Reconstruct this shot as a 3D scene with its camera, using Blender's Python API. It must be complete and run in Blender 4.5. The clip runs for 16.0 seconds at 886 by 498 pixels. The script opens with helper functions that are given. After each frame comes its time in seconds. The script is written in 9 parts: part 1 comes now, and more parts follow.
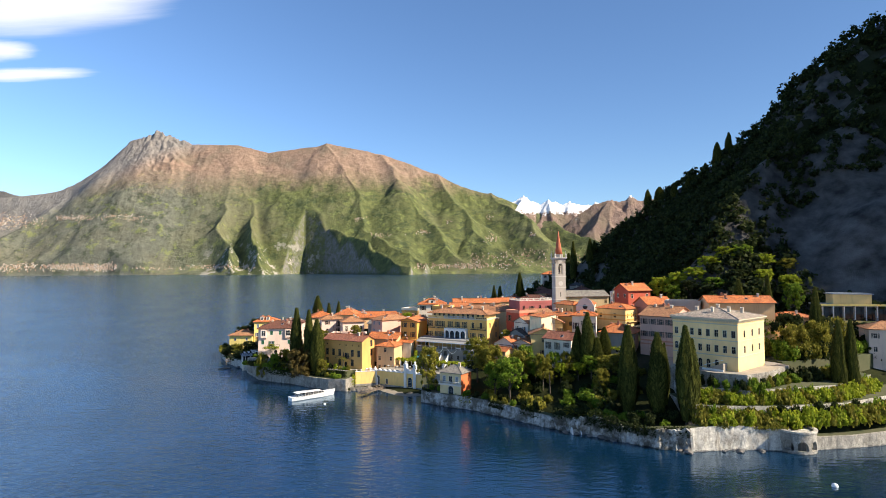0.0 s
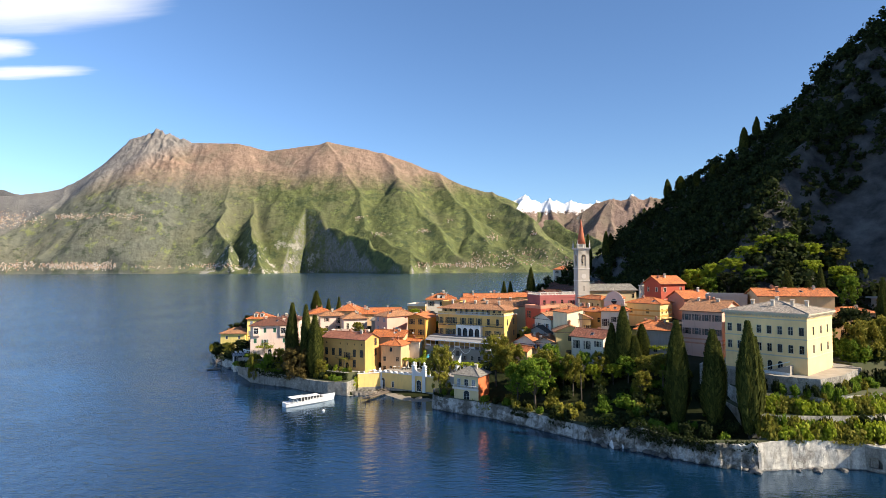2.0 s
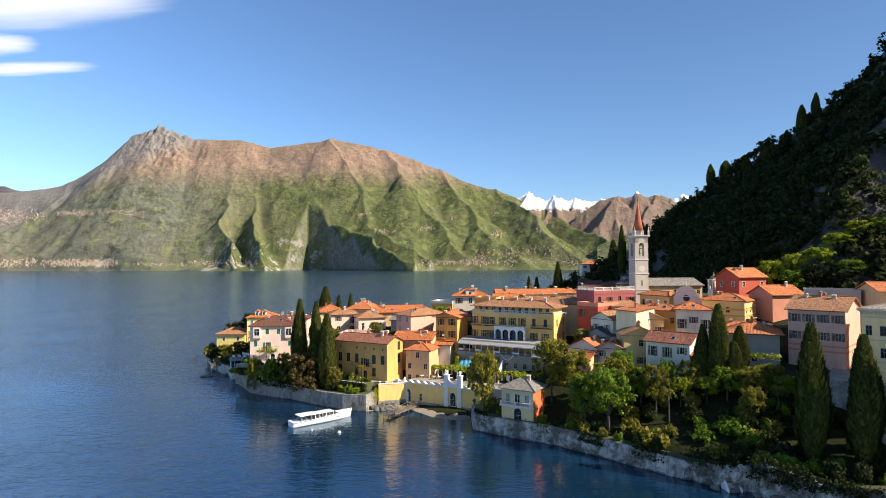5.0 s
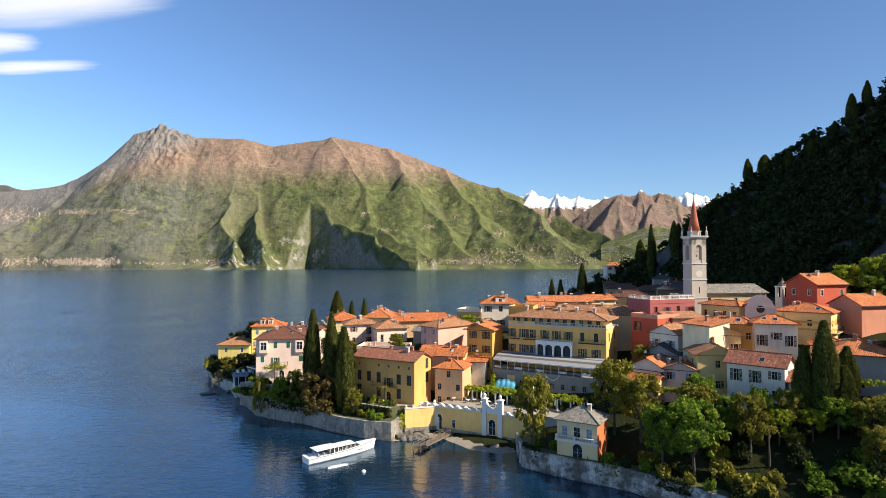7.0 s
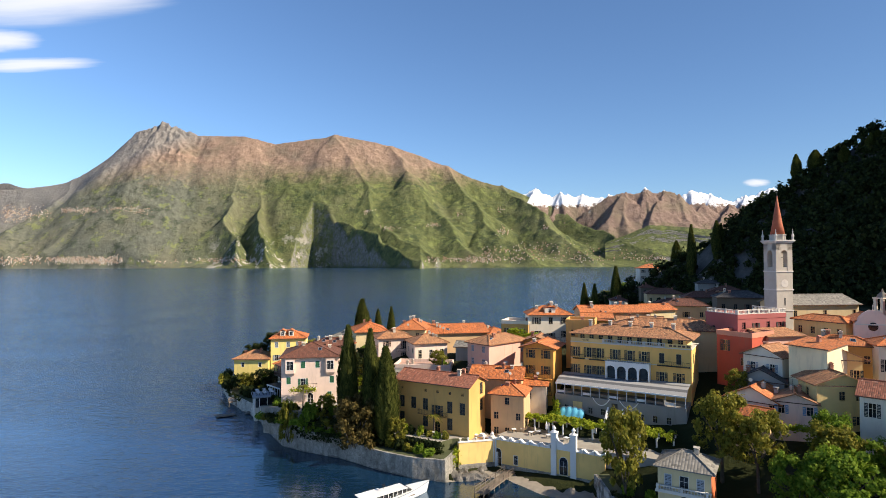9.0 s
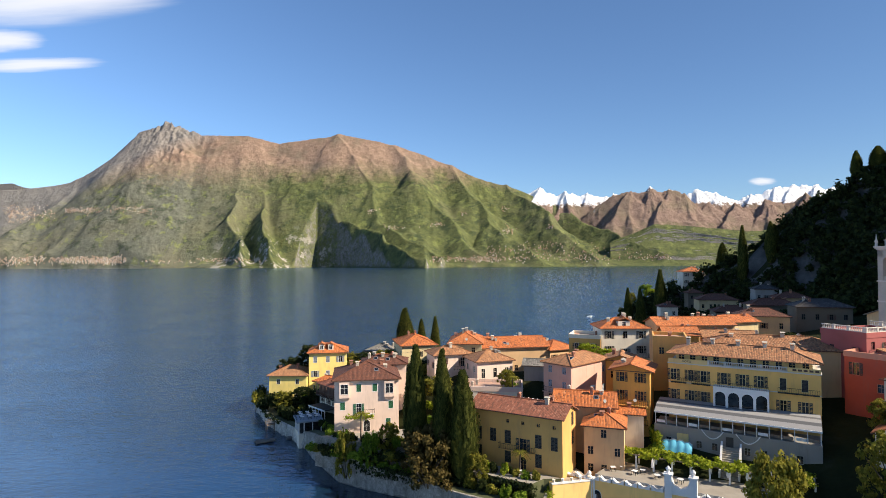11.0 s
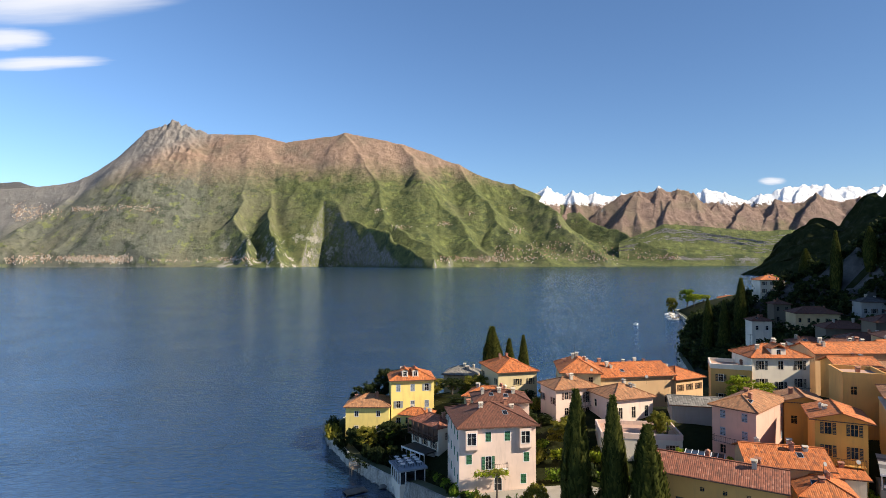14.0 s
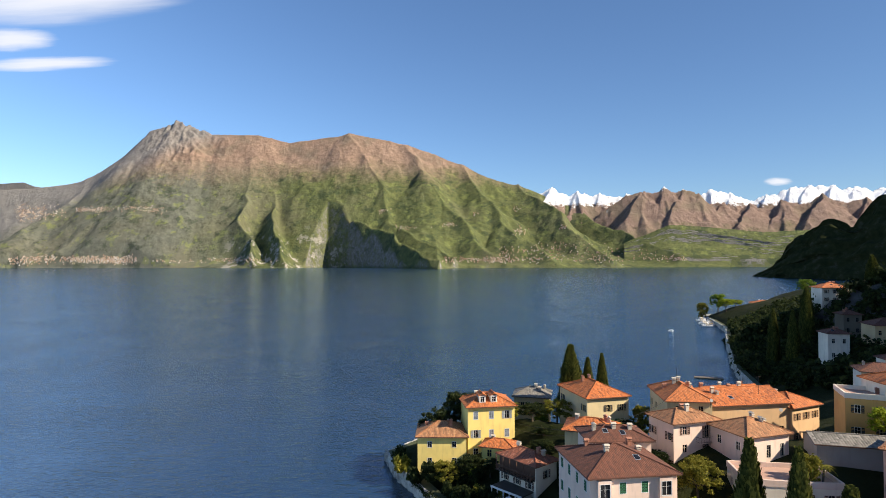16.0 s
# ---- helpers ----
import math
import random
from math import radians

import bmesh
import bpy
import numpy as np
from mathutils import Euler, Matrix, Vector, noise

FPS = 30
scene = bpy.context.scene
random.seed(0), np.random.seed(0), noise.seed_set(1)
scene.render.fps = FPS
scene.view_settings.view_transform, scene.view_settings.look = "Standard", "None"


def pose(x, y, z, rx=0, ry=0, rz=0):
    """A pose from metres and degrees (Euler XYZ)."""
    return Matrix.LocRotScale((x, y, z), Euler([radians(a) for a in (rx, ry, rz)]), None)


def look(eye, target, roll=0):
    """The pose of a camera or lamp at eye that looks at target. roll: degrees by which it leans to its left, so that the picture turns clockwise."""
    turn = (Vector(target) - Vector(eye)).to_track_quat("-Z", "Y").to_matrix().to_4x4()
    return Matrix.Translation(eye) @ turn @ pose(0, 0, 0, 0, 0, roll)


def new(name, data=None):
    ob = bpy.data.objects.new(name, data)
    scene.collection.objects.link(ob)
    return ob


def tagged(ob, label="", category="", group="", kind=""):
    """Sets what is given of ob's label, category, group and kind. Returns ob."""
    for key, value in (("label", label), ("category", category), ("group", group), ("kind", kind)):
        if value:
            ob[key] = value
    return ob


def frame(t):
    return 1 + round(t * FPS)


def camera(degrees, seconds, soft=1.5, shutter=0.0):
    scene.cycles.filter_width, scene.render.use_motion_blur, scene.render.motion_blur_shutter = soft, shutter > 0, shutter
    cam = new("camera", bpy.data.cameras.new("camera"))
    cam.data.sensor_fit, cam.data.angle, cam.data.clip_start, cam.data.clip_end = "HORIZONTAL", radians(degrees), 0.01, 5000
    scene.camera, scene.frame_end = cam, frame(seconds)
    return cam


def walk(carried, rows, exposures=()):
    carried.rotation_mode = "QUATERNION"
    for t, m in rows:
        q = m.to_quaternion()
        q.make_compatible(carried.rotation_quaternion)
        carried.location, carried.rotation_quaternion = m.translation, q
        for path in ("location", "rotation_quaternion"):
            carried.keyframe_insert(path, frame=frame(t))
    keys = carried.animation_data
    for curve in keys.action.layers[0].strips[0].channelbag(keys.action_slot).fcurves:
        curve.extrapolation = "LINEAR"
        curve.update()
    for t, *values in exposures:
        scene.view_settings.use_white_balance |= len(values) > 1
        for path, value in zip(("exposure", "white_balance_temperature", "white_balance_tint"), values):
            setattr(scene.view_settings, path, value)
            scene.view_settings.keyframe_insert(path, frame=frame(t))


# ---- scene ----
import collections

cam = camera(76.19, 16.0, soft=0.75)
PATH = [
    (0, pose(21.09, -72.45, 43.18, 91.871, 0.288, -0.451)),
    (0.5, pose(20.35, -67.03, 42.49, 91.879, 0.290, -0.445)),
    (1, pose(19.52, -61.66, 41.78, 91.876, 0.288, -0.444)),
    (1.5, pose(18.52, -56.36, 41.01, 91.846, 0.276, -0.444)),
    (2, pose(17.29, -51.16, 40.16, 91.808, 0.252, -0.422)),
    (2.5, pose(15.87, -46.04, 39.31, 91.768, 0.221, -0.385)),
    (3, pose(14.33, -40.95, 38.56, 91.731, 0.188, -0.357)),
    (3.5, pose(12.74, -35.85, 37.99, 91.696, 0.161, -0.325)),
    (4, pose(11.16, -30.70, 37.67, 91.668, 0.148, -0.289)),
    (6.5, pose(2.26, -4.98, 39.01, 91.488, 0.176, -0.048)),
    (7, pose(0.00, 0.00, 39.60, 91.460, 0.179, -0.014)),
    (7.5, pose(-2.51, 4.87, 40.22, 91.403, 0.182, 0.035)),
    (8, pose(-5.28, 9.60, 40.85, 91.350, 0.183, 0.083)),
    (8.5, pose(-8.31, 14.15, 41.48, 91.294, 0.188, 0.135)),
    (9, pose(-11.61, 18.50, 42.09, 91.245, 0.193, 0.169)),
    (11.5, pose(-30.79, 38.41, 44.71, 91.169, 0.274, 0.456)),
    (12, pose(-34.77, 42.48, 45.14, 91.158, 0.254, 0.511)),
    (12.5, pose(-38.83, 46.41, 45.65, 91.143, 0.219, 0.579)),
    (13, pose(-43.04, 49.99, 46.30, 91.130, 0.181, 0.647)),
    (13.5, pose(-47.40, 53.31, 47.05, 91.111, 0.146, 0.723)),
    (14, pose(-51.87, 56.55, 47.85, 91.090, 0.119, 0.782)),
    (14.5, pose(-56.40, 59.87, 48.63, 91.084, 0.101, 0.824)),
    (15, pose(-60.96, 63.43, 49.33, 91.106, 0.095, 0.878)),
    (15.5, pose(-65.54, 67.16, 49.96, 91.131, 0.097, 0.945)),
    (16, pose(-70.12, 70.98, 50.57, 91.138, 0.101, 0.987)),
]
walk(cam, PATH, exposures=[(0, 1.04), (4, 1.0), (9, 0.86), (16, 0.79)])

# ---------------------------------------------------------------- light
SUN_AZ = -19.0      # degrees from +x towards +y: the side the sun stands on
SUN_EL = 36.0
world = bpy.data.worlds.new("sky")
scene.world = world
world.use_nodes = True
wn, wl = world.node_tree.nodes, world.node_tree.links
wn.clear()
sky = wn.new("ShaderNodeTexSky")
sky.sky_type = 'NISHITA'
sky.sun_disc = False
sky.sun_elevation = radians(SUN_EL)
sky.sun_rotation = radians(90 - SUN_AZ)
sky.altitude = 500
sky.air_density = 1.0
sky.dust_density = 0.5
sky.ozone_density = 6.0
bg = wn.new("ShaderNodeBackground")
bg.inputs["Strength"].default_value = 0.091
wout = wn.new("ShaderNodeOutputWorld")
tint = wn.new("ShaderNodeHueSaturation")
tint.inputs["Saturation"].default_value = 1.02
wl.new(sky.outputs[0], tint.inputs["Color"])
# the clear sky is deepest a quarter turn from the sun and palest opposite to it
dome = wn.new("ShaderNodeTexCoord")
away = wn.new("ShaderNodeVectorMath")
away.operation = 'DOT_PRODUCT'
away.inputs[1].default_value = (-0.95, 0.30, 0.0)
wl.new(dome.outputs["Generated"], away.inputs[0])
depth = wn.new("ShaderNodeMapRange")
depth.inputs[1].default_value, depth.inputs[2].default_value = -0.6, 0.9
depth.inputs[3].default_value, depth.inputs[4].default_value = 0.70, 1.26
wl.new(away.outputs["Value"], depth.inputs[0])
wl.new(depth.outputs[0], tint.inputs["Value"])
wl.new(tint.outputs[0], bg.inputs[0])
wl.new(bg.outputs[0], wout.inputs[0])

sun = new("sun", bpy.data.lights.new("sun", 'SUN'))
sun.data.energy = 5.0
sun.data.angle = radians(0.5)
sun.data.color = (1.0, 0.87, 0.69)
sx, sy, sz = (math.cos(radians(SUN_AZ)) * math.cos(radians(SUN_EL)),
              math.sin(radians(SUN_AZ)) * math.cos(radians(SUN_EL)), math.sin(radians(SUN_EL)))
sun.matrix_world = look((sx * 300, sy * 300, sz * 300), (0, 0, 0))

# ---------------------------------------------------------------- materials
MATS = {}


def nodes_of(name):
    m = bpy.data.materials.new(name)
    m.use_nodes = True
    t = m.node_tree
    return m, t.nodes, t.links, t.nodes["Principled BSDF"]


def ramp(n, l, src, stops):
    r = n.new("ShaderNodeValToRGB")
    while len(r.color_ramp.elements) < len(stops):
        r.color_ramp.elements.new(0.5)
    for e, (p, c) in zip(r.color_ramp.elements, stops):
        e.position, e.color = p, (*c, 1)
    l.new(src, r.inputs[0])
    return r.outputs[0]


def noise_tex(n, l, vec, scale, detail=4, rough=0.6):
    t = n.new("ShaderNodeTexNoise")
    t.inputs["Scale"].default_value, t.inputs["Detail"].default_value = scale, detail
    t.inputs["Roughness"].default_value = rough
    if vec is not None:
        l.new(vec, t.inputs["Vector"])
    return t.outputs["Fac"]


def mix(n, l, fac, a, b, kind='MIX'):
    m = n.new("ShaderNodeMix")
    m.data_type, m.blend_type = 'RGBA', kind
    for sock, v in ((m.inputs[0], fac), (m.inputs[6], a), (m.inputs[7], b)):
        if isinstance(v, (int, float)):
            sock.default_value = v
        elif isinstance(v, tuple):
            sock.default_value = (*v, 1)
        else:
            l.new(v, sock)
    return m.outputs[2]


def calc(n, l, op, a, b=0.0):
    m = n.new("ShaderNodeMath")
    m.operation = op
    for sock, v in zip(m.inputs, (a, b)):
        if isinstance(v, (int, float)):
            sock.default_value = v
        else:
            l.new(v, sock)
    return m.outputs[0]


def bump(n, l, p, height, strength, dist):
    b = n.new("ShaderNodeBump")
    b.inputs["Strength"].default_value, b.inputs["Distance"].default_value = strength, dist
    l.new(height, b.inputs["Height"])
    l.new(b.outputs[0], p.inputs["Normal"])


def where(n, kind="Object"):
    return n.new("ShaderNodeTexCoord").outputs[kind]


def place_of(n):
    return n.new("ShaderNodeNewGeometry").outputs["Position"]


def scaled(c, k):
    return tuple(min(1.0, v * k) for v in c)


def stucco(name, col, stain=(0.16, 0.13, 0.10), amount=0.35, rough=0.9):
    """Painted lime plaster: broad fading, rain streaks and grain."""
    if name in MATS:
        return MATS[name]
    m, n, l, p = nodes_of(name)
    pos = place_of(n)
    mp = n.new("ShaderNodeMapping")
    mp.inputs["Scale"].default_value = (1.1, 1.1, 0.16)
    l.new(pos, mp.inputs[0])
    broad = ramp(n, l, noise_tex(n, l, pos, 0.16, 3), [(0.3, scaled(col, 0.82)), (0.75, scaled(col, 1.08))])
    streak = ramp(n, l, noise_tex(n, l, mp.outputs[0], 0.9, 5, 0.7), [(0.52, (0, 0, 0)), (0.78, (1, 1, 1))])
    dirt = mix(n, l, calc(n, l, 'MULTIPLY', streak, amount), broad, stain)
    grain = noise_tex(n, l, pos, 9.0, 5)
    l.new(mix(n, l, calc(n, l, 'MULTIPLY', grain, 0.22), dirt, scaled(col, 0.72)), p.inputs["Base Color"])
    p.inputs["Roughness"].default_value = rough
    bump(n, l, p, grain, 0.4, 0.03)
    MATS[name] = m
    return m


def tiles(name, col, dark, pale, pitch=0.27):
    """Pan tiles: ribs down the slope, courses across it, single tiles faded or mossy. UV runs in metres."""
    m, n, l, p = nodes_of(name)
    uv = n.new("ShaderNodeUVMap").outputs[0]
    sep = n.new("ShaderNodeSeparateXYZ")
    l.new(uv, sep.inputs[0])
    u, v = sep.outputs[0], sep.outputs[1]
    rib = calc(n, l, 'ABSOLUTE', calc(n, l, 'SINE', calc(n, l, 'MULTIPLY', u, math.pi / pitch)))
    course = calc(n, l, 'FRACT', calc(n, l, 'MULTIPLY', v, 1 / 0.5))
    cell = n.new("ShaderNodeCombineXYZ")
    l.new(calc(n, l, 'FLOOR', calc(n, l, 'MULTIPLY', u, 1 / pitch)), cell.inputs[0])
    l.new(calc(n, l, 'FLOOR', calc(n, l, 'MULTIPLY', v, 1 / 0.5)), cell.inputs[1])
    white = n.new("ShaderNodeTexWhiteNoise")
    l.new(cell.outputs[0], white.inputs["Vector"])
    info = n.new("ShaderNodeObjectInfo").outputs["Random"]
    pos = place_of(n)
    base = ramp(n, l, white.outputs["Value"], [(0.0, scaled(dark, 0.8)), (0.22, scaled(col, 0.72)), (0.55, col), (0.84, scaled(col, 1.2)), (1.0, pale)])
    big = ramp(n, l, noise_tex(n, l, pos, 0.35, 5, 0.7), [(0.38, (0, 0, 0)), (0.72, (1, 1, 1))])
    c = mix(n, l, calc(n, l, 'MULTIPLY', big, 0.62), base, dark)
    c = mix(n, l, calc(n, l, 'MULTIPLY', info, 0.2), c, pale)
    groove = ramp(n, l, rib, [(0.0, (1, 1, 1)), (0.35, (0, 0, 0))])
    c = mix(n, l, calc(n, l, 'MULTIPLY', groove, 0.18), c, scaled(dark, 0.6))
    l.new(c, p.inputs["Base Color"])
    p.inputs["Roughness"].default_value = 0.85
    bump(n, l, p, calc(n, l, 'ADD', rib, calc(n, l, 'MULTIPLY', course, 0.8)), 0.6, 0.06)
    MATS[name] = m
    return m


def grain_mat(name, a, b, scale=1.0, rough=0.85, relief=0.3, dist=0.05, metal=0.0):
    """A plain material that varies at two scales."""
    if name in MATS:
        return MATS[name]
    m, n, l, p = nodes_of(name)
    pos = place_of(n)
    c = ramp(n, l, noise_tex(n, l, pos, 0.25 * scale, 4), [(0.3, a), (0.7, b)])
    fine = noise_tex(n, l, pos, 5 * scale, 5)
    l.new(mix(n, l, calc(n, l, 'MULTIPLY', fine, 0.4), c, scaled(a, 0.6)), p.inputs["Base Color"])
    p.inputs["Roughness"].default_value, p.inputs["Metallic"].default_value = rough, metal
    if rough > 0.9:
        p.inputs["Specular IOR Level"].default_value = 0.12
    bump(n, l, p, fine, relief, dist)
    MATS[name] = m
    return m


def masonry(name, pale, dark, scale, jointed=0.6, bare=0.0):
    """Old rubble walling: stones with joints, pale lime wash worn off in patches, dark runs of damp."""
    m, n, l, p = nodes_of(name)
    pos = place_of(n)
    vor = n.new("ShaderNodeTexVoronoi")
    vor.feature = 'DISTANCE_TO_EDGE'
    vor.inputs["Scale"].default_value = scale * 1.4
    l.new(pos, vor.inputs["Vector"])
    cell = n.new("ShaderNodeTexVoronoi")
    cell.inputs["Scale"].default_value = scale * 1.4
    l.new(pos, cell.inputs["Vector"])
    run = n.new("ShaderNodeMapping")
    run.inputs["Scale"].default_value = (1.0, 1.0, 0.22)
    l.new(pos, run.inputs[0])
    worn = ramp(n, l, noise_tex(n, l, pos, 0.35, 6, 0.7), [(0.32 + bare, dark), (0.44 + 0.8 * bare, scaled(pale, 0.66)), (0.58 + 0.6 * bare, pale)])
    sep = n.new("ShaderNodeSeparateXYZ")
    l.new(cell.outputs["Color"], sep.inputs[0])
    worn = mix(n, l, calc(n, l, 'MULTIPLY', sep.outputs[0], 0.45), worn, scaled(pale, 0.42))
    damp = ramp(n, l, noise_tex(n, l, run.outputs[0], 0.8, 5, 0.7), [(0.50, (0, 0, 0)), (0.68, (1, 1, 1))])
    c = mix(n, l, calc(n, l, 'MULTIPLY', damp, 0.75), worn, dark)
    joint = ramp(n, l, vor.outputs["Distance"], [(0.0, (1, 1, 1)), (0.06, (0, 0, 0))])
    c = mix(n, l, calc(n, l, 'MULTIPLY', joint, jointed), c, scaled(dark, 0.6))
    up = n.new("ShaderNodeSeparateXYZ")
    l.new(pos, up.inputs[0])
    wet = ramp(n, l, calc(n, l, 'ADD', up.outputs[2], calc(n, l, 'MULTIPLY', noise_tex(n, l, pos, 0.5, 4, 0.7), 1.6)), [(0.0, (1, 1, 1)), (0.95, (0.9, 0.9, 0.9)), (1.0, (0, 0, 0))])
    c = mix(n, l, calc(n, l, 'MULTIPLY', wet, 0.75), c, scaled(dark, 0.55))
    fine = noise_tex(n, l, pos, 6, 5, 0.7)
    l.new(mix(n, l, calc(n, l, 'MULTIPLY', fine, 0.3), c, dark), p.inputs["Base Color"])
    p.inputs["Roughness"].default_value = 0.95
    bump(n, l, p, calc(n, l, 'SUBTRACT', fine, calc(n, l, 'MULTIPLY', joint, 0.8)), 0.8, 0.12)
    MATS[name] = m
    return m


def leaf_mat(name, a, b, c):
    """Foliage: each leaf clump has its own green, thin leaves let some light through."""
    m, n, l, p = nodes_of(name)
    rnd = n.new("ShaderNodeNewGeometry").outputs["Random Per Island"]
    info = n.new("ShaderNodeObjectInfo").outputs["Random"]
    col = ramp(n, l, rnd, [(0.0, a), (0.55, b), (1.0, c)])
    col = mix(n, l, calc(n, l, 'MULTIPLY', info, 0.35), col, a)
    l.new(col, p.inputs["Base Color"])
    p.inputs["Roughness"].default_value = 0.7
    p.inputs["Specular IOR Level"].default_value = 0.10
    tr = n.new("ShaderNodeBsdfTranslucent")
    l.new(col, tr.inputs[0])
    ms = n.new("ShaderNodeMixShader")
    ms.inputs[0].default_value = 0.42
    out = n["Material Output"]
    l.new(p.outputs[0], ms.inputs[1])
    l.new(tr.outputs[0], ms.inputs[2])
    l.new(ms.outputs[0], out.inputs[0])
    MATS[name] = m
    return m


def water_mat():
    """Deep lake water: a dark blue body under a rippled, bluish gloss."""
    m, n, l, p = nodes_of("lake_water")
    pos = place_of(n)
    mp = n.new("ShaderNodeMapping")
    mp.inputs["Rotation"].default_value = (0, 0, radians(25))
    mp.inputs["Scale"].default_value = (0.55, 1.3, 1)
    l.new(pos, mp.inputs[0])
    calm = ramp(n, l, noise_tex(n, l, pos, 0.02, 4, 0.65), [(0.35, (0.45, 0.45, 0.45)), (0.65, (1, 1, 1))])
    w1 = noise_tex(n, l, mp.outputs[0], 0.45, 3, 0.5)
    w2 = noise_tex(n, l, mp.outputs[0], 1.4, 3, 0.5)
    h = calc(n, l, 'ADD', w1, calc(n, l, 'MULTIPLY', w2, 0.4))
    # the water lies smoother in the lee of the gardens' shore
    xy = n.new("ShaderNodeSeparateXYZ")
    l.new(pos, xy.inputs[0])
    lee = n.new("ShaderNodeMapRange")
    lee.interpolation_type = 'SMOOTHSTEP'
    l.new(calc(n, l, 'ADD', xy.outputs[0], calc(n, l, 'MULTIPLY', xy.outputs[1], 1.35)), lee.inputs[0])
    lee.inputs[1].default_value, lee.inputs[2].default_value = 20.0, 130.0
    lee.inputs[3].default_value, lee.inputs[4].default_value = 1.0, 0.35
    far = n.new("ShaderNodeMapRange")
    l.new(xy.outputs[1], far.inputs[0])
    far.inputs[1].default_value, far.inputs[2].default_value = 130.0, 190.0
    calm = calc(n, l, 'MULTIPLY', calm, calc(n, l, 'MAXIMUM', lee.outputs[0], far.outputs[0]))
    b = n.new("ShaderNodeBump")
    b.inputs["Strength"].default_value, b.inputs["Distance"].default_value = 1.0, 0.48
    l.new(calc(n, l, 'MULTIPLY', h, calm), b.inputs["Height"])
    body = n.new("ShaderNodeBsdfDiffuse")
    l.new(ramp(n, l, noise_tex(n, l, pos, 0.006, 3), [(0.35, (0.0015, 0.015, 0.038)), (0.7, (0.003, 0.024, 0.060))]), body.inputs["Color"])
    # sky sheen and haze over the western lake, put into the body colour
    west_sheen = n.new("ShaderNodeMapRange")
    west_sheen.interpolation_type = 'SMOOTHSTEP'
    l.new(calc(n, l, 'ADD', xy.outputs[0], calc(n, l, 'MULTIPLY', noise_tex(n, l, pos, 0.008, 4, 0.6), 60.0)), west_sheen.inputs[0])
    west_sheen.inputs[1].default_value, west_sheen.inputs[2].default_value = 30.0, -150.0
    deep = body.inputs["Color"].links[0].from_socket
    l.new(mix(n, l, west_sheen.outputs[0], deep, (0.018, 0.040, 0.074)), body.inputs["Color"])
    gloss = n.new("ShaderNodeBsdfGlossy")
    gloss.inputs["Color"].default_value = (0.72, 0.86, 1.0, 1)
    gloss.inputs["Roughness"].default_value = 0.12
    l.new(b.outputs[0], gloss.inputs["Normal"])
    fr = n.new("ShaderNodeFresnel")
    fr.inputs["IOR"].default_value = 2.4
    l.new(b.outputs[0], fr.inputs["Normal"])
    ms = n.new("ShaderNodeMixShader")
    l.new(calc(n, l, 'MINIMUM', fr.outputs[0], 0.72), ms.inputs[0])
    l.new(body.outputs[0], ms.inputs[1])
    l.new(gloss.outputs[0], ms.inputs[2])
    n.remove(p)
    l.new(ms.outputs[0], n["Material Output"].inputs[0])
    MATS["water"] = m
    return m


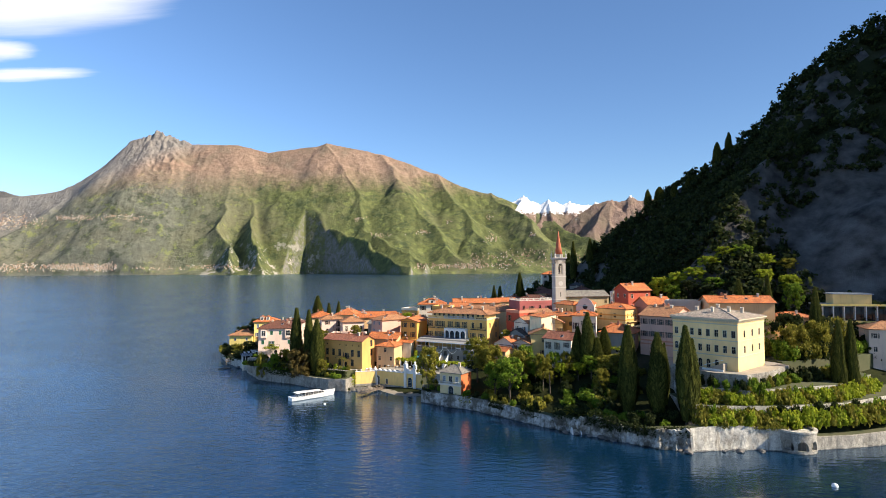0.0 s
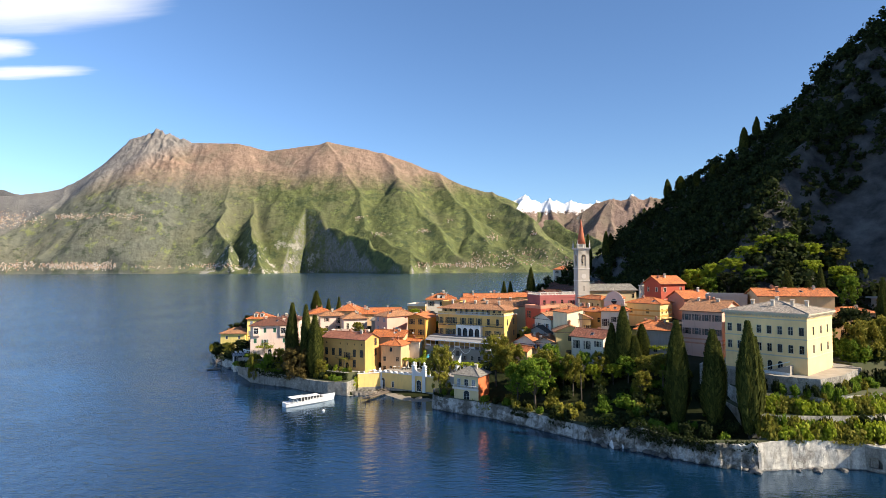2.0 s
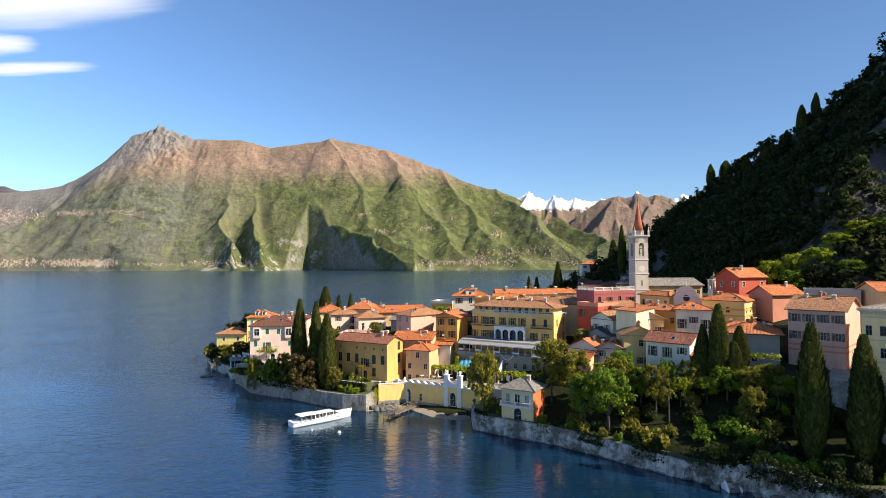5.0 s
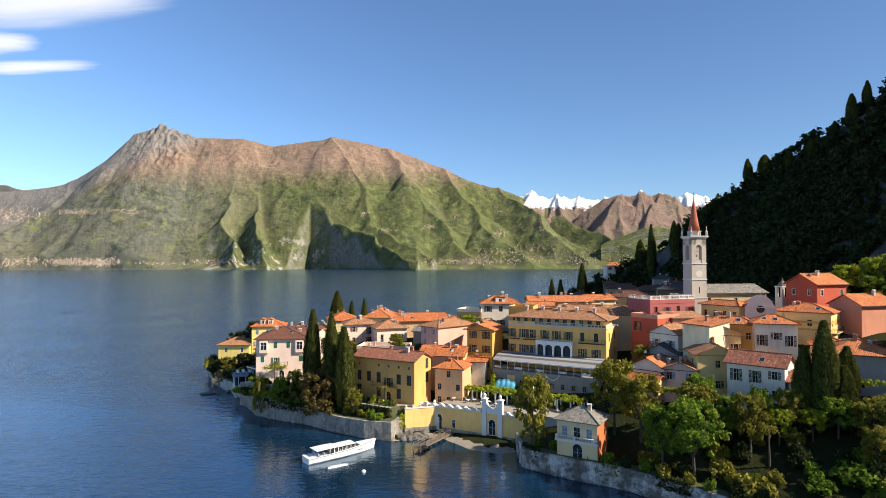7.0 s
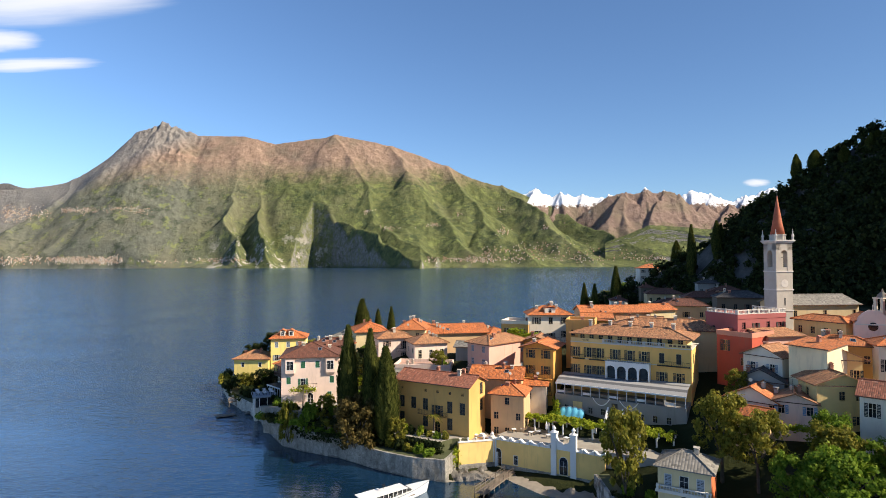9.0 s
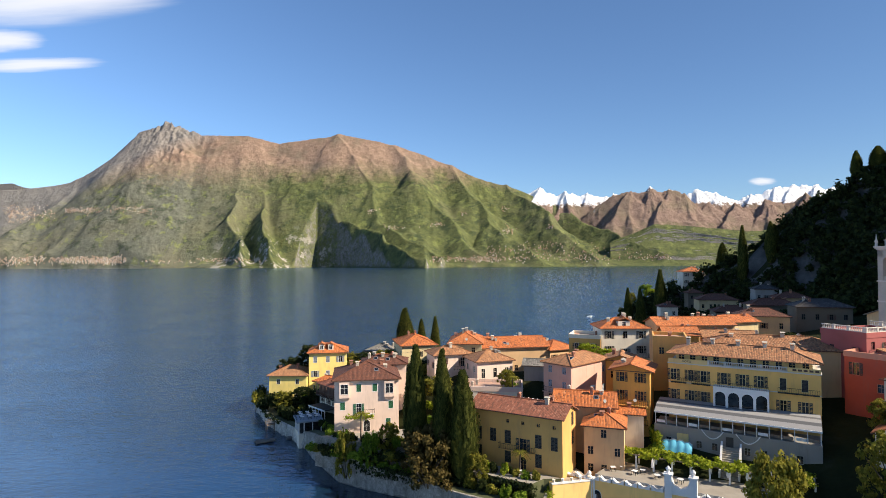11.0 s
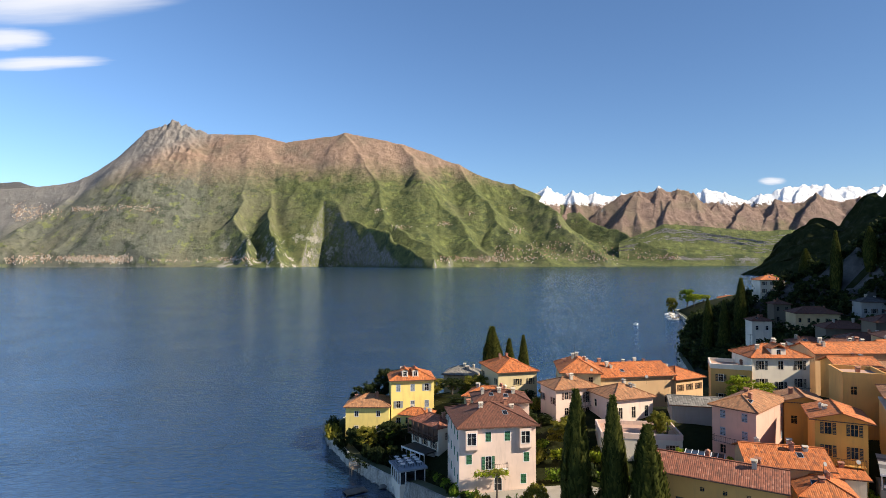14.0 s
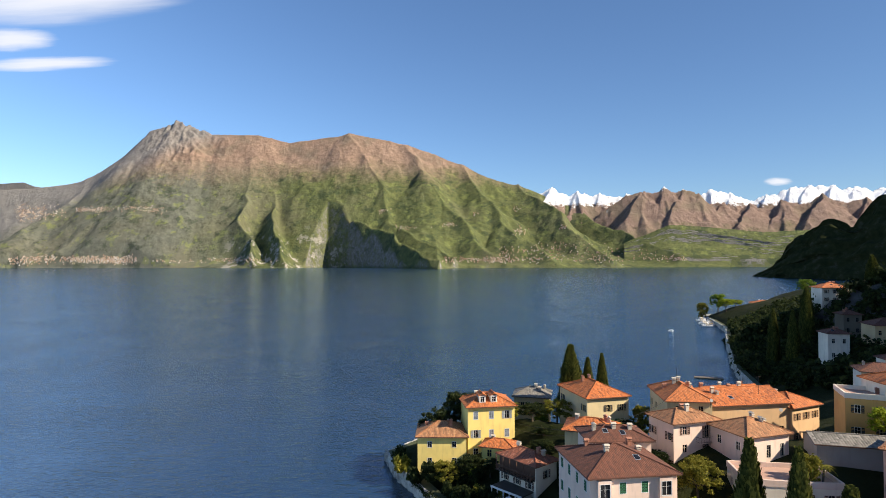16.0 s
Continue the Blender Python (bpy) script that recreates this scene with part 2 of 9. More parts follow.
def far_land(name, kind):
    """Far mountain sides: woods and meadows low down, dry grass above, rock where it is steep; kind: green, brown or snow."""
    m, n, l, p = nodes_of(name)
    geo = n.new("ShaderNodeNewGeometry")
    pos = geo.outputs["Position"]
    sep = n.new("ShaderNodeSeparateXYZ")
    l.new(pos, sep.inputs[0])
    nz = n.new("ShaderNodeSeparateXYZ")
    l.new(geo.outputs["True Normal"], nz.inputs[0])

    def between(src, lo, hi):
        r = n.new("ShaderNodeMapRange")
        l.new(src, r.inputs[0])
        r.inputs[1].default_value, r.inputs[2].default_value = lo, hi
        return r.outputs[0]
    n1 = noise_tex(n, l, pos, 0.004, 6, 0.65)
    n2 = noise_tex(n, l, pos, 0.03, 6, 0.7)
    n3 = noise_tex(n, l, pos, 0.11, 4, 0.7)
    woods = ramp(n, l, n2, [(0.30, (0.060, 0.078, 0.034)), (0.50, (0.110, 0.128, 0.046)), (0.72, (0.170, 0.172, 0.070))])
    woods = mix(n, l, calc(n, l, 'MULTIPLY', n3, 0.5), woods, (0.070, 0.080, 0.046))
    # grey-brown woods on the western flank; distance haze is put into this colour
    bare = calc(n, l, 'MULTIPLY', between(calc(n, l, 'ADD', sep.outputs[0], calc(n, l, 'MULTIPLY', n1, 700.0)), -1000.0, -1700.0), 0.85)
    woods = mix(n, l, bare, woods, ramp(n, l, n2, [(0.3, (0.105, 0.110, 0.090)), (0.7, (0.165, 0.165, 0.140))]))
    patch = between(noise_tex(n, l, pos, 0.0022, 4, 0.6), 0.48, 0.64)
    woods = mix(n, l, calc(n, l, 'MULTIPLY', patch, 0.45), woods, (0.165, 0.150, 0.095))
    conifer = ramp(n, l, noise_tex(n, l, pos, 0.010, 6, 0.72), [(0.52, (0, 0, 0)), (0.60, (1, 1, 1))])
    woods = mix(n, l, calc(n, l, 'MULTIPLY', conifer, 0.6), woods, (0.035, 0.052, 0.030))
    meadow = ramp(n, l, noise_tex(n, l, pos, 0.014, 5, 0.65), [(0.56, (0, 0, 0)), (0.64, (1, 1, 1))])
    woods = mix(n, l, calc(n, l, 'MULTIPLY', meadow, 0.6), woods, (0.200, 0.225, 0.075))
    dry = ramp(n, l, n2, [(0.3, (0.190, 0.130, 0.098)), (0.7, (0.330, 0.232, 0.172))] if kind == "green" else [(0.3, (0.150, 0.106, 0.088)), (0.7, (0.275, 0.195, 0.158))])
    dry = mix(n, l, between(n1, 0.50, 0.66), dry, (0.190, 0.150, 0.110))
    rock = ramp(n, l, n3, [(0.3, (0.11, 0.105, 0.10)), (0.7, (0.30, 0.285, 0.27))])
    z = calc(n, l, 'ADD', sep.outputs[2], calc(n, l, 'MULTIPLY', calc(n, l, 'SUBTRACT', n1, 0.5), 420.0))
    z = calc(n, l, 'ADD', z, calc(n, l, 'MULTIPLY', calc(n, l, 'SUBTRACT', n2, 0.5), 160.0))
    lo, hi = {"green": (640.0, 860.0), "brown": (150.0, 330.0), "snow": (170.0, 300.0)}[kind]
    c = mix(n, l, between(z, lo, hi), woods, dry)
    steep = calc(n, l, 'ADD', nz.outputs[2], calc(n, l, 'MULTIPLY', calc(n, l, 'SUBTRACT', n2, 0.5), 0.5))
    c = mix(n, l, between(steep, 0.27, 0.13), c, rock)
    if kind == "green":
        # pale cliffs low on the promontory, and the grey rock of the summit
        cliff = calc(n, l, 'MULTIPLY', between(noise_tex(n, l, pos, 0.011, 6, 0.75), 0.54, 0.60), between(sep.outputs[2], 330.0, 120.0))
        near_x = between(calc(n, l, 'ABSOLUTE', calc(n, l, 'ADD', sep.outputs[0], 1250.0)), 480.0, 300.0)
        c = mix(n, l, calc(n, l, 'MULTIPLY', cliff, near_x), c, (0.36, 0.335, 0.30))
        pk = between(calc(n, l, 'ADD', sep.outputs[2], calc(n, l, 'MULTIPLY', sep.outputs[0], -0.55)), 2130.0, 2330.0)
        c = mix(n, l, calc(n, l, 'MULTIPLY', pk, 0.9), c, rock)
    if kind == "snow":
        c = mix(n, l, between(calc(n, l, 'ADD', sep.outputs[2], calc(n, l, 'MULTIPLY', calc(n, l, 'SUBTRACT', n2, 0.5), 200.0)), 500.0, 530.0), c, (0.80, 0.82, 0.86))
    if kind == "brown":
        c = mix(n, l, between(calc(n, l, 'ADD', sep.outputs[2], calc(n, l, 'MULTIPLY', calc(n, l, 'SUBTRACT', n2, 0.5), 160.0)), 628.0, 648.0), c, (0.80, 0.82, 0.86))
    l.new(c, p.inputs["Base Color"])
    p.inputs["Roughness"].default_value = 0.95
    p.inputs["Specular IOR Level"].default_value = 0.1
    bump(n, l, p, calc(n, l, 'ADD', n2, calc(n, l, 'MULTIPLY', n3, 0.5)), 0.6, 25.0)
    return m


WATER = water_mat()
FAR = far_land("far_mountain_land", "green")
BROWN = far_land("brown_mountain_land", "brown")
SNOW = far_land("snow_mountain_land", "snow")
EARTH = grain_mat("earth_and_grass", (0.045, 0.060, 0.018), (0.10, 0.095, 0.045), 0.8)
PAVING = grain_mat("stone_paving", (0.26, 0.23, 0.19), (0.36, 0.33, 0.28), 1.5)
BEACH = grain_mat("beach_gravel", (0.22, 0.19, 0.15), (0.32, 0.28, 0.22), 3.0)
LIMESTONE = masonry("stained_limestone", (0.76, 0.72, 0.64), (0.15, 0.13, 0.105), 1.7, 0.22)
BANKROCK = masonry("broken_bank_rock", (0.72, 0.70, 0.66), (0.085, 0.078, 0.060), 1.3, 0.3, 0.13)
QUAYSTONE = masonry("quay_masonry", (0.46, 0.43, 0.38), (0.13, 0.12, 0.10), 1.3)
HILLROCK = grain_mat("hill_rock", (0.035, 0.033, 0.031), (0.19, 0.18, 0.168), 0.5, 0.95, 1.0, 0.8)
TOWERSTONE = grain_mat("tower_stone", (0.40, 0.36, 0.31), (0.54, 0.49, 0.42), 1.2, 0.9, 0.4, 0.06)
TRIM = stucco("white_trim", (0.62, 0.58, 0.52), amount=0.2)
DARKMETAL = grain_mat("dark_iron", (0.02, 0.02, 0.022), (0.05, 0.05, 0.05), 2, 0.5, 0.1, 0.01, 0.6)
TIMBER = grain_mat("weathered_timber", (0.12, 0.09, 0.065), (0.26, 0.21, 0.16), 3)
T_ORANGE = tiles("orange_clay_tiles", (0.50, 0.140, 0.032), (0.19, 0.062, 0.026), (0.54, 0.22, 0.085))
T_FADED = tiles("faded_clay_tiles", (0.35, 0.150, 0.064), (0.15, 0.074, 0.038), (0.46, 0.26, 0.13))
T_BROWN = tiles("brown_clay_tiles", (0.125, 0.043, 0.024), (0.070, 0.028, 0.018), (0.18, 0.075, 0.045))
T_REDBROWN = tiles("red_clay_tiles", (0.26, 0.080, 0.040), (0.095, 0.036, 0.022), (0.42, 0.19, 0.12))
T_GREY = tiles("grey_stone_slates", (0.19, 0.175, 0.15), (0.09, 0.085, 0.075), (0.28, 0.26, 0.23), 0.45)
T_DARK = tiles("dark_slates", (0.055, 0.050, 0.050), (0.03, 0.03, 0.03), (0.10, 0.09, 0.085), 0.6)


def glass_mat():
    m, n, l, p = nodes_of("window_glass")
    pos = place_of(n)
    l.new(ramp(n, l, noise_tex(n, l, pos, 0.7, 2), [(0.35, (0.010, 0.011, 0.013)), (0.7, (0.035, 0.036, 0.038))]), p.inputs["Base Color"])
    p.inputs["Roughness"].default_value = 0.08
    p.inputs["IOR"].default_value = 1.5
    return m


GLASS = glass_mat()
SHUT_DARK = grain_mat("dark_shutter_paint", (0.030, 0.027, 0.024), (0.055, 0.048, 0.040), 2, 0.6)
SHUT_GREEN = grain_mat("green_shutter_paint", (0.020, 0.105, 0.050), (0.035, 0.150, 0.070), 2, 0.6)
SHUT_BRIGHT = grain_mat("leaf_green_shutter_paint", (0.09, 0.24, 0.035), (0.13, 0.32, 0.05), 2, 0.6)
SHUT_BLUE = grain_mat("blue_shutter_paint", (0.10, 0.24, 0.42), (0.15, 0.32, 0.52), 2, 0.6)
SHUT_GREY = grain_mat("grey_blue_shutter_paint", (0.22, 0.26, 0.31), (0.32, 0.36, 0.40), 2, 0.6)
SHUT_BROWN = grain_mat("brown_shutter_paint", (0.085, 0.038, 0.022), (0.13, 0.06, 0.035), 2, 0.6)
WHITE_PAINT = grain_mat("white_paint", (0.72, 0.71, 0.69), (0.82, 0.81, 0.79), 1, 0.45, 0.05, 0.01)
L_CYPRESS = leaf_mat("cypress_foliage", (0.034, 0.044, 0.010), (0.078, 0.090, 0.020), (0.150, 0.155, 0.034))
L_GREEN = leaf_mat("fresh_green_foliage", (0.070, 0.125, 0.012), (0.155, 0.240, 0.022), (0.270, 0.340, 0.040))
L_OLIVE = leaf_mat("olive_green_foliage", (0.105, 0.108, 0.016), (0.215, 0.205, 0.030), (0.340, 0.290, 0.050))
L_RUSSET = leaf_mat("russet_foliage", (0.070, 0.055, 0.016), (0.125, 0.092, 0.030), (0.190, 0.145, 0.046))
L_LIME = leaf_mat("yellow_green_foliage", (0.160, 0.210, 0.014), (0.290, 0.345, 0.024), (0.420, 0.440, 0.050))
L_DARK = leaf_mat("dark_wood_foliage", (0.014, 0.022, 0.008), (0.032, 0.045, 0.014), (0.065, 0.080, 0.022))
BARK = grain_mat("bark", (0.05, 0.038, 0.028), (0.12, 0.095, 0.07), 3)

# ---------------------------------------------------------------- mesh helpers


def mesh_from(name, verts, faces, mats, smooth=False):
    me = bpy.data.meshes.new(name)
    me.from_pydata(verts, [], faces)
    for m in (mats if isinstance(mats, (list, tuple)) else [mats]):
        me.materials.append(m)
    if smooth:
        me.polygons.foreach_set("use_smooth", [True] * len(me.polygons))
    me.update()
    return me


def part(name, bm, material, parent, label="", smooth=False):
    """Links a bmesh as one mesh object under a thing or a part."""
    me = bpy.data.meshes.new(name)
    bm.to_mesh(me)
    bm.free()
    me.materials.append(material)
    if smooth:
        me.polygons.foreach_set("use_smooth", [True] * len(me.polygons))
    ob = new(name, me)
    ob.parent = parent
    if label:
        ob["label"] = label
    return ob


def sub(name, me, parent, m=None, label=""):
    """Links shared mesh data as a part."""
    ob = new(name, me)
    ob.parent = parent
    if m is not None:
        ob.matrix_basis = m
    if label:
        ob["label"] = label
    return ob


def thing(name, x, y, z, rz=0.0, label="", category="", group="", kind=""):
    ob = new(name)
    ob.matrix_basis = pose(x, y, z, 0, 0, rz)
    ob.empty_display_size = 0.5
    return tagged(ob, label, category, group, kind)


def box(bm, x0, y0, z0, x1, y1, z1, m=None):
    pts = [(x0, y0, z0), (x1, y0, z0), (x1, y1, z0), (x0, y1, z0), (x0, y0, z1), (x1, y0, z1), (x1, y1, z1), (x0, y1, z1)]
    v = [bm.verts.new(m @ Vector(p) if m is not None else p) for p in pts]
    for f in ((3, 2, 1, 0), (4, 5, 6, 7), (0, 1, 5, 4), (1, 2, 6, 5), (2, 3, 7, 6), (3, 0, 4, 7)):
        bm.faces.new([v[i] for i in f])


def tube(bm, p0, p1, r0, r1, sides=8):
    p0, p1 = Vector(p0), Vector(p1)
    q = (p1 - p0).to_track_quat("Z", "Y")
    rings = []
    for p, r in ((p0, r0), (p1, r1)):
        rings.append([bm.verts.new(p + q @ Vector((r * math.cos(a), r * math.sin(a), 0)))
                      for a in (2 * math.pi * k / sides for k in range(sides))])
    for k in range(sides):
        bm.faces.new((rings[0][k], rings[0][(k + 1) % sides], rings[1][(k + 1) % sides], rings[1][k]))
    bm.faces.new(rings[0][::-1])
    bm.faces.new(rings[1])


def lathe(bm, profile, sides=16, cx=0.0, cy=0.0):
    rings = []
    for r, z in profile:
        rings.append([bm.verts.new((cx + r * math.cos(2 * math.pi * k / sides), cy + r * math.sin(2 * math.pi * k / sides), z))
                      for k in range(sides)])
    for a, b in zip(rings, rings[1:]):
        for k in range(sides):
            bm.faces.new((a[k], a[(k + 1) % sides], b[(k + 1) % sides], b[k]))
    bm.faces.new(rings[0][::-1])
    bm.faces.new(rings[-1])


def fbm(x, y, z=0.0, octaves=4):
    return noise.fractal((x, y, z), 1.0, 2.0, octaves)


# ---------------------------------------------------------------- the shore and the ground
SOUTH = [(-87, 214), (-81, 199), (-75, 187), (-66, 176), (-57, 162), (-49, 149), (-34, 140.5), (-25, 133.5), (-18, 129.3), (-11.7, 127.2),
         (-8.5, 127.6), (-0.8, 129.5), (5.9, 121), (11.1, 118.5), (15.4, 119.5), (15.4, 110.5), (24, 104), (31, 100), (41, 90), (50.7, 80), (60.3, 73), (69.5, 65),
         (79.6, 60.2), (91, 61.2), (103, 60), (119, 62), (160, 72), (215, 40), (260, -60), (300, -260)]
NORTH = [(900, -260), (900, 800), (330, 800), (240, 620), (150, 575), (142, 540), (118, 465), (92, 410), (70, 360), (52, 318), (36, 262), (14, 226),
         (-14, 216), (-45, 236), (-72, 234)]
COAST = SOUTH + NORTH


def shore_distance(px, py):
    """Metres inside (+) or outside (-) the shore, for arrays."""
    d = np.full(px.shape, 1e9)
    inside = np.zeros(px.shape, bool)
    n = len(COAST)
    for k in range(n):
        (x0, y0), (x1, y1) = COAST[k], COAST[(k + 1) % n]
        ex, ey = x1 - x0, y1 - y0
        t = np.clip(((px - x0) * ex + (py - y0) * ey) / (ex * ex + ey * ey), 0, 1)
        d = np.minimum(d, np.hypot(px - x0 - t * ex, py - y0 - t * ey))
        cross = ((y0 > py) != (y1 > py)) & (px < (x1 - x0) * (py - y0) / (y1 - y0 + 1e-12) + x0)
        inside ^= cross
    return np.where(inside, d, -d)


# crest of the wooded spur, then an unseen ridge added to shade hill and bay
CREST = [(60, 350, 8), (86, 334, 24), (115, 312, 46), (154, 284, 80), (187, 247, 106), (250, 223, 172), (320, 190, 236)]
SHADE_RIDGE = [(320, 190, 240), (406, 152, 300), (459, 66, 325), (484, 15, 215), (536, -76, 95)]
SPUR = [(140, 160, 60), (185, 190, 104), (250, 223, 172)]


def hill_height(px, py):
    best = np.full(px.shape, -50.0)
    for line, fall in ((CREST, 1.05), (SPUR, 1.2), (SHADE_RIDGE, 2.1)):
        for (x0, y0, z0), (x1, y1, z1) in zip(line, line[1:]):
            ex, ey = x1 - x0, y1 - y0
            t = np.clip(((px - x0) * ex + (py - y0) * ey) / (ex * ex + ey * ey), 0, 1)
            d = np.hypot(px - x0 - t * ex, py - y0 - t * ey)
            best = np.maximum(best, z0 + t * (z1 - z0) - fall * d)
    return best


def ground_height(px, py):
    px, py = np.asarray(px, float), np.asarray(py, float)
    d = shore_distance(px, py) - 2.2
    town = 3.2 + 0.40 * np.clip(d - 2, 0, 30) + 0.22 * np.clip(d - 32, 0, 60)
    hill = hill_height(px, py)
    h = np.maximum(town, hill)
    soft = 6.0
    h = np.where(np.abs(town - hill) < soft, h + (soft - np.abs(town - hill)) ** 2 / (4 * soft), h)
    h = np.minimum(h, 3.0 + 3.2 * np.clip(d, 0, None))
    # the little beach below the hotel's garden wall
    off = (px + 7.5) * 0.487 + (py - 137) * 0.874
    beach = (off < 3.4) & (px > -11) & (px < 16.5) & (py > 100)
    h = np.where(beach, np.minimum(h, 0.17 * (d + 2.2) - 0.1), h)
    low = np.where(beach, (d + 2.2) * 0.15 - 0.1, np.maximum(-4, d * 1.8))
    return np.where(d > 0, h, low)


def ground_at(x, y):
    return float(ground_height(np.array([x]), np.array([y]))[0])


def crag(x, y):
    """How bare the rock lies: the grey cliff above the eastern gardens."""
    return math.exp(-((x - 178) / 26) ** 2 - ((y - 138) / 34) ** 2) * 1.1


def ground_sheet():
    xs = np.concatenate([np.arange(-100, 140, 2.5), np.arange(140, 420, 5.0), np.arange(420, 900, 20.0)])
    ys = np.concatenate([np.arange(-260, 40, 20.0), np.arange(40, 240, 2.5), np.arange(240, 420, 5.0), np.arange(420, 801, 20.0)])
    gx, gy = np.meshgrid(xs, ys)
    gz = ground_height(gx, gy)
    wild = np.clip((gz - 34) / 30, 0, 1)
    rough = np.array([[fbm(x * 0.03, y * 0.03, 3.0, 5) if w > 0 else 0.0 for x, y, w in zip(rx, ry, rw)] for rx, ry, rw in zip(gx, gy, wild)])
    gz = gz + wild * rough * 9
    nx, ny = len(xs), len(ys)
    verts = np.stack([gx, gy, gz], -1).reshape(-1, 3).tolist()
    faces, kinds = [], []
    d = shore_distance(gx, gy)
    for j in range(ny - 1):
        for i in range(nx - 1):
            if d[j:j + 2, i:i + 2].max() < -6:
                continue
            a = j * nx + i
            faces.append((a, a + 1, a + 1 + nx, a + nx))
            zz = gz[j:j + 2, i:i + 2]
            bare = crag(xs[i], ys[j]) > 0.12 + 0.25 * fbm(xs[i] * 0.09, ys[j] * 0.09, 1.0, 3)
            kinds.append(1 if zz.min() > 20 and (bare or zz.max() - zz.min() > 1.25 * (xs[i + 1] - xs[i])) else 0)
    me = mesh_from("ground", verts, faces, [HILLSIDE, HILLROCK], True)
    me.polygons.foreach_set("material_index", kinds)
    return tagged(new("ground", me), "terraced lakeside ground rising to a steep wooded hill", "ground", kind="structure")


def hillside_mat():
    m, n, l, p = nodes_of("hillside_scrub")
    pos = place_of(n)
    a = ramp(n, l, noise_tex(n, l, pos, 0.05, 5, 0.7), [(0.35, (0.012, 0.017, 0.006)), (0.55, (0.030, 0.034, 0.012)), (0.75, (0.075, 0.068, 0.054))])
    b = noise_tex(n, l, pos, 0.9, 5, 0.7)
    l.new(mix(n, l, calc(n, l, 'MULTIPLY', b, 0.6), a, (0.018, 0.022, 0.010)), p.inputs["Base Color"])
    p.inputs["Roughness"].default_value = 0.95
    p.inputs["Specular IOR Level"].default_value = 0.05
    bump(n, l, p, b, 0.8, 0.5)
    return m


HILLSIDE = hillside_mat()
ground_sheet()

# the lake: one sheet to the far shore
wv = [(-5200, -1500, 0), (5200, -1500, 0), (5200, 5600, 0), (-5200, 5600, 0)]
tagged(new("water", mesh_from("water", wv, [(0, 1, 2, 3)], WATER)), "deep blue rippled lake water", "lake", kind="structure")

# ---------------------------------------------------------------- far mountains
SKYLINE = [(-1.0, .130), (-.80, .128), (-.75, .130), (-.71, .134), (-.665, .140), (-.60, .182), (-.55, .228), (-.503, .243), (-.465, .239), (-.438, .224),
           (-.355, .221), (-.30, .208), (-.245, .216), (-.190, .222), (-.125, .211), (-.045, .186), (.045, .146), (.125, .122), (.215, .082), (.30, .055), (.40, .014), (.44, .002)]


def along(line, s):
    xs, ys = zip(*line)
    return float(np.interp(s, xs, ys))


def far_range(name, label, line, s0, s1, near, far, mat, eye=46.0, rough=1.0, ns=620, nw=150, fine=1.0):
    """A range seen across the lake: sideways by s = x / y, upwards from the shore to its crest, with spurs and gullies."""
    verts, faces = [], []
    for i in range(ns + 1):
        s = s0 + (s1 - s0) * i / ns
        top = along(line, s) + 0.0035 * (rough if fine < 2 else 1.6) * (fbm(s * 16, 7.7, 0, 5) + (0.9 - 2 * abs(fbm(s * 34, 2.2, 0, 4)))) * min(1, along(line, s) / 0.05)
        for j in range(nw + 1):
            w = j / nw
            e = top * w
            gully = fbm(s * 5 * fine + 0.9 * w, w * 1.6 / fine, 1.0, 3) * 170 / fine + (0.5 - abs(fbm(s * 10 * fine + 1.5 * w, w * 2.8 / fine, 4.0, 4))) * 120 * (1 - 0.55 * w) + fbm(s * 40, w * 16, 2.0, 5) * 18
            gully *= min(1, w * 9 + 0.1) * min(1, (1 - w) * 6 + 0.15)
            y = near + (far - near) * w ** 0.85 - gully * rough
            y = min(y, far)
            z = eye + e * y if w > 0 else -3.0
            if w > 0:
                z = max(z - eye * max(0, 1 - w * 16), -3 + 60 * w)
            verts.append((s * y, y, z))
    for i in range(ns):
        for j in range(nw):
            a = i * (nw + 1) + j
            faces.append((a, a + nw + 1, a + nw + 2, a + 1))
    return tagged(new(name, mesh_from(name, verts, faces, mat, True)), label, "mountain", kind="structure")


# the mountain's spurs, from the crest down to the shore: sideways slope x / y, upward slope, distance y
PROMONTORY = [(-.43, .205, 4820), (-.388, .165, 4780), (-.348, .141, 4720), (-.28, .113, 4560), (-.214, .089, 4300), (-.156, .058, 3950), (-.098, .030, 3580), (-.046, .002, 3300)]
BUTTRESS = [(-.348, .141, 4720), (-.338, .112, 4400), (-.328, .072, 4120), (-.318, .035, 3910), (-.312, .002, 3760)]
SHOULDER = [(-.348, .141, 4720), (-.375, .118, 4400), (-.385, .080, 4180), (-.378, .045, 3990), (-.372, .002, 3800)]
WEST_RIDGE = [(-.348, .141, 4720), (-.42, .114, 4440), (-.48, .088, 4300), (-.54, .050, 4120), (-.60, .006, 3950)]
PEAK_WEST = [(-.50, .243, 4820), (-.52, .185, 4660), (-.565, .125, 4480), (-.625, .082, 4320), (-.68, .040, 4120), (-.72, .003, 3950)]
PEAK_SOUTH = [(-.50, .243, 4820), (-.475, .200, 4690), (-.465, .155, 4560), (-.49, .115, 4420)]
FAR_WEST = [(-.66, .140, 4820), (-.70, .098, 4500), (-.76, .055, 4200), (-.80, .003, 3950)]
DOME_SOUTH = [(-.19, .222, 4820), (-.168, .178, 4620), (-.150, .125, 4380), (-.131, .075, 4130), (-.075, .032, 3880), (-.005, .002, 3640)]
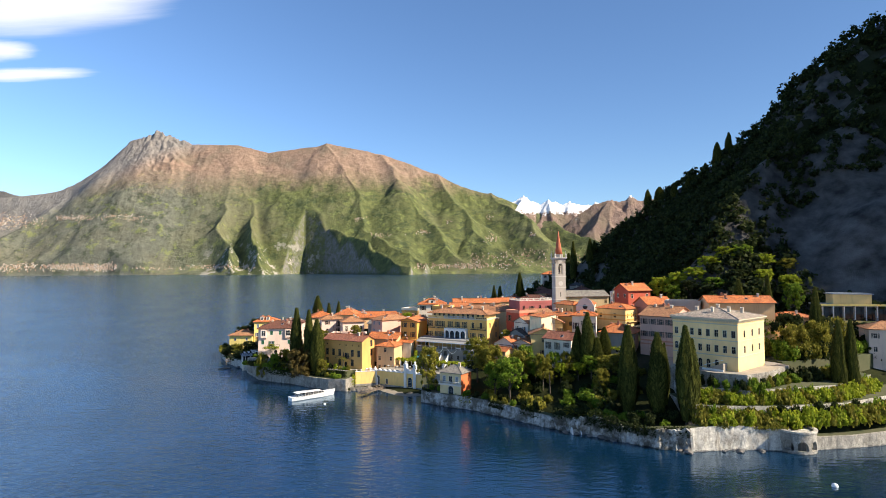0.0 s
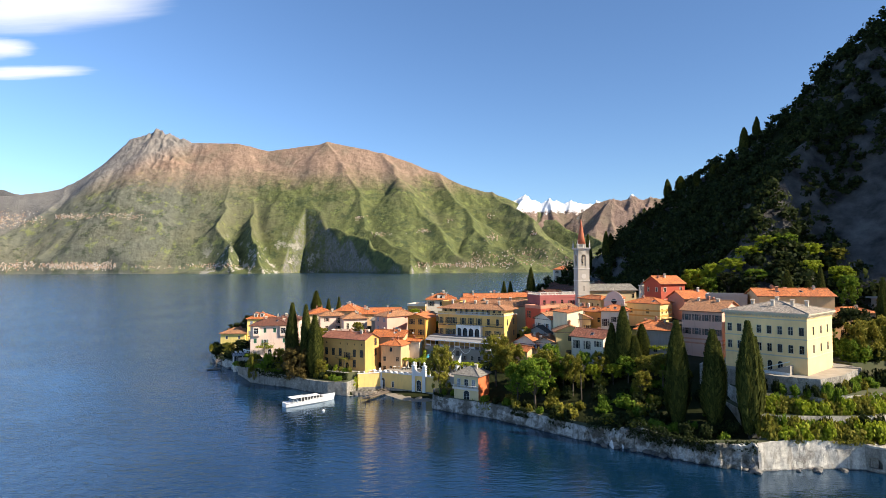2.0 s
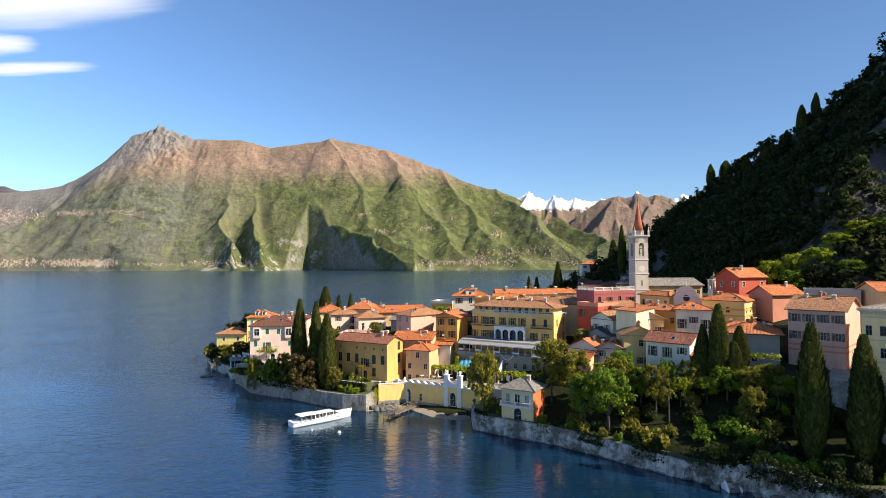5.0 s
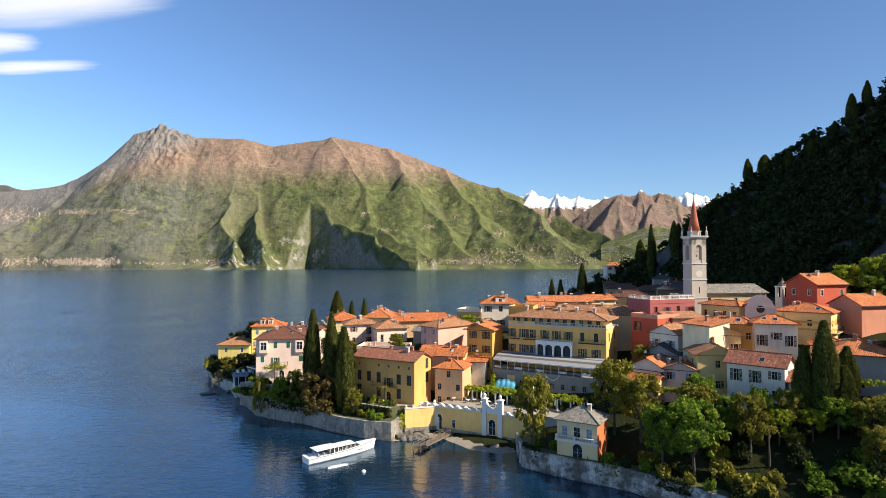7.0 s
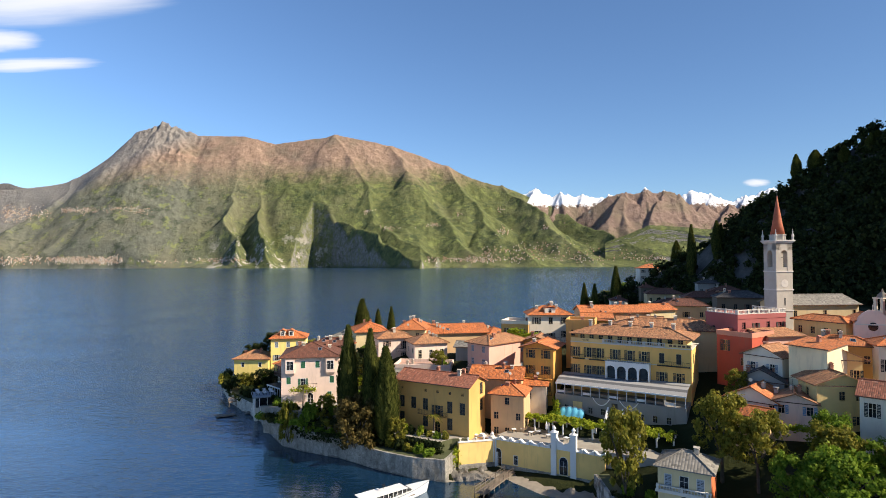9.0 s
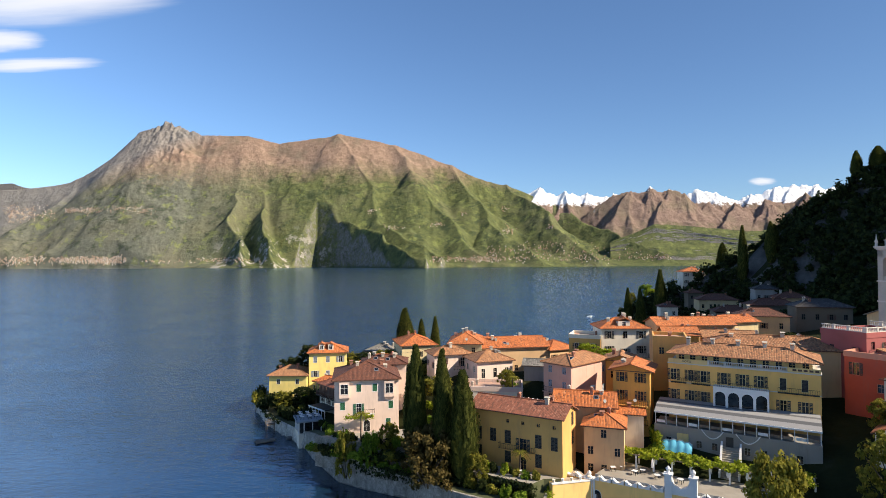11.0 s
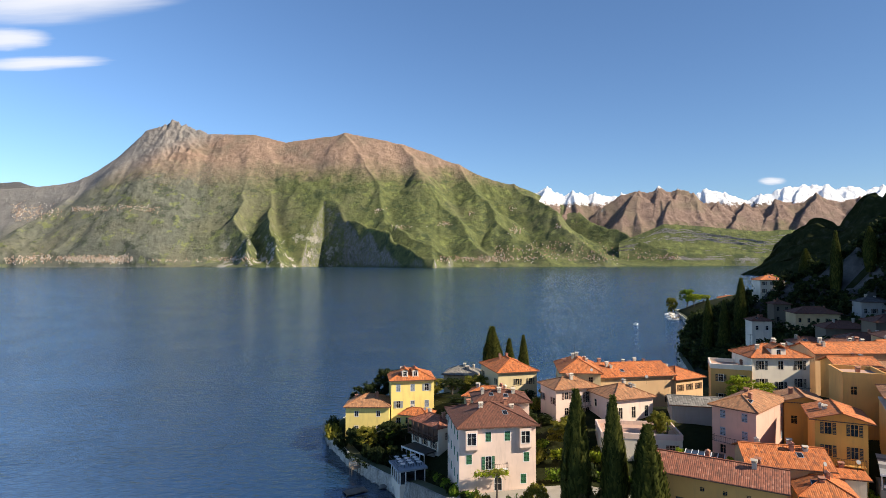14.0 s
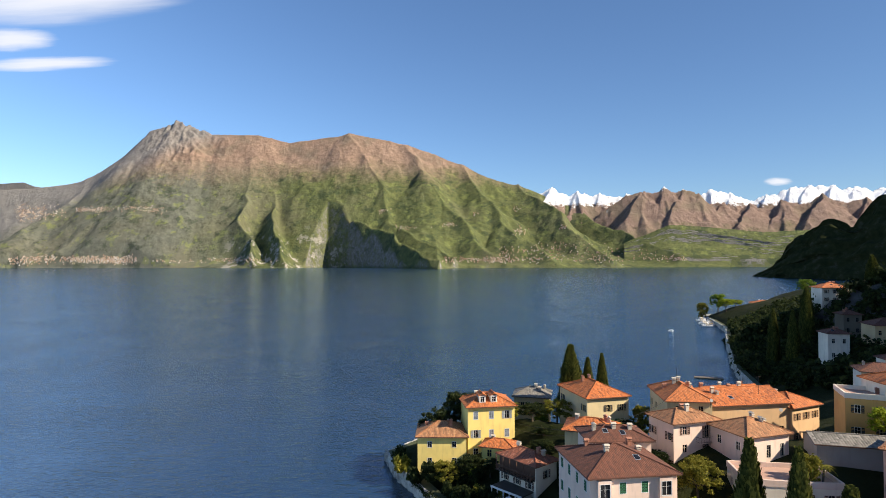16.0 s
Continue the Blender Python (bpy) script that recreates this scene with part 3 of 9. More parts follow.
EAST_SPURS = [[(-.09, .200, 4820), (-.07, .155, 4600), (-.035, .095, 4280), (.02, .040, 3930), (.06, .002, 3680)],
              [(.0, .165, 4820), (.03, .120, 4520), (.07, .068, 4180), (.125, .022, 3860), (.16, .002, 3700)],
              [(.10, .130, 4820), (.15, .088, 4470), (.205, .045, 4120), (.26, .003, 3820)],
              [(.20, .088, 4820), (.265, .055, 4460), (.33, .028, 4150), (.40, .003, 3900)]]


def value_noise(u, v, seed):
    """Smooth lattice noise in -1..1 for arrays."""
    table = np.random.RandomState(seed).uniform(-1, 1, (256, 256))
    iu, iv = np.floor(u).astype(int), np.floor(v).astype(int)
    fu, fv = u - iu, v - iv
    fu, fv = fu * fu * fu * (fu * (fu * 6 - 15) + 10), fv * fv * fv * (fv * (fv * 6 - 15) + 10)
    q = lambda a, b: table[(iu + a) % 256, (iv + b) % 256]
    return (q(0, 0) * (1 - fu) + q(1, 0) * fu) * (1 - fv) + (q(0, 1) * (1 - fu) + q(1, 1) * fu) * fv


def ridged(u, v, seed, octaves=4):
    out, amp = 0.0, 1.0
    for k in range(octaves):
        out = out + amp * (0.5 - np.abs(value_noise(u, v, seed + k)))
        u, v, amp = u * 2.03 + 5.2, v * 2.03 + 1.7, amp * 0.52
    return out


def spur_field(gx, gy, lines, soft):
    """Heights of a land made of falling ridges; each line: points (x / y, z / y, y) and its side slope."""
    total = np.full(gx.shape, -1e9)
    for line, fall in lines:
        top = np.full(gx.shape, -1e9)
        for (s0, e0, y0), (s1, e1, y1) in zip(line, line[1:]):
            x0, x1, z0, z1 = s0 * y0, s1 * y1, 46 + e0 * y0, 46 + e1 * y1
            ex, ey = x1 - x0, y1 - y0
            t = np.clip(((gx - x0) * ex + (gy - y0) * ey) / (ex * ex + ey * ey), 0, 1)
            d = np.hypot(gx - x0 - t * ex, gy - y0 - t * ey)
            top = np.maximum(top, z0 + t * (z1 - z0) - fall * d)
        total = np.logaddexp(total / soft, top / soft) * soft
    return total


def fan(name, label, s0, s1, ns, y0, y1, ny, height, mat):
    """A sheet of land that fans out from the near shore; height(x, y) gives its heights."""
    gs, gy = np.meshgrid(np.linspace(s0, s1, ns), np.linspace(y0, y1, ny), indexing="ij")
    gx = gs * gy
    verts = np.stack([gx, gy, height(gx, gy)], -1).reshape(-1, 3).tolist()
    faces = [(a, a + ny, a + ny + 1, a + 1) for i in range(ns - 1) for a in range(i * ny, i * ny + ny - 1)]
    return tagged(new(name, mesh_from(name, verts, faces, mat, True)), label, "mountain", kind="structure")


SHORE = [(-1.1, 3960), (-.80, 3950), (-.60, 3950), (-.45, 3860), (-.37, 3790), (-.31, 3740), (-.29, 3860), (-.265, 4040), (-.235, 4150), (-.20, 4060), (-.14, 3740), (-.09, 3460), (-.046, 3290), (-.025, 3560), (-.01, 3620), (.06, 3680), (.16, 3700), (.26, 3820), (.40, 3900), (.6, 4000)]


def ridge_mountain():
    """The mountain across the lake: a crest with spurs running down to the shore, worn by gullies."""
    def height(gx, gy):
        wx = gx + 50 * value_noise(gx / 300, gy / 260, 3) + 24 * value_noise(gx / 110, gy / 100, 4)
        wy = gy + 40 * value_noise(gx / 260, gy / 260, 5)
        crest = [(s, e, 4830) for s, e in SKYLINE]
        total = spur_field(gx, gy, [(crest, 1.25)], 14.0)
        spurs = spur_field(wx, wy, [(PROMONTORY, 2.5), (BUTTRESS, 1.9), (SHOULDER, 1.8), (WEST_RIDGE, 1.3), (PEAK_WEST, 1.2), (PEAK_SOUTH, 1.5), (FAR_WEST, 0.8),
                                    (DOME_SOUTH, 1.2)] + [(q, 0.9) for q in EAST_SPURS], 24.0)
        total = np.logaddexp(total / 36, spurs / 36) * 36
        edge = np.interp(gx / gy, *zip(*SHORE))
        off = gy - edge - 14 * value_noise(gx / 90, 0 * gy, 61)
        apron = 2 + 0.24 * off + 8 * value_noise(gx / 200, gy / 200, 9)
        total = np.logaddexp(total / 22, apron / 22) * 22
        body = np.clip(total / 180, 0, 1) * np.clip((4830 - gy) / 140 + 0.12, 0.12, 1)
        total = total + body * (22 * value_noise(wx / 240, wy / 240, 21) + 12 * value_noise(wx / 105, wy / 105, 22) + 7 * value_noise(gx / 52, gy / 52, 23))
        rocky = np.exp(-((gx / gy + .50) / .055) ** 2) * np.clip((total - 760) / 200, 0, 1)
        total = total + rocky * 46 * (ridged(gx / 60, gy / 60, 41, 4) - 0.45)
        total = total + 2.5 * value_noise(gx / 22, gy / 22, 51) * np.clip(total / 100, 0, 1)
        return np.where(off <= 0, -4, np.minimum(total, -1 + 3.0 * off))
    fan("backdrop_mountain", "wooded mountain with dry grass tops and a rocky summit across the lake", -1.02, .46, 800, 3260, 4900, 250, height, FAR)


SNOW_PEAKS = [(.155, .128), (.206, .121), (.245, .116), (.292, .118), (.435, .125), (.47, .117), (.53, .114), (.572, .126), (.60, .130), (.64, .134), (.68, .128), (.74, .13), (.82, .126), (.92, .125), (1.05, .12)]
BROWN_PEAKS = [(.31, .122), (.352, .127), (.385, .122), (.41, .117), (.455, .100), (.50, .098), (.555, .104), (.625, .116), (.70, .108), (.78, .11), (.90, .10), (1.05, .10)]


SNOW_DIPS = [(.02, .06), (.10, .10), (.138, .120), (.170, .120), (.188, .114), (.217, .117), (.230, .113), (.268, .110), (.31, .100), (.36, .094), (.41, .112), (.455, .118), (.50, .103), (.55, .117), (.625, .130), (.66, .122), (.71, .120), (.78, .122)]
BROWN_DIPS = [(.02, .02), (.20, .05), (.28, .108), (.332, .116), (.37, .116), (.43, .098), (.475, .085), (.525, .086), (.59, .096), (.66, .098), (.74, .096)]


def peak_range(name, label, peaks, dips, back, front, foot, fall, mat, seed):
    """A range of separate peaks, each with two spurs that fall towards the lake."""
    rng = random.Random(seed)
    lines = [([(s, e, back) for s, e in sorted(peaks + dips)], 2.2)]
    for s, e in peaks:
        for lean in (rng.uniform(-.07, -.02), rng.uniform(.015, .05)):
            mid = front + (back - front) * rng.uniform(0.45, 0.6)
            lines.append(([(s, e, back), (s + lean * 0.45, e * rng.uniform(0.56, 0.66), mid), (s + lean, foot, front)], fall))

    def height(gx, gy):
        wx = gx + 26 * value_noise(gx / 120, gy / 120, seed)
        total = spur_field(wx, gy, lines, 8.0)
        d = np.clip(np.abs(back - gy) / 60, 0.12, 1)
        total = total + d * (22 * (ridged(gx / 150, gy / 150, seed + 5, 4) - 0.40) + 5 * (ridged(gx / 36, gy / 50, seed + 9, 3) - 0.3))
        total = total + 22 * (ridged(gx / 46, gy / 46, seed + 13, 4) - 0.42) * np.exp(-((gy - back) / 60) ** 2)
        return np.maximum(total, -4 + 0.2 * (gy - front))
    fan(name, label, .02, 1.18, 560, front - 60, min(back + 60, 4915), 110, height, mat)


def put_ranges():
    ridge_mountain()
    peak_range("backdrop_snow_range", "distant snow-capped mountain range at the head of the lake", SNOW_PEAKS, SNOW_DIPS, 4880, 4540, .03, 1.25, SNOW, 71)
    peak_range("backdrop_brown_range", "bare brown mountains before the snowy range", BROWN_PEAKS, BROWN_DIPS, 4720, 4300, .005, 1.0, BROWN, 91)
    far_range("backdrop_left_hills", "low wooded hills beyond the far shore", [(-1.3, .10), (-1.0, .125), (-.80, .137), (-.775, .139), (-.75, .132), (-.71, .122), (-.6, .09)], -1.02, -0.6, 4640, 4890, FAR, rough=0.4, ns=180, nw=60)
    far_range("backdrop_valley", "low green hills at the head of the lake", [(.28, .03), (.36, .062), (.44, .056), (.52, .048), (.60, .052), (.72, .036), (.9, .03), (1.2, .03)], .28, 1.2, 4060, 4230, FAR, rough=0.22, ns=300, nw=50)
    # the dark headland on the near shore, further up the lake
    verts, faces = [], []
    for i in range(101):
        for j in range(41):
            u, v = i / 100, j / 40
            x = 823 + 300 * u + (40 + 180 * u) * v + 26 * fbm(u * 7, v * 4, 5)
            y = 1763 + 80 * v - 760 * u + 26 * fbm(u * 6, v * 3, 2)
            crest = 330 * (1 - math.exp(-u * 2.6)) * (0.92 + 0.25 * fbm(u * 9, 0.3, 2))
            z = crest * v ** 0.8 * (1 + 0.16 * fbm(u * 12, v * 6, 1)) - 2
            verts.append((x, y, z))
    for i in range(100):
        for j in range(40):
            a = i * 41 + j
            faces.append((a, a + 41, a + 42, a + 1))
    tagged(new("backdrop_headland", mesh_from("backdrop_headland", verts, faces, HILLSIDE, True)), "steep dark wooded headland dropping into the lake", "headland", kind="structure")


put_ranges()


def far_villages():
    """Villages along the far shore and on the slopes: far too many houses to count, each a small gabled block."""
    rng = random.Random(5)
    verts, faces, kinds = [], [], []

    def cottage(x, y, z, w, d, h):
        a = rng.uniform(-0.4, 0.4)
        c, s = math.cos(a), math.sin(a)
        base = len(verts)
        for px, py, pz in ((-w, -d, -6), (w, -d, -6), (w, d, -6), (-w, d, -6), (-w, -d, h), (w, -d, h), (w, d, h), (-w, d, h), (-w, 0, h + 0.5 * d), (w, 0, h + 0.5 * d)):
            verts.append((x + px * c - py * s, y + px * s + py * c, z + pz))
        tone = rng.choice((0, 0, 1, 2))
        for f, k in (((0, 1, 5, 4), tone), ((1, 2, 6, 5), tone), ((2, 3, 7, 6), tone), ((3, 0, 4, 7), tone), ((4, 5, 9, 8), 3), ((6, 7, 8, 9), 3), ((5, 6, 9), tone), ((7, 4, 8), tone)):
            faces.append(tuple(base + q for q in f))
            kinds.append(k)

    def on_range(s, e):
        """A place on the mountain at that bearing and height above the eye."""
        dirn = Vector((s, 1, e)).normalized()
        hit, loc, _, _ = RANGE.ray_cast(Vector((0, 0, 46)), dirn)
        return loc if hit else None

    RANGE = bpy.data.objects["backdrop_mountain"]
    belts = [(-.80, -.57, -.001, .006, 320), (-.57, -.30, -.001, .003, 60), (-.04, .40, -.001, .005, 260), (.06, .34, .006, .026, 150),
             (-.79, -.68, .078, .094, 150), (-.68, -.52, .086, .094, 130), (-.12, .10, .052, .058, 22), (-.145, -.10, .086, .092, 24), (.08, .12, .045, .056, 24),
             (.09, .13, .088, .094, 14), (.02, .04, .082, .086, 8), (.13, .18, .054, .060, 26), (-.04, .0, .060, .064, 16)]
    for s0, s1, e0, e1, count in belts:
        spots = [(rng.uniform(s0, s1), rng.uniform(e0, e1)) for _ in range(max(1, count // 16))]
        for _ in range(int(count * 1.6)):
            cs, ce = rng.choice(spots)
            s, e = rng.gauss(cs, (s1 - s0) * 0.07 + 0.004), rng.gauss(ce, (e1 - e0) * 0.28 + 0.0006)
            loc = on_range(s, e) if s0 < s < s1 else None
            if loc is None:
                continue
            cottage(loc.x, loc.y, loc.z, rng.uniform(2, 4), rng.uniform(2, 3.4), rng.uniform(2.8, 4.8))
    me = mesh_from("far_villages", verts, faces, [stucco("far_cream", (0.46, 0.38, 0.28)), stucco("far_white", (0.60, 0.56, 0.50)), stucco("far_rose", (0.40, 0.27, 0.19)),
                                                   grain_mat("far_roofs", (0.28, 0.12, 0.07), (0.40, 0.19, 0.11))])
    me.polygons.foreach_set("material_index", kinds)
    tagged(new("far_villages", me), "scattered pale villages on the far lake shore and slopes", "village", kind="stuff")


far_villages()

# ---------------------------------------------------------------- clouds, far beyond the ridge
def cloud_mat():
    m, n, l, p = nodes_of("cloud_vapour")
    uv = where(n, "UV")
    mp = n.new("ShaderNodeMapping")
    mp.inputs["Scale"].default_value = (1.0, 2.6, 1)
    l.new(uv, mp.inputs[0])
    nz = noise_tex(n, l, mp.outputs[0], 2.2, 6, 0.55)
    sep = n.new("ShaderNodeSeparateXYZ")
    l.new(uv, sep.inputs[0])
    du = calc(n, l, 'SUBTRACT', calc(n, l, 'MULTIPLY', sep.outputs[0], 2.0), 1.0)
    dv = calc(n, l, 'SUBTRACT', calc(n, l, 'MULTIPLY', sep.outputs[1], 2.0), 1.0)
    rr = calc(n, l, 'ADD', calc(n, l, 'MULTIPLY', du, du), calc(n, l, 'MULTIPLY', dv, dv))
    body = calc(n, l, 'SUBTRACT', calc(n, l, 'ADD', 0.80, calc(n, l, 'MULTIPLY', calc(n, l, 'SUBTRACT', nz, 0.5), 0.6)), rr)
    alpha = n.new("ShaderNodeMapRange")
    l.new(body, alpha.inputs[0])
    alpha.inputs[1].default_value, alpha.inputs[2].default_value = -0.05, 0.85
    alpha.interpolation_type = 'SMOOTHSTEP'
    em = n.new("ShaderNodeEmission")
    em.inputs[0].default_value = (0.93, 0.94, 1.0, 1)
    em.inputs[1].default_value = 0.60
    tp = n.new("ShaderNodeBsdfTransparent")
    ms = n.new("ShaderNodeMixShader")
    l.new(calc(n, l, 'MULTIPLY', alpha.outputs[0], 0.9), ms.inputs[0])
    l.new(tp.outputs[0], ms.inputs[1])
    l.new(em.outputs[0], ms.inputs[2])
    l.new(ms.outputs[0], n["Material Output"].inputs[0])
    return m


CLOUD = cloud_mat()


def cloud(s, e, ws, he, lean=0.0):
    y = 4850
    bm = bmesh.new()
    uvl = bm.loops.layers.uv.new("UVMap")
    nx, nz = 12, 6
    grid = [[bm.verts.new(((i / nx * 2 - 1) * ws * y, 12 * math.sin(i * 1.3 + j), (j / nz * 2 - 1) * he * y + lean * (i / nx * 2 - 1) * ws * y)) for i in range(nx + 1)] for j in range(nz + 1)]
    for j in range(nz):
        for i in range(nx):
            f = bm.faces.new((grid[j][i], grid[j][i + 1], grid[j + 1][i + 1], grid[j + 1][i]))
            for lp, (a, b) in zip(f.loops, ((i, j), (i + 1, j), (i + 1, j + 1), (i, j + 1))):
                lp[uvl].uv = (a / nx, b / nz)
    me = bpy.data.meshes.new("cloud")
    bm.to_mesh(me)
    bm.free()
    me.materials.append(CLOUD)
    ob = new("backdrop_cloud", me)
    ob.matrix_basis = Matrix.Translation((s * y, y, 46 + e * y))
    ob.visible_shadow = False
    tagged(ob, "soft white cloud in the clear sky", "cloud", kind="structure")


cloud(-.72, .478, .30, .070, 0.05)
cloud(-.80, .395, .10, .026)
cloud(-.745, .351, .16, .016, 0.03)
cloud(.548, .136, .03, .009)

# ---------------------------------------------------------------- building kit
CACHE = {}


def cached(key, make):
    if key not in CACHE:
        CACHE[key] = make()
    return CACHE[key]


def bm_mesh(name, bm, mat):
    me = bpy.data.meshes.new(name)
    bm.to_mesh(me)
    bm.free()
    me.materials.append(mat)
    return me


def frame_mesh(w, h, trim, arched=False):
    """Surround, reveal and sash bars of a window in one piece."""
    def make():
        bm = bmesh.new()
        t, a, y0, y1 = 0.08, w / 2 - 0.012, -0.03, 0.12

        def quad(*pts):
            bm.faces.new([bm.verts.new(p) for p in pts])
        zs = [0.0]
        for q in (0.62,):
            zs += [h * q - 0.02, h * q + 0.02]
        zs.append(h)
        xs = [-a, -0.028, 0.028, a]
        ox = [-a - t] + xs + [a + t]
        for x0, x1 in zip(ox, ox[1:]):
            quad((x0, y0, -t), (x1, y0, -t), (x1, y0, 0), (x0, y0, 0))
            if not arched:
                quad((x0, y0, h), (x1, y0, h), (x1, y0, h + t), (x0, y0, h + t))
        for z0, z1 in zip(zs, zs[1:]):
            for sg in (-1, 1):
                quad((sg * a, y0, z0), (sg * (a + t), y0, z0), (sg * (a + t), y0, z1), (sg * a, y0, z1))
                quad((sg * a, y0, z0), (sg * a, y1, z0), (sg * a, y1, z1), (sg * a, y0, z1))
                quad((sg * (a + t), y0, z0), (sg * (a + t), 0.02, z0), (sg * (a + t), 0.02, z1), (sg * (a + t), y0, z1))
        for x0, x1 in zip(xs, xs[1:]):
            quad((x0, y0, 0), (x1, y0, 0), (x1, y1, 0), (x0, y1, 0))
            quad((x0, y0, h), (x1, y0, h), (x1, y1, h), (x0, y1, h))
        for iz, (z0, z1) in enumerate(zip(zs, zs[1:])):
            for ix, (x0, x1) in enumerate(zip(xs, xs[1:])):
                if iz % 2 or ix == 1:
                    quad((x0, y1, z0), (x1, y1, z0), (x1, y1, z1), (x0, y1, z1))
        if arched:
            for k in range(6):
                p, q = math.pi * k / 6, math.pi * (k + 1) / 6
                quad(*((r * math.cos(g), y0, h + r * math.sin(g)) for r, g in ((a, p), (a + t, p), (a + t, q), (a, q))))
                quad(*((r * math.cos(g), y, h + r * math.sin(g)) for r, y, g in ((a + t, y0, p), (a + t, 0.02, p), (a + t, 0.02, q), (a + t, y0, q))))
        bmesh.ops.remove_doubles(bm, verts=bm.verts, dist=0.001)
        bmesh.ops.recalc_face_normals(bm, faces=bm.faces)
        return bm_mesh("window_frame", bm, trim)
    return cached(("frame", round(w, 2), round(h, 2), trim.name, arched), make)


def pane_mesh(w, h, arched=False):
    def make():
        bm = bmesh.new()
        box(bm, -w / 2, 0.17, 0, w / 2, 0.21, h)
        if arched:
            bmv = [bm.verts.new((w / 2 * math.cos(math.pi * k / 8), -0.012, h + w / 2 * math.sin(math.pi * k / 8))) for k in range(9)]
            bm.faces.new(bmv[::-1])
        return bm_mesh("pane", bm, GLASS)
    return cached(("pane", round(w, 2), round(h, 2), arched), make)


def shutter_mesh(w, h, mat):
    def make():
        bm = bmesh.new()
        box(bm, -w / 2, -0.075, 0.0, -w / 2 + 0.05, -0.03, h)
        box(bm, w / 2 - 0.05, -0.075, 0.0, w / 2, -0.03, h)
        for q in (0.0, 0.48, 0.94):
            box(bm, -w / 2 + 0.05, -0.075, h * q, w / 2 - 0.05, -0.03, h * q + 0.06 * h)
        k = max(4, int(h / 0.22))
        for i in range(k):
            z = h * (i + 0.5) / k
            v = [bm.verts.new(p) for p in ((-w / 2 + 0.05, -0.065, z - 0.09), (w / 2 - 0.05, -0.065, z - 0.09), (w / 2 - 0.05, -0.04, z + 0.06), (-w / 2 + 0.05, -0.04, z + 0.06))]
            bm.faces.new(v)
        return bm_mesh("shutter", bm, mat)
    return cached(("shutter", round(w, 2), round(h, 2), mat.name), make)


def railing(bm, pts, h=1.0, step=0.35):
    for (x0, y0, z0), (x1, y1, z1) in zip(pts, pts[1:]):
        L = math.hypot(x1 - x0, y1 - y0)
        n = max(1, int(L / step))
        tube(bm, (x0, y0, z0 + h), (x1, y1, z1 + h), 0.035, 0.035, 4)
        tube(bm, (x0, y0, z0 + 0.12), (x1, y1, z1 + 0.12), 0.025, 0.025, 4)
        for k in range(n + 1):
            t = k / n
            p = (x0 + t * (x1 - x0), y0 + t * (y1 - y0), z0 + t * (z1 - z0))
            tube(bm, p, (p[0], p[1], p[2] + h), 0.018, 0.018, 4)


def balusters(bm, p0, p1, h=0.95, step=0.42):
    """A stone balustrade: plinth, turned balusters, rail and end piers."""
    p0, p1 = Vector(p0), Vector(p1)
    L = (p1 - p0).length
    ang = math.atan2(p1.y - p0.y, p1.x - p0.x)
    m = Matrix.Translation(p0) @ Matrix.Rotation(ang, 4, 'Z')
    box(bm, 0, -0.14, 0, L, 0.14, 0.14, m)
    box(bm, 0, -0.16, h - 0.14, L, 0.16, h, m)
    n = max(2, int(L / step))
    for k in range(n):
        x = (k + 0.5) * L / n
        if k % 8 == 0:
            box(bm, x - 0.18, -0.18, 0, x + 0.18, 0.18, h + 0.08, m)
        else:
            q = m @ Vector((x, 0, 0.14))
            tube(bm, q, q + Vector((0, 0, 0.36)), 0.10, 0.055, 5)
            tube(bm, q + Vector((0, 0, 0.36)), q + Vector((0, 0, h - 0.28)), 0.055, 0.08, 5)


SIDES = {"front": lambda W, D: (Vector((0, 0, 0)), 0, W), "right": lambda W, D: (Vector((W, 0, 0)), 90, D),
         "left": lambda W, D: (Vector((0, D, 0)), -90, D), "back": lambda W, D: (Vector((W, D, 0)), 180, W)}


def add_window(house, m, w, h, kind, shut, trim):
    arched = kind in "aA"
    win = sub("window" if kind not in "aDA" else "door", frame_mesh(w, h, trim, arched), house, m)
    sub("pane", pane_mesh(w, h, arched), win)
    if kind in "sdb":
        for sgn in (-1, 1):
            sub("shutter", shutter_mesh(w / 2, h, shut), win, Matrix.Translation((sgn * (w * 0.75 + 0.11), 0, 0)))
    elif kind == "c":
        for sgn in (-1, 1):
            sub("shutter", shutter_mesh(w / 2, h, shut), win, Matrix.Translation((sgn * w / 4, 0.06, 0)))
    return win


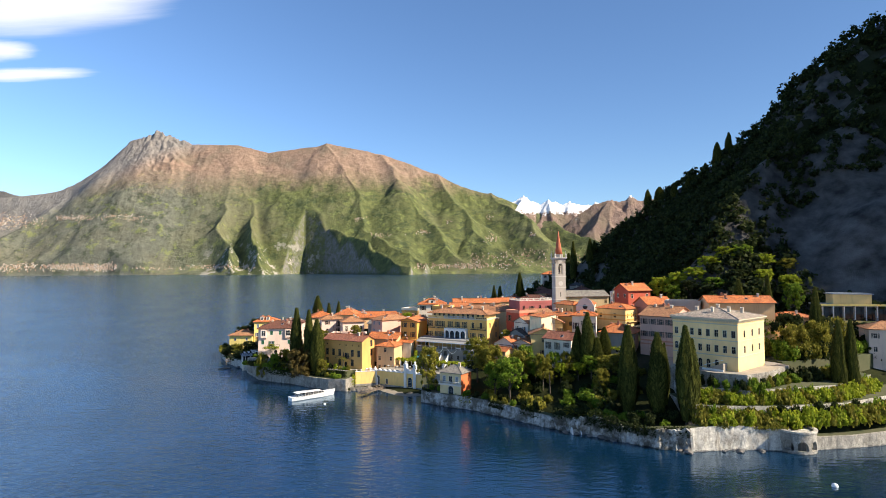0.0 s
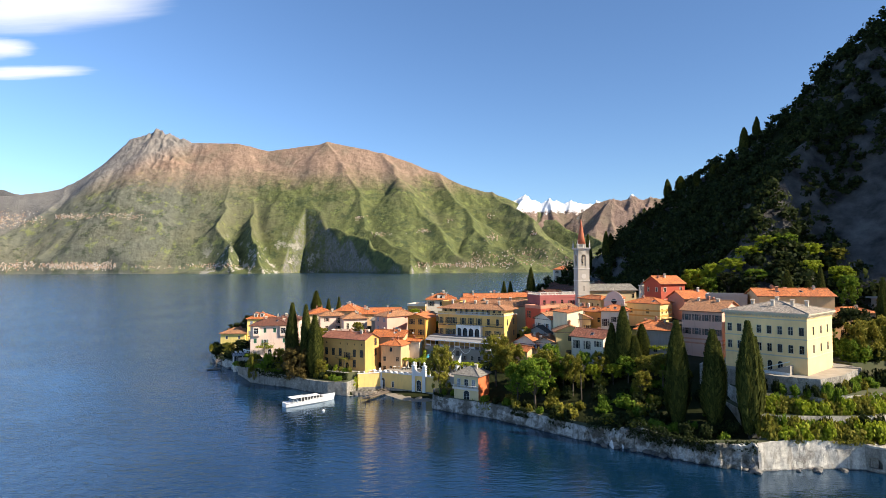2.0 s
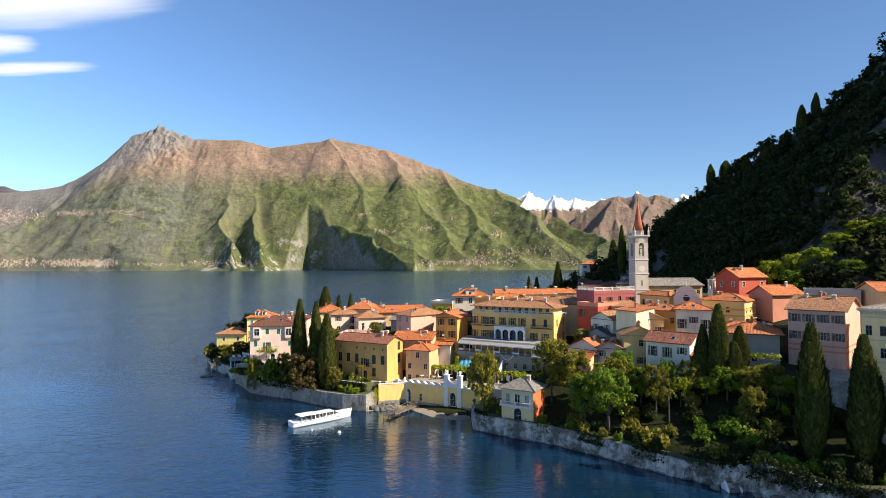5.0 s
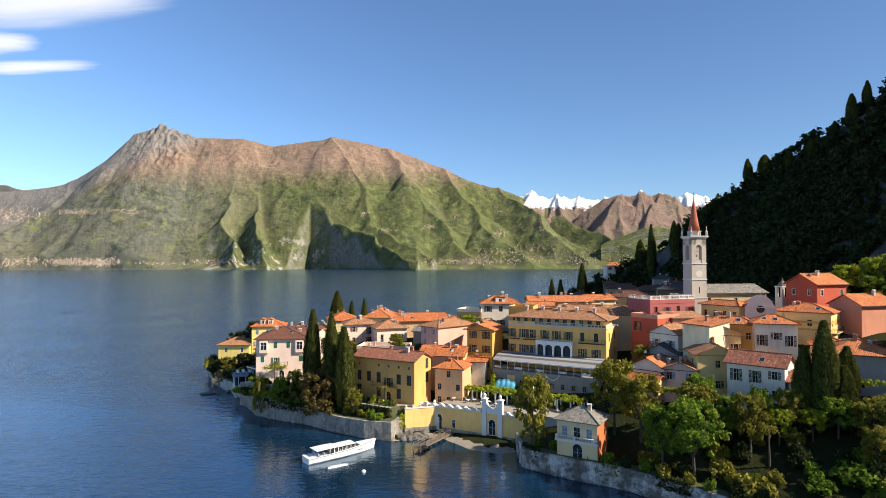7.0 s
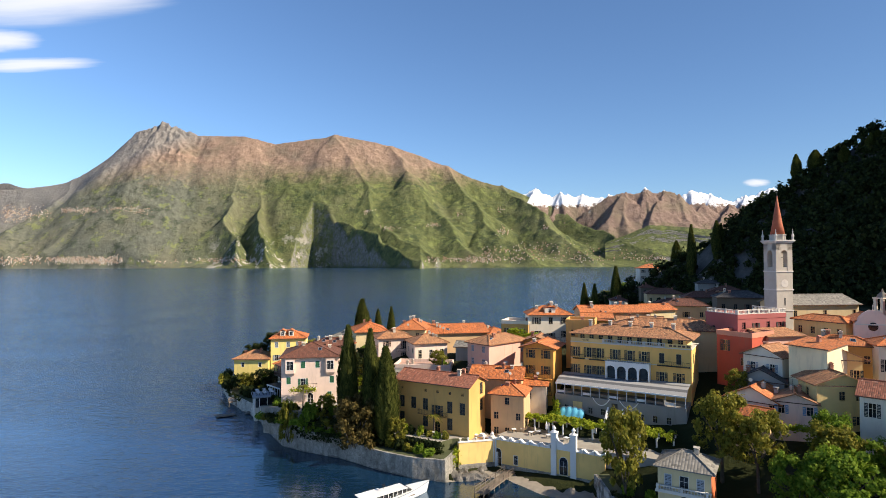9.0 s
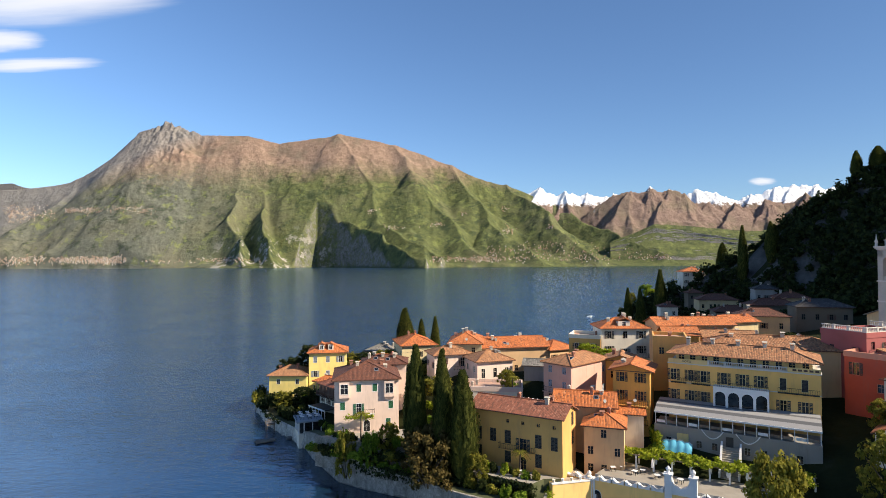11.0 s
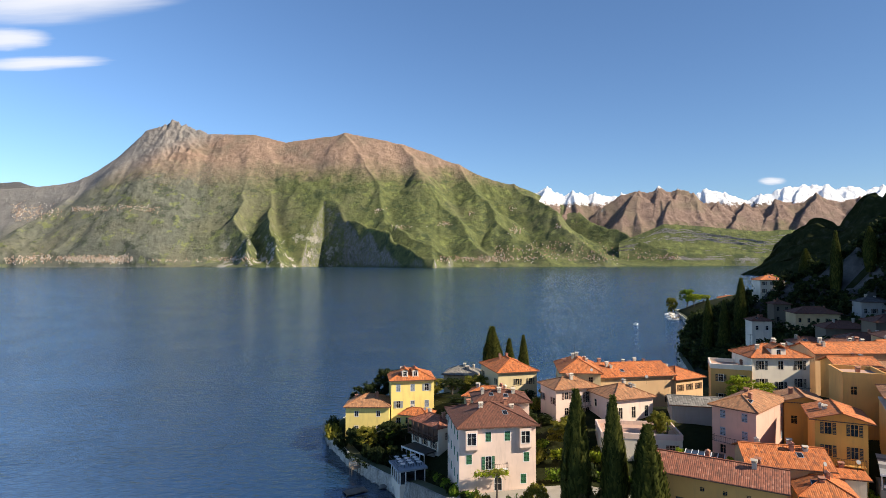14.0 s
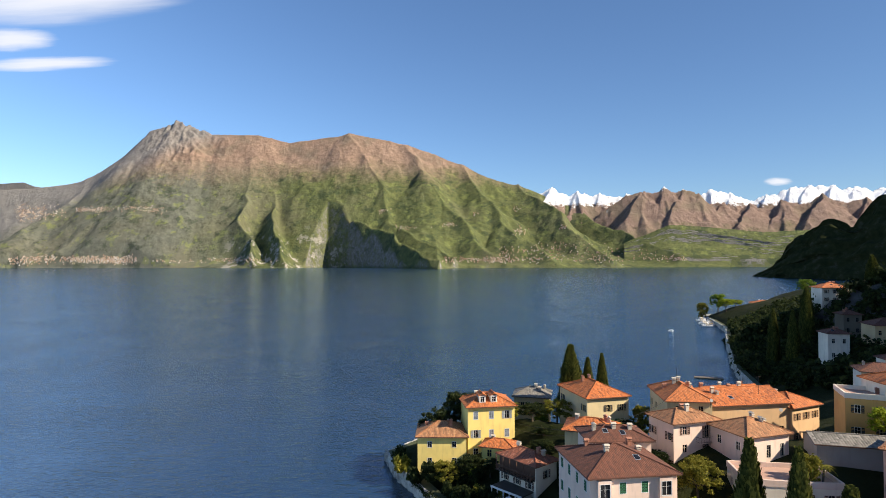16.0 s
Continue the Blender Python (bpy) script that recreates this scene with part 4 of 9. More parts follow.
def facade(bm, m, width, z0, z1, holes):
    """A wall panel with real openings and reveals; x along it, y inwards."""
    us = sorted({0.0, width, *(h[0] for h in holes), *(h[2] for h in holes)})
    vs = sorted({z0, z1, *(h[1] for h in holes), *(h[3] for h in holes)})

    def quad(pts):
        bm.faces.new([bm.verts.new(m @ Vector(p)) for p in pts])
    for u0, u1 in zip(us, us[1:]):
        run = None
        for v0, v1 in zip(vs, vs[1:]):
            cu, cv = (u0 + u1) / 2, (v0 + v1) / 2
            solid = not any(h[0] < cu < h[2] and h[1] < cv < h[3] for h in holes)
            if solid:
                run = (run[0], v1) if run else (v0, v1)
            if run and (not solid or v1 == vs[-1]):
                quad([(u0, 0, run[0]), (u1, 0, run[0]), (u1, 0, run[1]), (u0, 0, run[1])])
                run = None
    r = 0.24
    for u0, v0, u1, v1 in holes:
        quad([(u0, 0, v0), (u0, r, v0), (u1, r, v0), (u1, 0, v0)][::-1])
        quad([(u0, 0, v1), (u0, r, v1), (u1, r, v1), (u1, 0, v1)])
        quad([(u0, 0, v0), (u0, 0, v1), (u0, r, v1), (u0, r, v0)][::-1])
        quad([(u1, 0, v0), (u1, 0, v1), (u1, r, v1), (u1, r, v0)])


def roof_shell(W, D, kind, pitch, over, thick=0.16):
    """Top faces of a roof as lists of points over the eave rectangle, eave at z = 0."""
    x0, x1, y0, y1 = -over, W + over, -over, D + over
    w, d = x1 - x0, y1 - y0
    if kind == "hip":
        if w >= d:
            h = pitch * d / 2
            r0, r1 = (x0 + d / 2, (y0 + y1) / 2, h), (x1 - d / 2, (y0 + y1) / 2, h)
            top = [[(x0, y0, 0), (x1, y0, 0), r1, r0], [(x1, y0, 0), (x1, y1, 0), r1], [(x1, y1, 0), (x0, y1, 0), r0, r1], [(x0, y1, 0), (x0, y0, 0), r0]]
        else:
            h = pitch * w / 2
            r0, r1 = ((x0 + x1) / 2, y0 + w / 2, h), ((x0 + x1) / 2, y1 - w / 2, h)
            top = [[(x0, y0, 0), (x1, y0, 0), r0], [(x1, y0, 0), (x1, y1, 0), r1, r0], [(x1, y1, 0), (x0, y1, 0), r1], [(x0, y1, 0), (x0, y0, 0), r0, r1]]
        caps = [(r0, r1)] + [((cx, cy, 0), min((r0, r1), key=lambda r: (r[0] - cx) ** 2 + (r[1] - cy) ** 2)) for cx in (x0, x1) for cy in (y0, y1)]
    elif kind == "gable_x":
        h = pitch * d / 2
        ym = (y0 + y1) / 2
        top = [[(x0, y0, 0), (x1, y0, 0), (x1, ym, h), (x0, ym, h)], [(x1, y1, 0), (x0, y1, 0), (x0, ym, h), (x1, ym, h)]]
        caps = [((x0, ym, h), (x1, ym, h))]
    elif kind == "gable_y":
        h = pitch * w / 2
        xm = (x0 + x1) / 2
        top = [[(x0, y1, 0), (x0, y0, 0), (xm, y0, h), (xm, y1, h)], [(x1, y0, 0), (x1, y1, 0), (xm, y1, h), (xm, y0, h)]]
        caps = [((xm, y0, h), (xm, y1, h))]
    else:                                   # shed, rising to the back
        h = pitch * d
        top = [[(x0, y0, 0), (x1, y0, 0), (x1, y1, h), (x0, y1, h)]]
        caps = []
    return top, caps, h


def build_roof(house, W, D, z, kind, pitch, mat, over=0.55, label="", name="roof"):
    top, caps, h = roof_shell(W, D, kind, pitch, over)
    bm = bmesh.new()
    uvl = bm.loops.layers.uv.new("UVMap")
    t = 0.17
    for face in top:
        vs = [Vector(p) + Vector((0, 0, t)) for p in face]
        e = (vs[1] - vs[0]).normalized()
        nrm = (vs[1] - vs[0]).cross(vs[-1] - vs[0]).normalized()
        up = nrm.cross(e)
        # sheets are cut into strips so that the eaves can sag and waver a little
        f = bm.faces.new([bm.verts.new(v) for v in vs])
        for lp, v in zip(f.loops, vs):
            lp[uvl].uv = ((v - vs[0]).dot(e) + 100, (v - vs[0]).dot(up) + 50)
        f2 = bm.faces.new([bm.verts.new(Vector(p)) for p in reversed(face)])
        for a, b in zip(face, face[1:] + face[:1]):
            a, b = Vector(a), Vector(b)
            up_t = Vector((0, 0, t))
            bm.faces.new([bm.verts.new(v) for v in (a, b, b + up_t, a + up_t)])
    roof = part(name, bm, mat, house, label)
    roof.matrix_basis = Matrix.Translation((0, 0, z))
    bm = bmesh.new()
    for a, b in caps:
        a, b = Vector(a) + Vector((0, 0, t + 0.02)), Vector(b) + Vector((0, 0, t + 0.02))
        n = max(1, int((b - a).length / 0.45))
        for k in range(n):
            tube(bm, a + (b - a) * (k / n), a + (b - a) * ((k + 1) / n), 0.15, 0.12, 5)
    if caps:
        part("ridge_tiles", bm, mat, roof)
    else:
        bm.free()
    return roof, h


def roof_z(W, D, kind, pitch, over, x, y):
    if kind == "hip":
        return pitch * min(x + over, W + over - x, y + over, D + over - y)
    if kind == "gable_x":
        return pitch * min(y + over, D + over - y)
    if kind == "gable_y":
        return pitch * min(x + over, W + over - x)
    if kind == "shed":
        return pitch * (y + over)
    return 0.0


def chimney_mesh(h, kind):
    def make():
        bm = bmesh.new()
        box(bm, -0.32, -0.28, -1.0, 0.32, 0.28, h)
        box(bm, -0.40, -0.36, h, 0.40, 0.36, h + 0.08)
        for sx_ in (-0.26, 0.26):
            box(bm, sx_ - 0.06, -0.24, h + 0.08, sx_ + 0.06, 0.24, h + 0.34)
        v = [bm.verts.new(p) for p in ((-0.45, -0.4, h + 0.34), (0.45, -0.4, h + 0.34), (0.45, 0.4, h + 0.34), (-0.45, 0.4, h + 0.34), (-0.45, 0, h + 0.58), (0.45, 0, h + 0.58))]
        for f in ((0, 1, 5, 4), (2, 3, 4, 5), (1, 2, 5), (3, 0, 4), (3, 2, 1, 0)):
            bm.faces.new([v[i] for i in f])
        return bm_mesh("chimney", bm, kind)
    return cached(("chimney", round(h, 1), kind.name), make)


def house(label, a, b, depth, base, eave, wall, roof_mat, roof="hip", pitch=0.42, front="", right="", left="", back="", shut=None, trim=None, chimneys=2, over=0.55,
          win=(0.95, 1.45), name="house", seed=0, balconies=(), category="house", bands=(), roof_label="", foot=4.0):
    """A town house. a, b: the foot of its front wall, left and right; rows of openings run from the top storey down:
    s open shutters, c closed, p plain, d long window with shutters, D door, a arched, . none."""
    rng = random.Random(seed * 31 + int(a[0] * 7 + a[1] * 13))
    W = math.hypot(b[0] - a[0], b[1] - a[1])
    D = depth
    H = eave - base
    rz = math.degrees(math.atan2(b[1] - a[1], b[0] - a[0]))
    hs = thing(name, a[0], a[1], base, rz, label, category, group="houses of the old town")
    shut = shut or SHUT_DARK
    trim = trim or wall
    bm = bmesh.new()
    wins = []
    for side, rows in (("front", front), ("right", right), ("left", left), ("back", back)):
        org, ang, width = SIDES[side](W, D)
        m = Matrix.Translation(org) @ Matrix.Rotation(radians(ang), 4, 'Z')
        holes = []
        rows = rows.split("|") if rows else []
        for r, row in enumerate(rows):
            fh = H / len(rows)
            z_floor = H - (r + 1) * fh
            n = len(row)
            for c, ch in enumerate(row):
                if ch == ".":
                    continue
                w, h = win
                h = min(h, fh * 0.70)
                zz = z_floor + fh * 0.30
                if ch in "dD":
                    h, zz = min(2.2, fh * 0.72), z_floor + 0.1
                if ch in "aA":
                    w, h, zz = 1.3, min(1.8, fh * 0.5), z_floor + 0.1
                if ch == "m":
                    w, h, zz = 0.6, 0.6, z_floor + fh * 0.4
                x = width * (c + 0.5) / n
                w = min(w, width / n * 0.6)
                holes.append((x - w / 2, zz, x + w / 2, zz + h))
                wins.append((m @ Matrix.Translation((x, 0, zz)), w, h, ch, m, x))
        facade(bm, m, width, -foot, H, holes)
    if roof == "gable_x":
        h = pitch * (D + 2 * over) / 2
        for x, flip in ((0, True), (W, False)):
            v = [(x, 0, H), (x, D, H), (x, D / 2, H + h - pitch * over * 0 - 0.02)]
            bm.faces.new([bm.verts.new(p) for p in (v[::-1] if flip else v)])
    elif roof == "gable_y":
        h = pitch * (W + 2 * over) / 2
        for y, flip in ((0, False), (D, True)):
            v = [(0, y, H), (W, y, H), (W / 2, y, H + h - 0.02)]
            bm.faces.new([bm.verts.new(p) for p in (v[::-1] if flip else v)])
    elif roof == "shed":
        h = pitch * D
        for x in (0, W):
            bm.faces.new([bm.verts.new(p) for p in ((x, 0, H), (x, D, H), (x, D, H + h))])
        bm.faces.new([bm.verts.new(p) for p in ((0, D, H), (W, D, H), (W, D, H + h), (0, D, H + h))])
    part("wall", bm, wall, hs)
    for m, w, h, ch, _, _ in wins:
        add_window(hs, m, w, h, ch if ch != "m" else "p", shut, trim)
    for z_rel, hh, bmat in bands:
        bm = bmesh.new()
        box(bm, -0.04, -0.04, z_rel, W + 0.04, D + 0.04, z_rel + hh)
        part("band", bm, bmat, hs)
    # the gables' slope starts at the overhang, so the sheet sits a little lower there
    if roof == "flat":
        bm = bmesh.new()
        for x0, y0, x1, y1 in ((-0.1, -0.1, W + 0.1, 0.2), (-0.1, D - 0.2, W + 0.1, D + 0.1), (-0.1, 0.2, 0.2, D - 0.2), (W - 0.2, 0.2, W + 0.1, D - 0.2)):
            box(bm, x0, y0, H - 0.25, x1, y1, H + 0.75)
        part("parapet", bm, trim, hs)
        bm = bmesh.new()
        box(bm, 0.15, 0.15, H - 0.3, W - 0.15, D - 0.15, H)
        part("roof", bm, roof_mat, hs, roof_label)
        rzf = lambda x, y: 0.0
    else:
        zr = H - (pitch * over if roof != "shed" else 0.0) + 0.02
        build_roof(hs, W, D, zr, roof, pitch, roof_mat, over, roof_label)
        rzf = lambda x, y: roof_z(W, D, roof, pitch, over, x, y) - pitch * over
        bm = bmesh.new()
        box(bm, -over, -over - 0.12, zr - 0.02, W + over, -over, zr + 0.12)
        part("gutter", bm, SHUT_BROWN, hs)
    if roof in ("hip", "gable_x") and W > 6.5 and chimneys:
        for k in range(rng.choice((0, 0, 0, 1, 2))):
            x, y = W * rng.uniform(0.25, 0.75), D * rng.uniform(0.16, 0.3)
            m = Matrix.Translation((x, y, H + rzf(x, y) + 0.19)) @ Matrix.Rotation(math.atan(pitch), 4, 'X')
            bm = bmesh.new()
            box(bm, -0.45, -0.6, -0.1, 0.45, 0.6, 0.06, m)
            sky_l = part("skylight", bm, SHUT_GREY, hs, "grey-framed roof window")
            bm = bmesh.new()
            box(bm, -0.38, -0.53, 0.06, 0.38, 0.53, 0.075, m)
            part("pane", bm, GLASS, sky_l)
    for k in range(chimneys):
        x, y = rng.uniform(0.15, 0.85) * W, rng.uniform(0.3, 0.75) * D
        sub("chimney", chimney_mesh(rng.choice((0.45, 0.7, 0.95)), rng.choice((CHIM_PALE, CHIM_BRICK))), hs, pose(x, y, H + rzf(x, y), 0, 0, rng.choice((0, 90))))
    for side, x0, x1, zb in balconies:
        org, ang, width = SIDES[side](W, D)
        m = Matrix.Translation(org) @ Matrix.Rotation(radians(ang), 4, 'Z')
        bm = bmesh.new()
        box(bm, x0 * width, -0.95, zb - 0.14, x1 * width, 0.0, zb)
        bal = part("balcony", bm, trim, hs)
        bal.matrix_basis = m
        bm = bmesh.new()
        railing(bm, [(x0 * width + 0.04, -0.02, zb), (x0 * width + 0.04, -0.9, zb), (x1 * width - 0.04, -0.9, zb), (x1 * width - 0.04, -0.02, zb)])
        part("railing", bm, DARKMETAL, bal)
    return hs


CHIM_PALE = stucco("chimney_plaster", (0.52, 0.46, 0.38))
CHIM_BRICK = grain_mat("chimney_brick", (0.30, 0.13, 0.08), (0.42, 0.20, 0.13), 3)

# ---------------------------------------------------------------- plants kit


def leaf_cloud(rng, lumps, per, size, loose=True):
    """Leaf sprays: small bent quads set round the given lumps (x, y, z, radius, squash)."""
    verts, faces = [], []
    for x, y, z, r, sq in lumps:
        for _ in range(per):
            while True:
                d = np.array([rng.gauss(0, 1), rng.gauss(0, 1), rng.gauss(0, 1)])
                n = np.linalg.norm(d)
                if n > 1e-3:
                    break
            d /= n
            rad = r * (0.25 + 0.90 * rng.random()) if loose else r * (0.70 + 0.34 * rng.random())
            c = np.array([x, y, z]) + d * rad * np.array([1, 1, sq])
            t = np.cross(d, [rng.gauss(0, 1), rng.gauss(0, 1), rng.gauss(0, 1)])
            t /= np.linalg.norm(t) + 1e-6
            tilt = d * 1.1 * rng.uniform(-1, 1)
            u = np.cross(d, t) + tilt
            s = size * rng.uniform(0.6, 1.4)
            k = len(verts)
            verts += [tuple(c - t * s - u * s * 0.6), tuple(c + t * s - u * s * 0.5), tuple(c + t * s * 0.6 + u * s * 0.9 + d * s * 0.3), tuple(c - t * s * 0.8 + u * s * 0.7)]
            faces.append((k, k + 1, k + 2, k + 3))
    return verts, faces


def cypress_meshes(seed, h=16.0, r=1.5):
    """A cypress: upright sprays set close on a slim, slightly lopsided flame, with dark furrows between them."""
    rng = random.Random(seed)
    verts, faces = [], []
    lean = rng.uniform(0, 6.28)
    for _ in range(5600):
        t = rng.random() ** 0.85
        z = h * (0.05 + 0.93 * t)
        rad = r * min(1.0, (0.60 + 2.0 * t) if t < 0.2 else 1.0 + 0.25 * (t - 0.2)) * (1 - max(0, (t - 0.42) / 0.58) ** 1.8) + 0.07
        a = rng.uniform(0, 6.283)
        furrow = fbm(math.cos(a) * 2.2 + seed * 5, math.sin(a) * 2.2, z * 0.22, 3)
        rad *= 0.90 + 0.22 * furrow + 0.10 * math.cos(a - lean) * math.sin(z * 0.5)
        depth = 1 - 0.35 * rng.random() ** 2
        x, y = math.cos(a) * rad * depth, math.sin(a) * rad * depth
        w, L = rng.uniform(0.09, 0.17), rng.uniform(0.45, 0.95)
        tx, ty = -math.sin(a), math.cos(a)
        ox, oy = math.cos(a) * rng.uniform(-0.05, 0.28), math.sin(a) * rng.uniform(-0.05, 0.28)
        sk = rng.uniform(-0.2, 0.2)
        b = len(verts)
        verts += [(x - tx * w, y - ty * w, z - L * 0.4), (x + tx * w, y + ty * w, z - L * 0.4), (x + tx * (w * 0.5 + sk) + ox, y + ty * (w * 0.5 + sk) + oy, z + L * 0.6), (x + tx * (sk - w * 0.5) + ox, y + ty * (sk - w * 0.5) + oy, z + L * 0.6)]
        faces.append((b, b + 1, b + 2, b + 3))
    crown = mesh_from("crown", verts, faces, L_CYPRESS)
    bm = bmesh.new()
    tube(bm, (0, 0, -1.0), (0, 0, h * 0.16), 0.28, 0.22)
    tube(bm, (0, 0, h * 0.16), (0, 0, h * 0.93), 0.22, 0.03)
    return bm_mesh("trunk", bm, BARK), crown


def tree_meshes(seed, mat, h=9.0, r=4.0, lumps_n=84, per=78, leaf=0.13):
    """A broad-leaved tree: tapered trunk, forked limbs, an uneven crown with gaps."""
    rng = random.Random(seed)
    bm = bmesh.new()
    fork = h * rng.uniform(0.24, 0.34)
    tube(bm, (0, 0, -1.0), (0.1, 0, fork), 0.05 * h * 0.6, 0.034 * h * 0.6)
    lumps = []
    for k in range(7):
        a = 6.283 * k / 7 + rng.uniform(-0.4, 0.4)
        reach = r * rng.uniform(0.45, 0.8)
        tip = (math.cos(a) * reach, math.sin(a) * reach, h * rng.uniform(0.55, 0.85))
        mid = (tip[0] * 0.45, tip[1] * 0.45, fork + (tip[2] - fork) * 0.6)
        tube(bm, (0.1, 0, fork * 0.95), mid, 0.019 * h * 0.6, 0.012 * h * 0.6, 6)
        tube(bm, mid, tip, 0.012 * h * 0.6, 0.003 * h, 5)
    for k in range(lumps_n):
        a, q = rng.uniform(0, 6.283), rng.random()
        z = h * (0.36 + 0.60 * rng.random() ** 0.8)
        rr = r * math.sqrt(max(0.05, 1 - ((z / h - 0.58) / 0.48) ** 2)) * math.sqrt(q) * 0.86
        lumps.append((math.cos(a) * rr, math.sin(a) * rr, z, r * rng.uniform(0.09, 0.22), 0.8))
    v, f = leaf_cloud(rng, lumps, per, leaf)
    return bm_mesh("trunk", bm, BARK), mesh_from("crown", v, f, mat)


def bush_mesh(seed, mat, r=1.2, h=1.5, per=72, n=16, leaf=0.105):
    rng = random.Random(seed)
    lumps = [(rng.uniform(-0.55, 0.55) * r, rng.uniform(-0.55, 0.55) * r, h * rng.uniform(0.15, 0.7), r * rng.uniform(0.25, 0.45), h / r * 0.7) for _ in range(n)]
    v, f = leaf_cloud(rng, lumps, per, leaf)
    return mesh_from("foliage", v, f, mat)


CYP = [cypress_meshes(k) for k in (1, 2, 3)]
BROAD = {}
for nm, mt in (("green", L_GREEN), ("olive", L_OLIVE), ("russet", L_RUSSET), ("lime", L_LIME), ("dark", L_DARK)):
    BROAD[nm] = [tree_meshes(11 + 7 * k + len(nm), mt) for k in range(2)]
    BROAD[nm + "_bush"] = [bush_mesh(40 + k + len(nm), mt) for k in range(2)]
WORDS = {"green": "fresh green", "olive": "olive-green", "russet": "russet brown", "lime": "sunlit yellow-green", "dark": "dark green"}


def cypress(x, y, top, base=None, r=1.0, label="tall slender dark cypress tree beside the houses"):
    z = ground_at(x, y) if base is None else base
    k = int(abs(x * 3 + y)) % 3
    h = (top - z) / 16.0
    t = thing("cypress_tree", x, y, z, (x * 57) % 360, label, "tree", group="cypress trees")
    for nm, me in zip(("trunk", "crown"), CYP[k]):
        ob = sub(nm, me, t)
        ob.matrix_basis = Matrix.Diagonal((r, r, h, 1))
    return t


def tree(x, y, top, r, tone, base=None, where_words="in the lakeside gardens"):
    z = ground_at(x, y) if base is None else base
    k = int(abs(x * 5 + y * 3)) % 2
    t = thing("tree", x, y, z, (x * 83 + y * 29) % 360, f"{WORDS[tone]} broad-leaved tree {where_words}", "tree", group="garden trees")
    h = (top - z) / 9.0
    for nm, me in zip(("trunk", "crown"), BROAD[tone][k]):
        ob = sub(nm, me, t)
        ob.matrix_basis = Matrix.Diagonal((r / 4, r / 4, h, 1))
    return t


SHRUBS = collections.Counter()
THICKET = collections.defaultdict(lambda: ([], []))


def bush(x, y, r, h, tone, base=None):
    """A garden shrub; past the first three hundred they join the thicket of their colour."""
    z = ground_at(x, y) - 0.1 if base is None else base
    k = int(abs(x * 5 + y * 3)) % 2
    me = BROAD[tone + "_bush"][k]
    m = pose(x, y, z, 0, 0, (x * 97) % 360) @ Matrix.Diagonal((r / 1.2, r / 1.2, h / 1.5, 1))
    SHRUBS["all"] += 1
    if SHRUBS["all"] > 285:
        co = np.empty(len(me.vertices) * 3)
        me.vertices.foreach_get("co", co)
        mm = np.array(m)
        pts = co.reshape(-1, 3) @ mm[:3, :3].T + mm[:3, 3]
        verts, faces = THICKET[tone]
        b = len(verts)
        verts += pts.tolist()
        faces += [(b + q, b + q + 1, b + q + 2, b + q + 3) for q in range(0, len(pts), 4)]
        return None
    ob = new("bush", me)
    ob.matrix_basis = m
    return tagged(ob, f"rounded {WORDS[tone]} garden shrub", "shrub", group="garden shrubs")


def hedge(pts, w, h, mat, label, z=None, seed=3, leaf=0.17, density=26, name="hedge"):
    """A clipped hedge or creeper along a line, made of leaf sprays."""
    rng = random.Random(seed)
    lumps = []
    for (x0, y0), (x1, y1) in zip(pts, pts[1:]):
        L = math.hypot(x1 - x0, y1 - y0)
        n = max(1, int(L / (w * 0.5)))
        for k in range(n + 1):
            x, y = x0 + (x1 - x0) * k / n, y0 + (y1 - y0) * k / n
            zz = ground_at(x, y) if z is None else z
            for q in range(max(1, int(h / w + 0.5))):
                lumps.append((x + rng.uniform(-0.1, 0.1), y + rng.uniform(-0.1, 0.1), zz + (q + 0.5) * h / max(1, int(h / w + 0.5)), w * 0.62 * rng.uniform(0.85, 1.1), 1.0))
    v, f = leaf_cloud(rng, lumps, density, leaf)
    return tagged(new(name, mesh_from(name, v, f, mat)), label, "hedge", group="hedges")

# ---------------------------------------------------------------- wall paints
P_LEMON = stucco("lemon_plaster", (0.92, 0.72, 0.23))
P_CREAM = stucco("cream_plaster", (0.66, 0.53, 0.30))
P_ROSE = stucco("pale_rose_plaster", (0.76, 0.58, 0.48))
P_PINK = stucco("pink_plaster", (0.66, 0.40, 0.31))
P_OCHRE = stucco("ochre_plaster", (0.68, 0.38, 0.115))
P_TAN = stucco("tan_plaster", (0.66, 0.43, 0.23))
P_WHITE = stucco("white_plaster", (0.80, 0.71, 0.58))
P_RED = stucco("red_plaster", (0.46, 0.085, 0.045))
P_ORANGE = stucco("orange_plaster", (0.72, 0.37, 0.08))
P_SALMON = stucco("salmon_plaster", (0.58, 0.25, 0.16))
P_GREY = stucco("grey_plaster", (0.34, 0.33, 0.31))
P_BEIGE = stucco("beige_plaster", (0.60, 0.45, 0.25))
P_PALEYEL = stucco("pale_yellow_plaster", (0.80, 0.57, 0.24))
P_CRIMSON = stucco("raspberry_plaster", (0.34, 0.095, 0.090))
P_RENDER = stucco("old_grey_render", (0.29, 0.27, 0.24), amount=0.6)
# tan plaster with the bay's shade mixed into its colour
P_TAN_SHADED = stucco("weathered_shaded_tan", (0.17, 0.14, 0.10), amount=0.5)
TERRACE = grain_mat("terrace_tiles", (0.42, 0.26, 0.19), (0.52, 0.34, 0.26), 2)

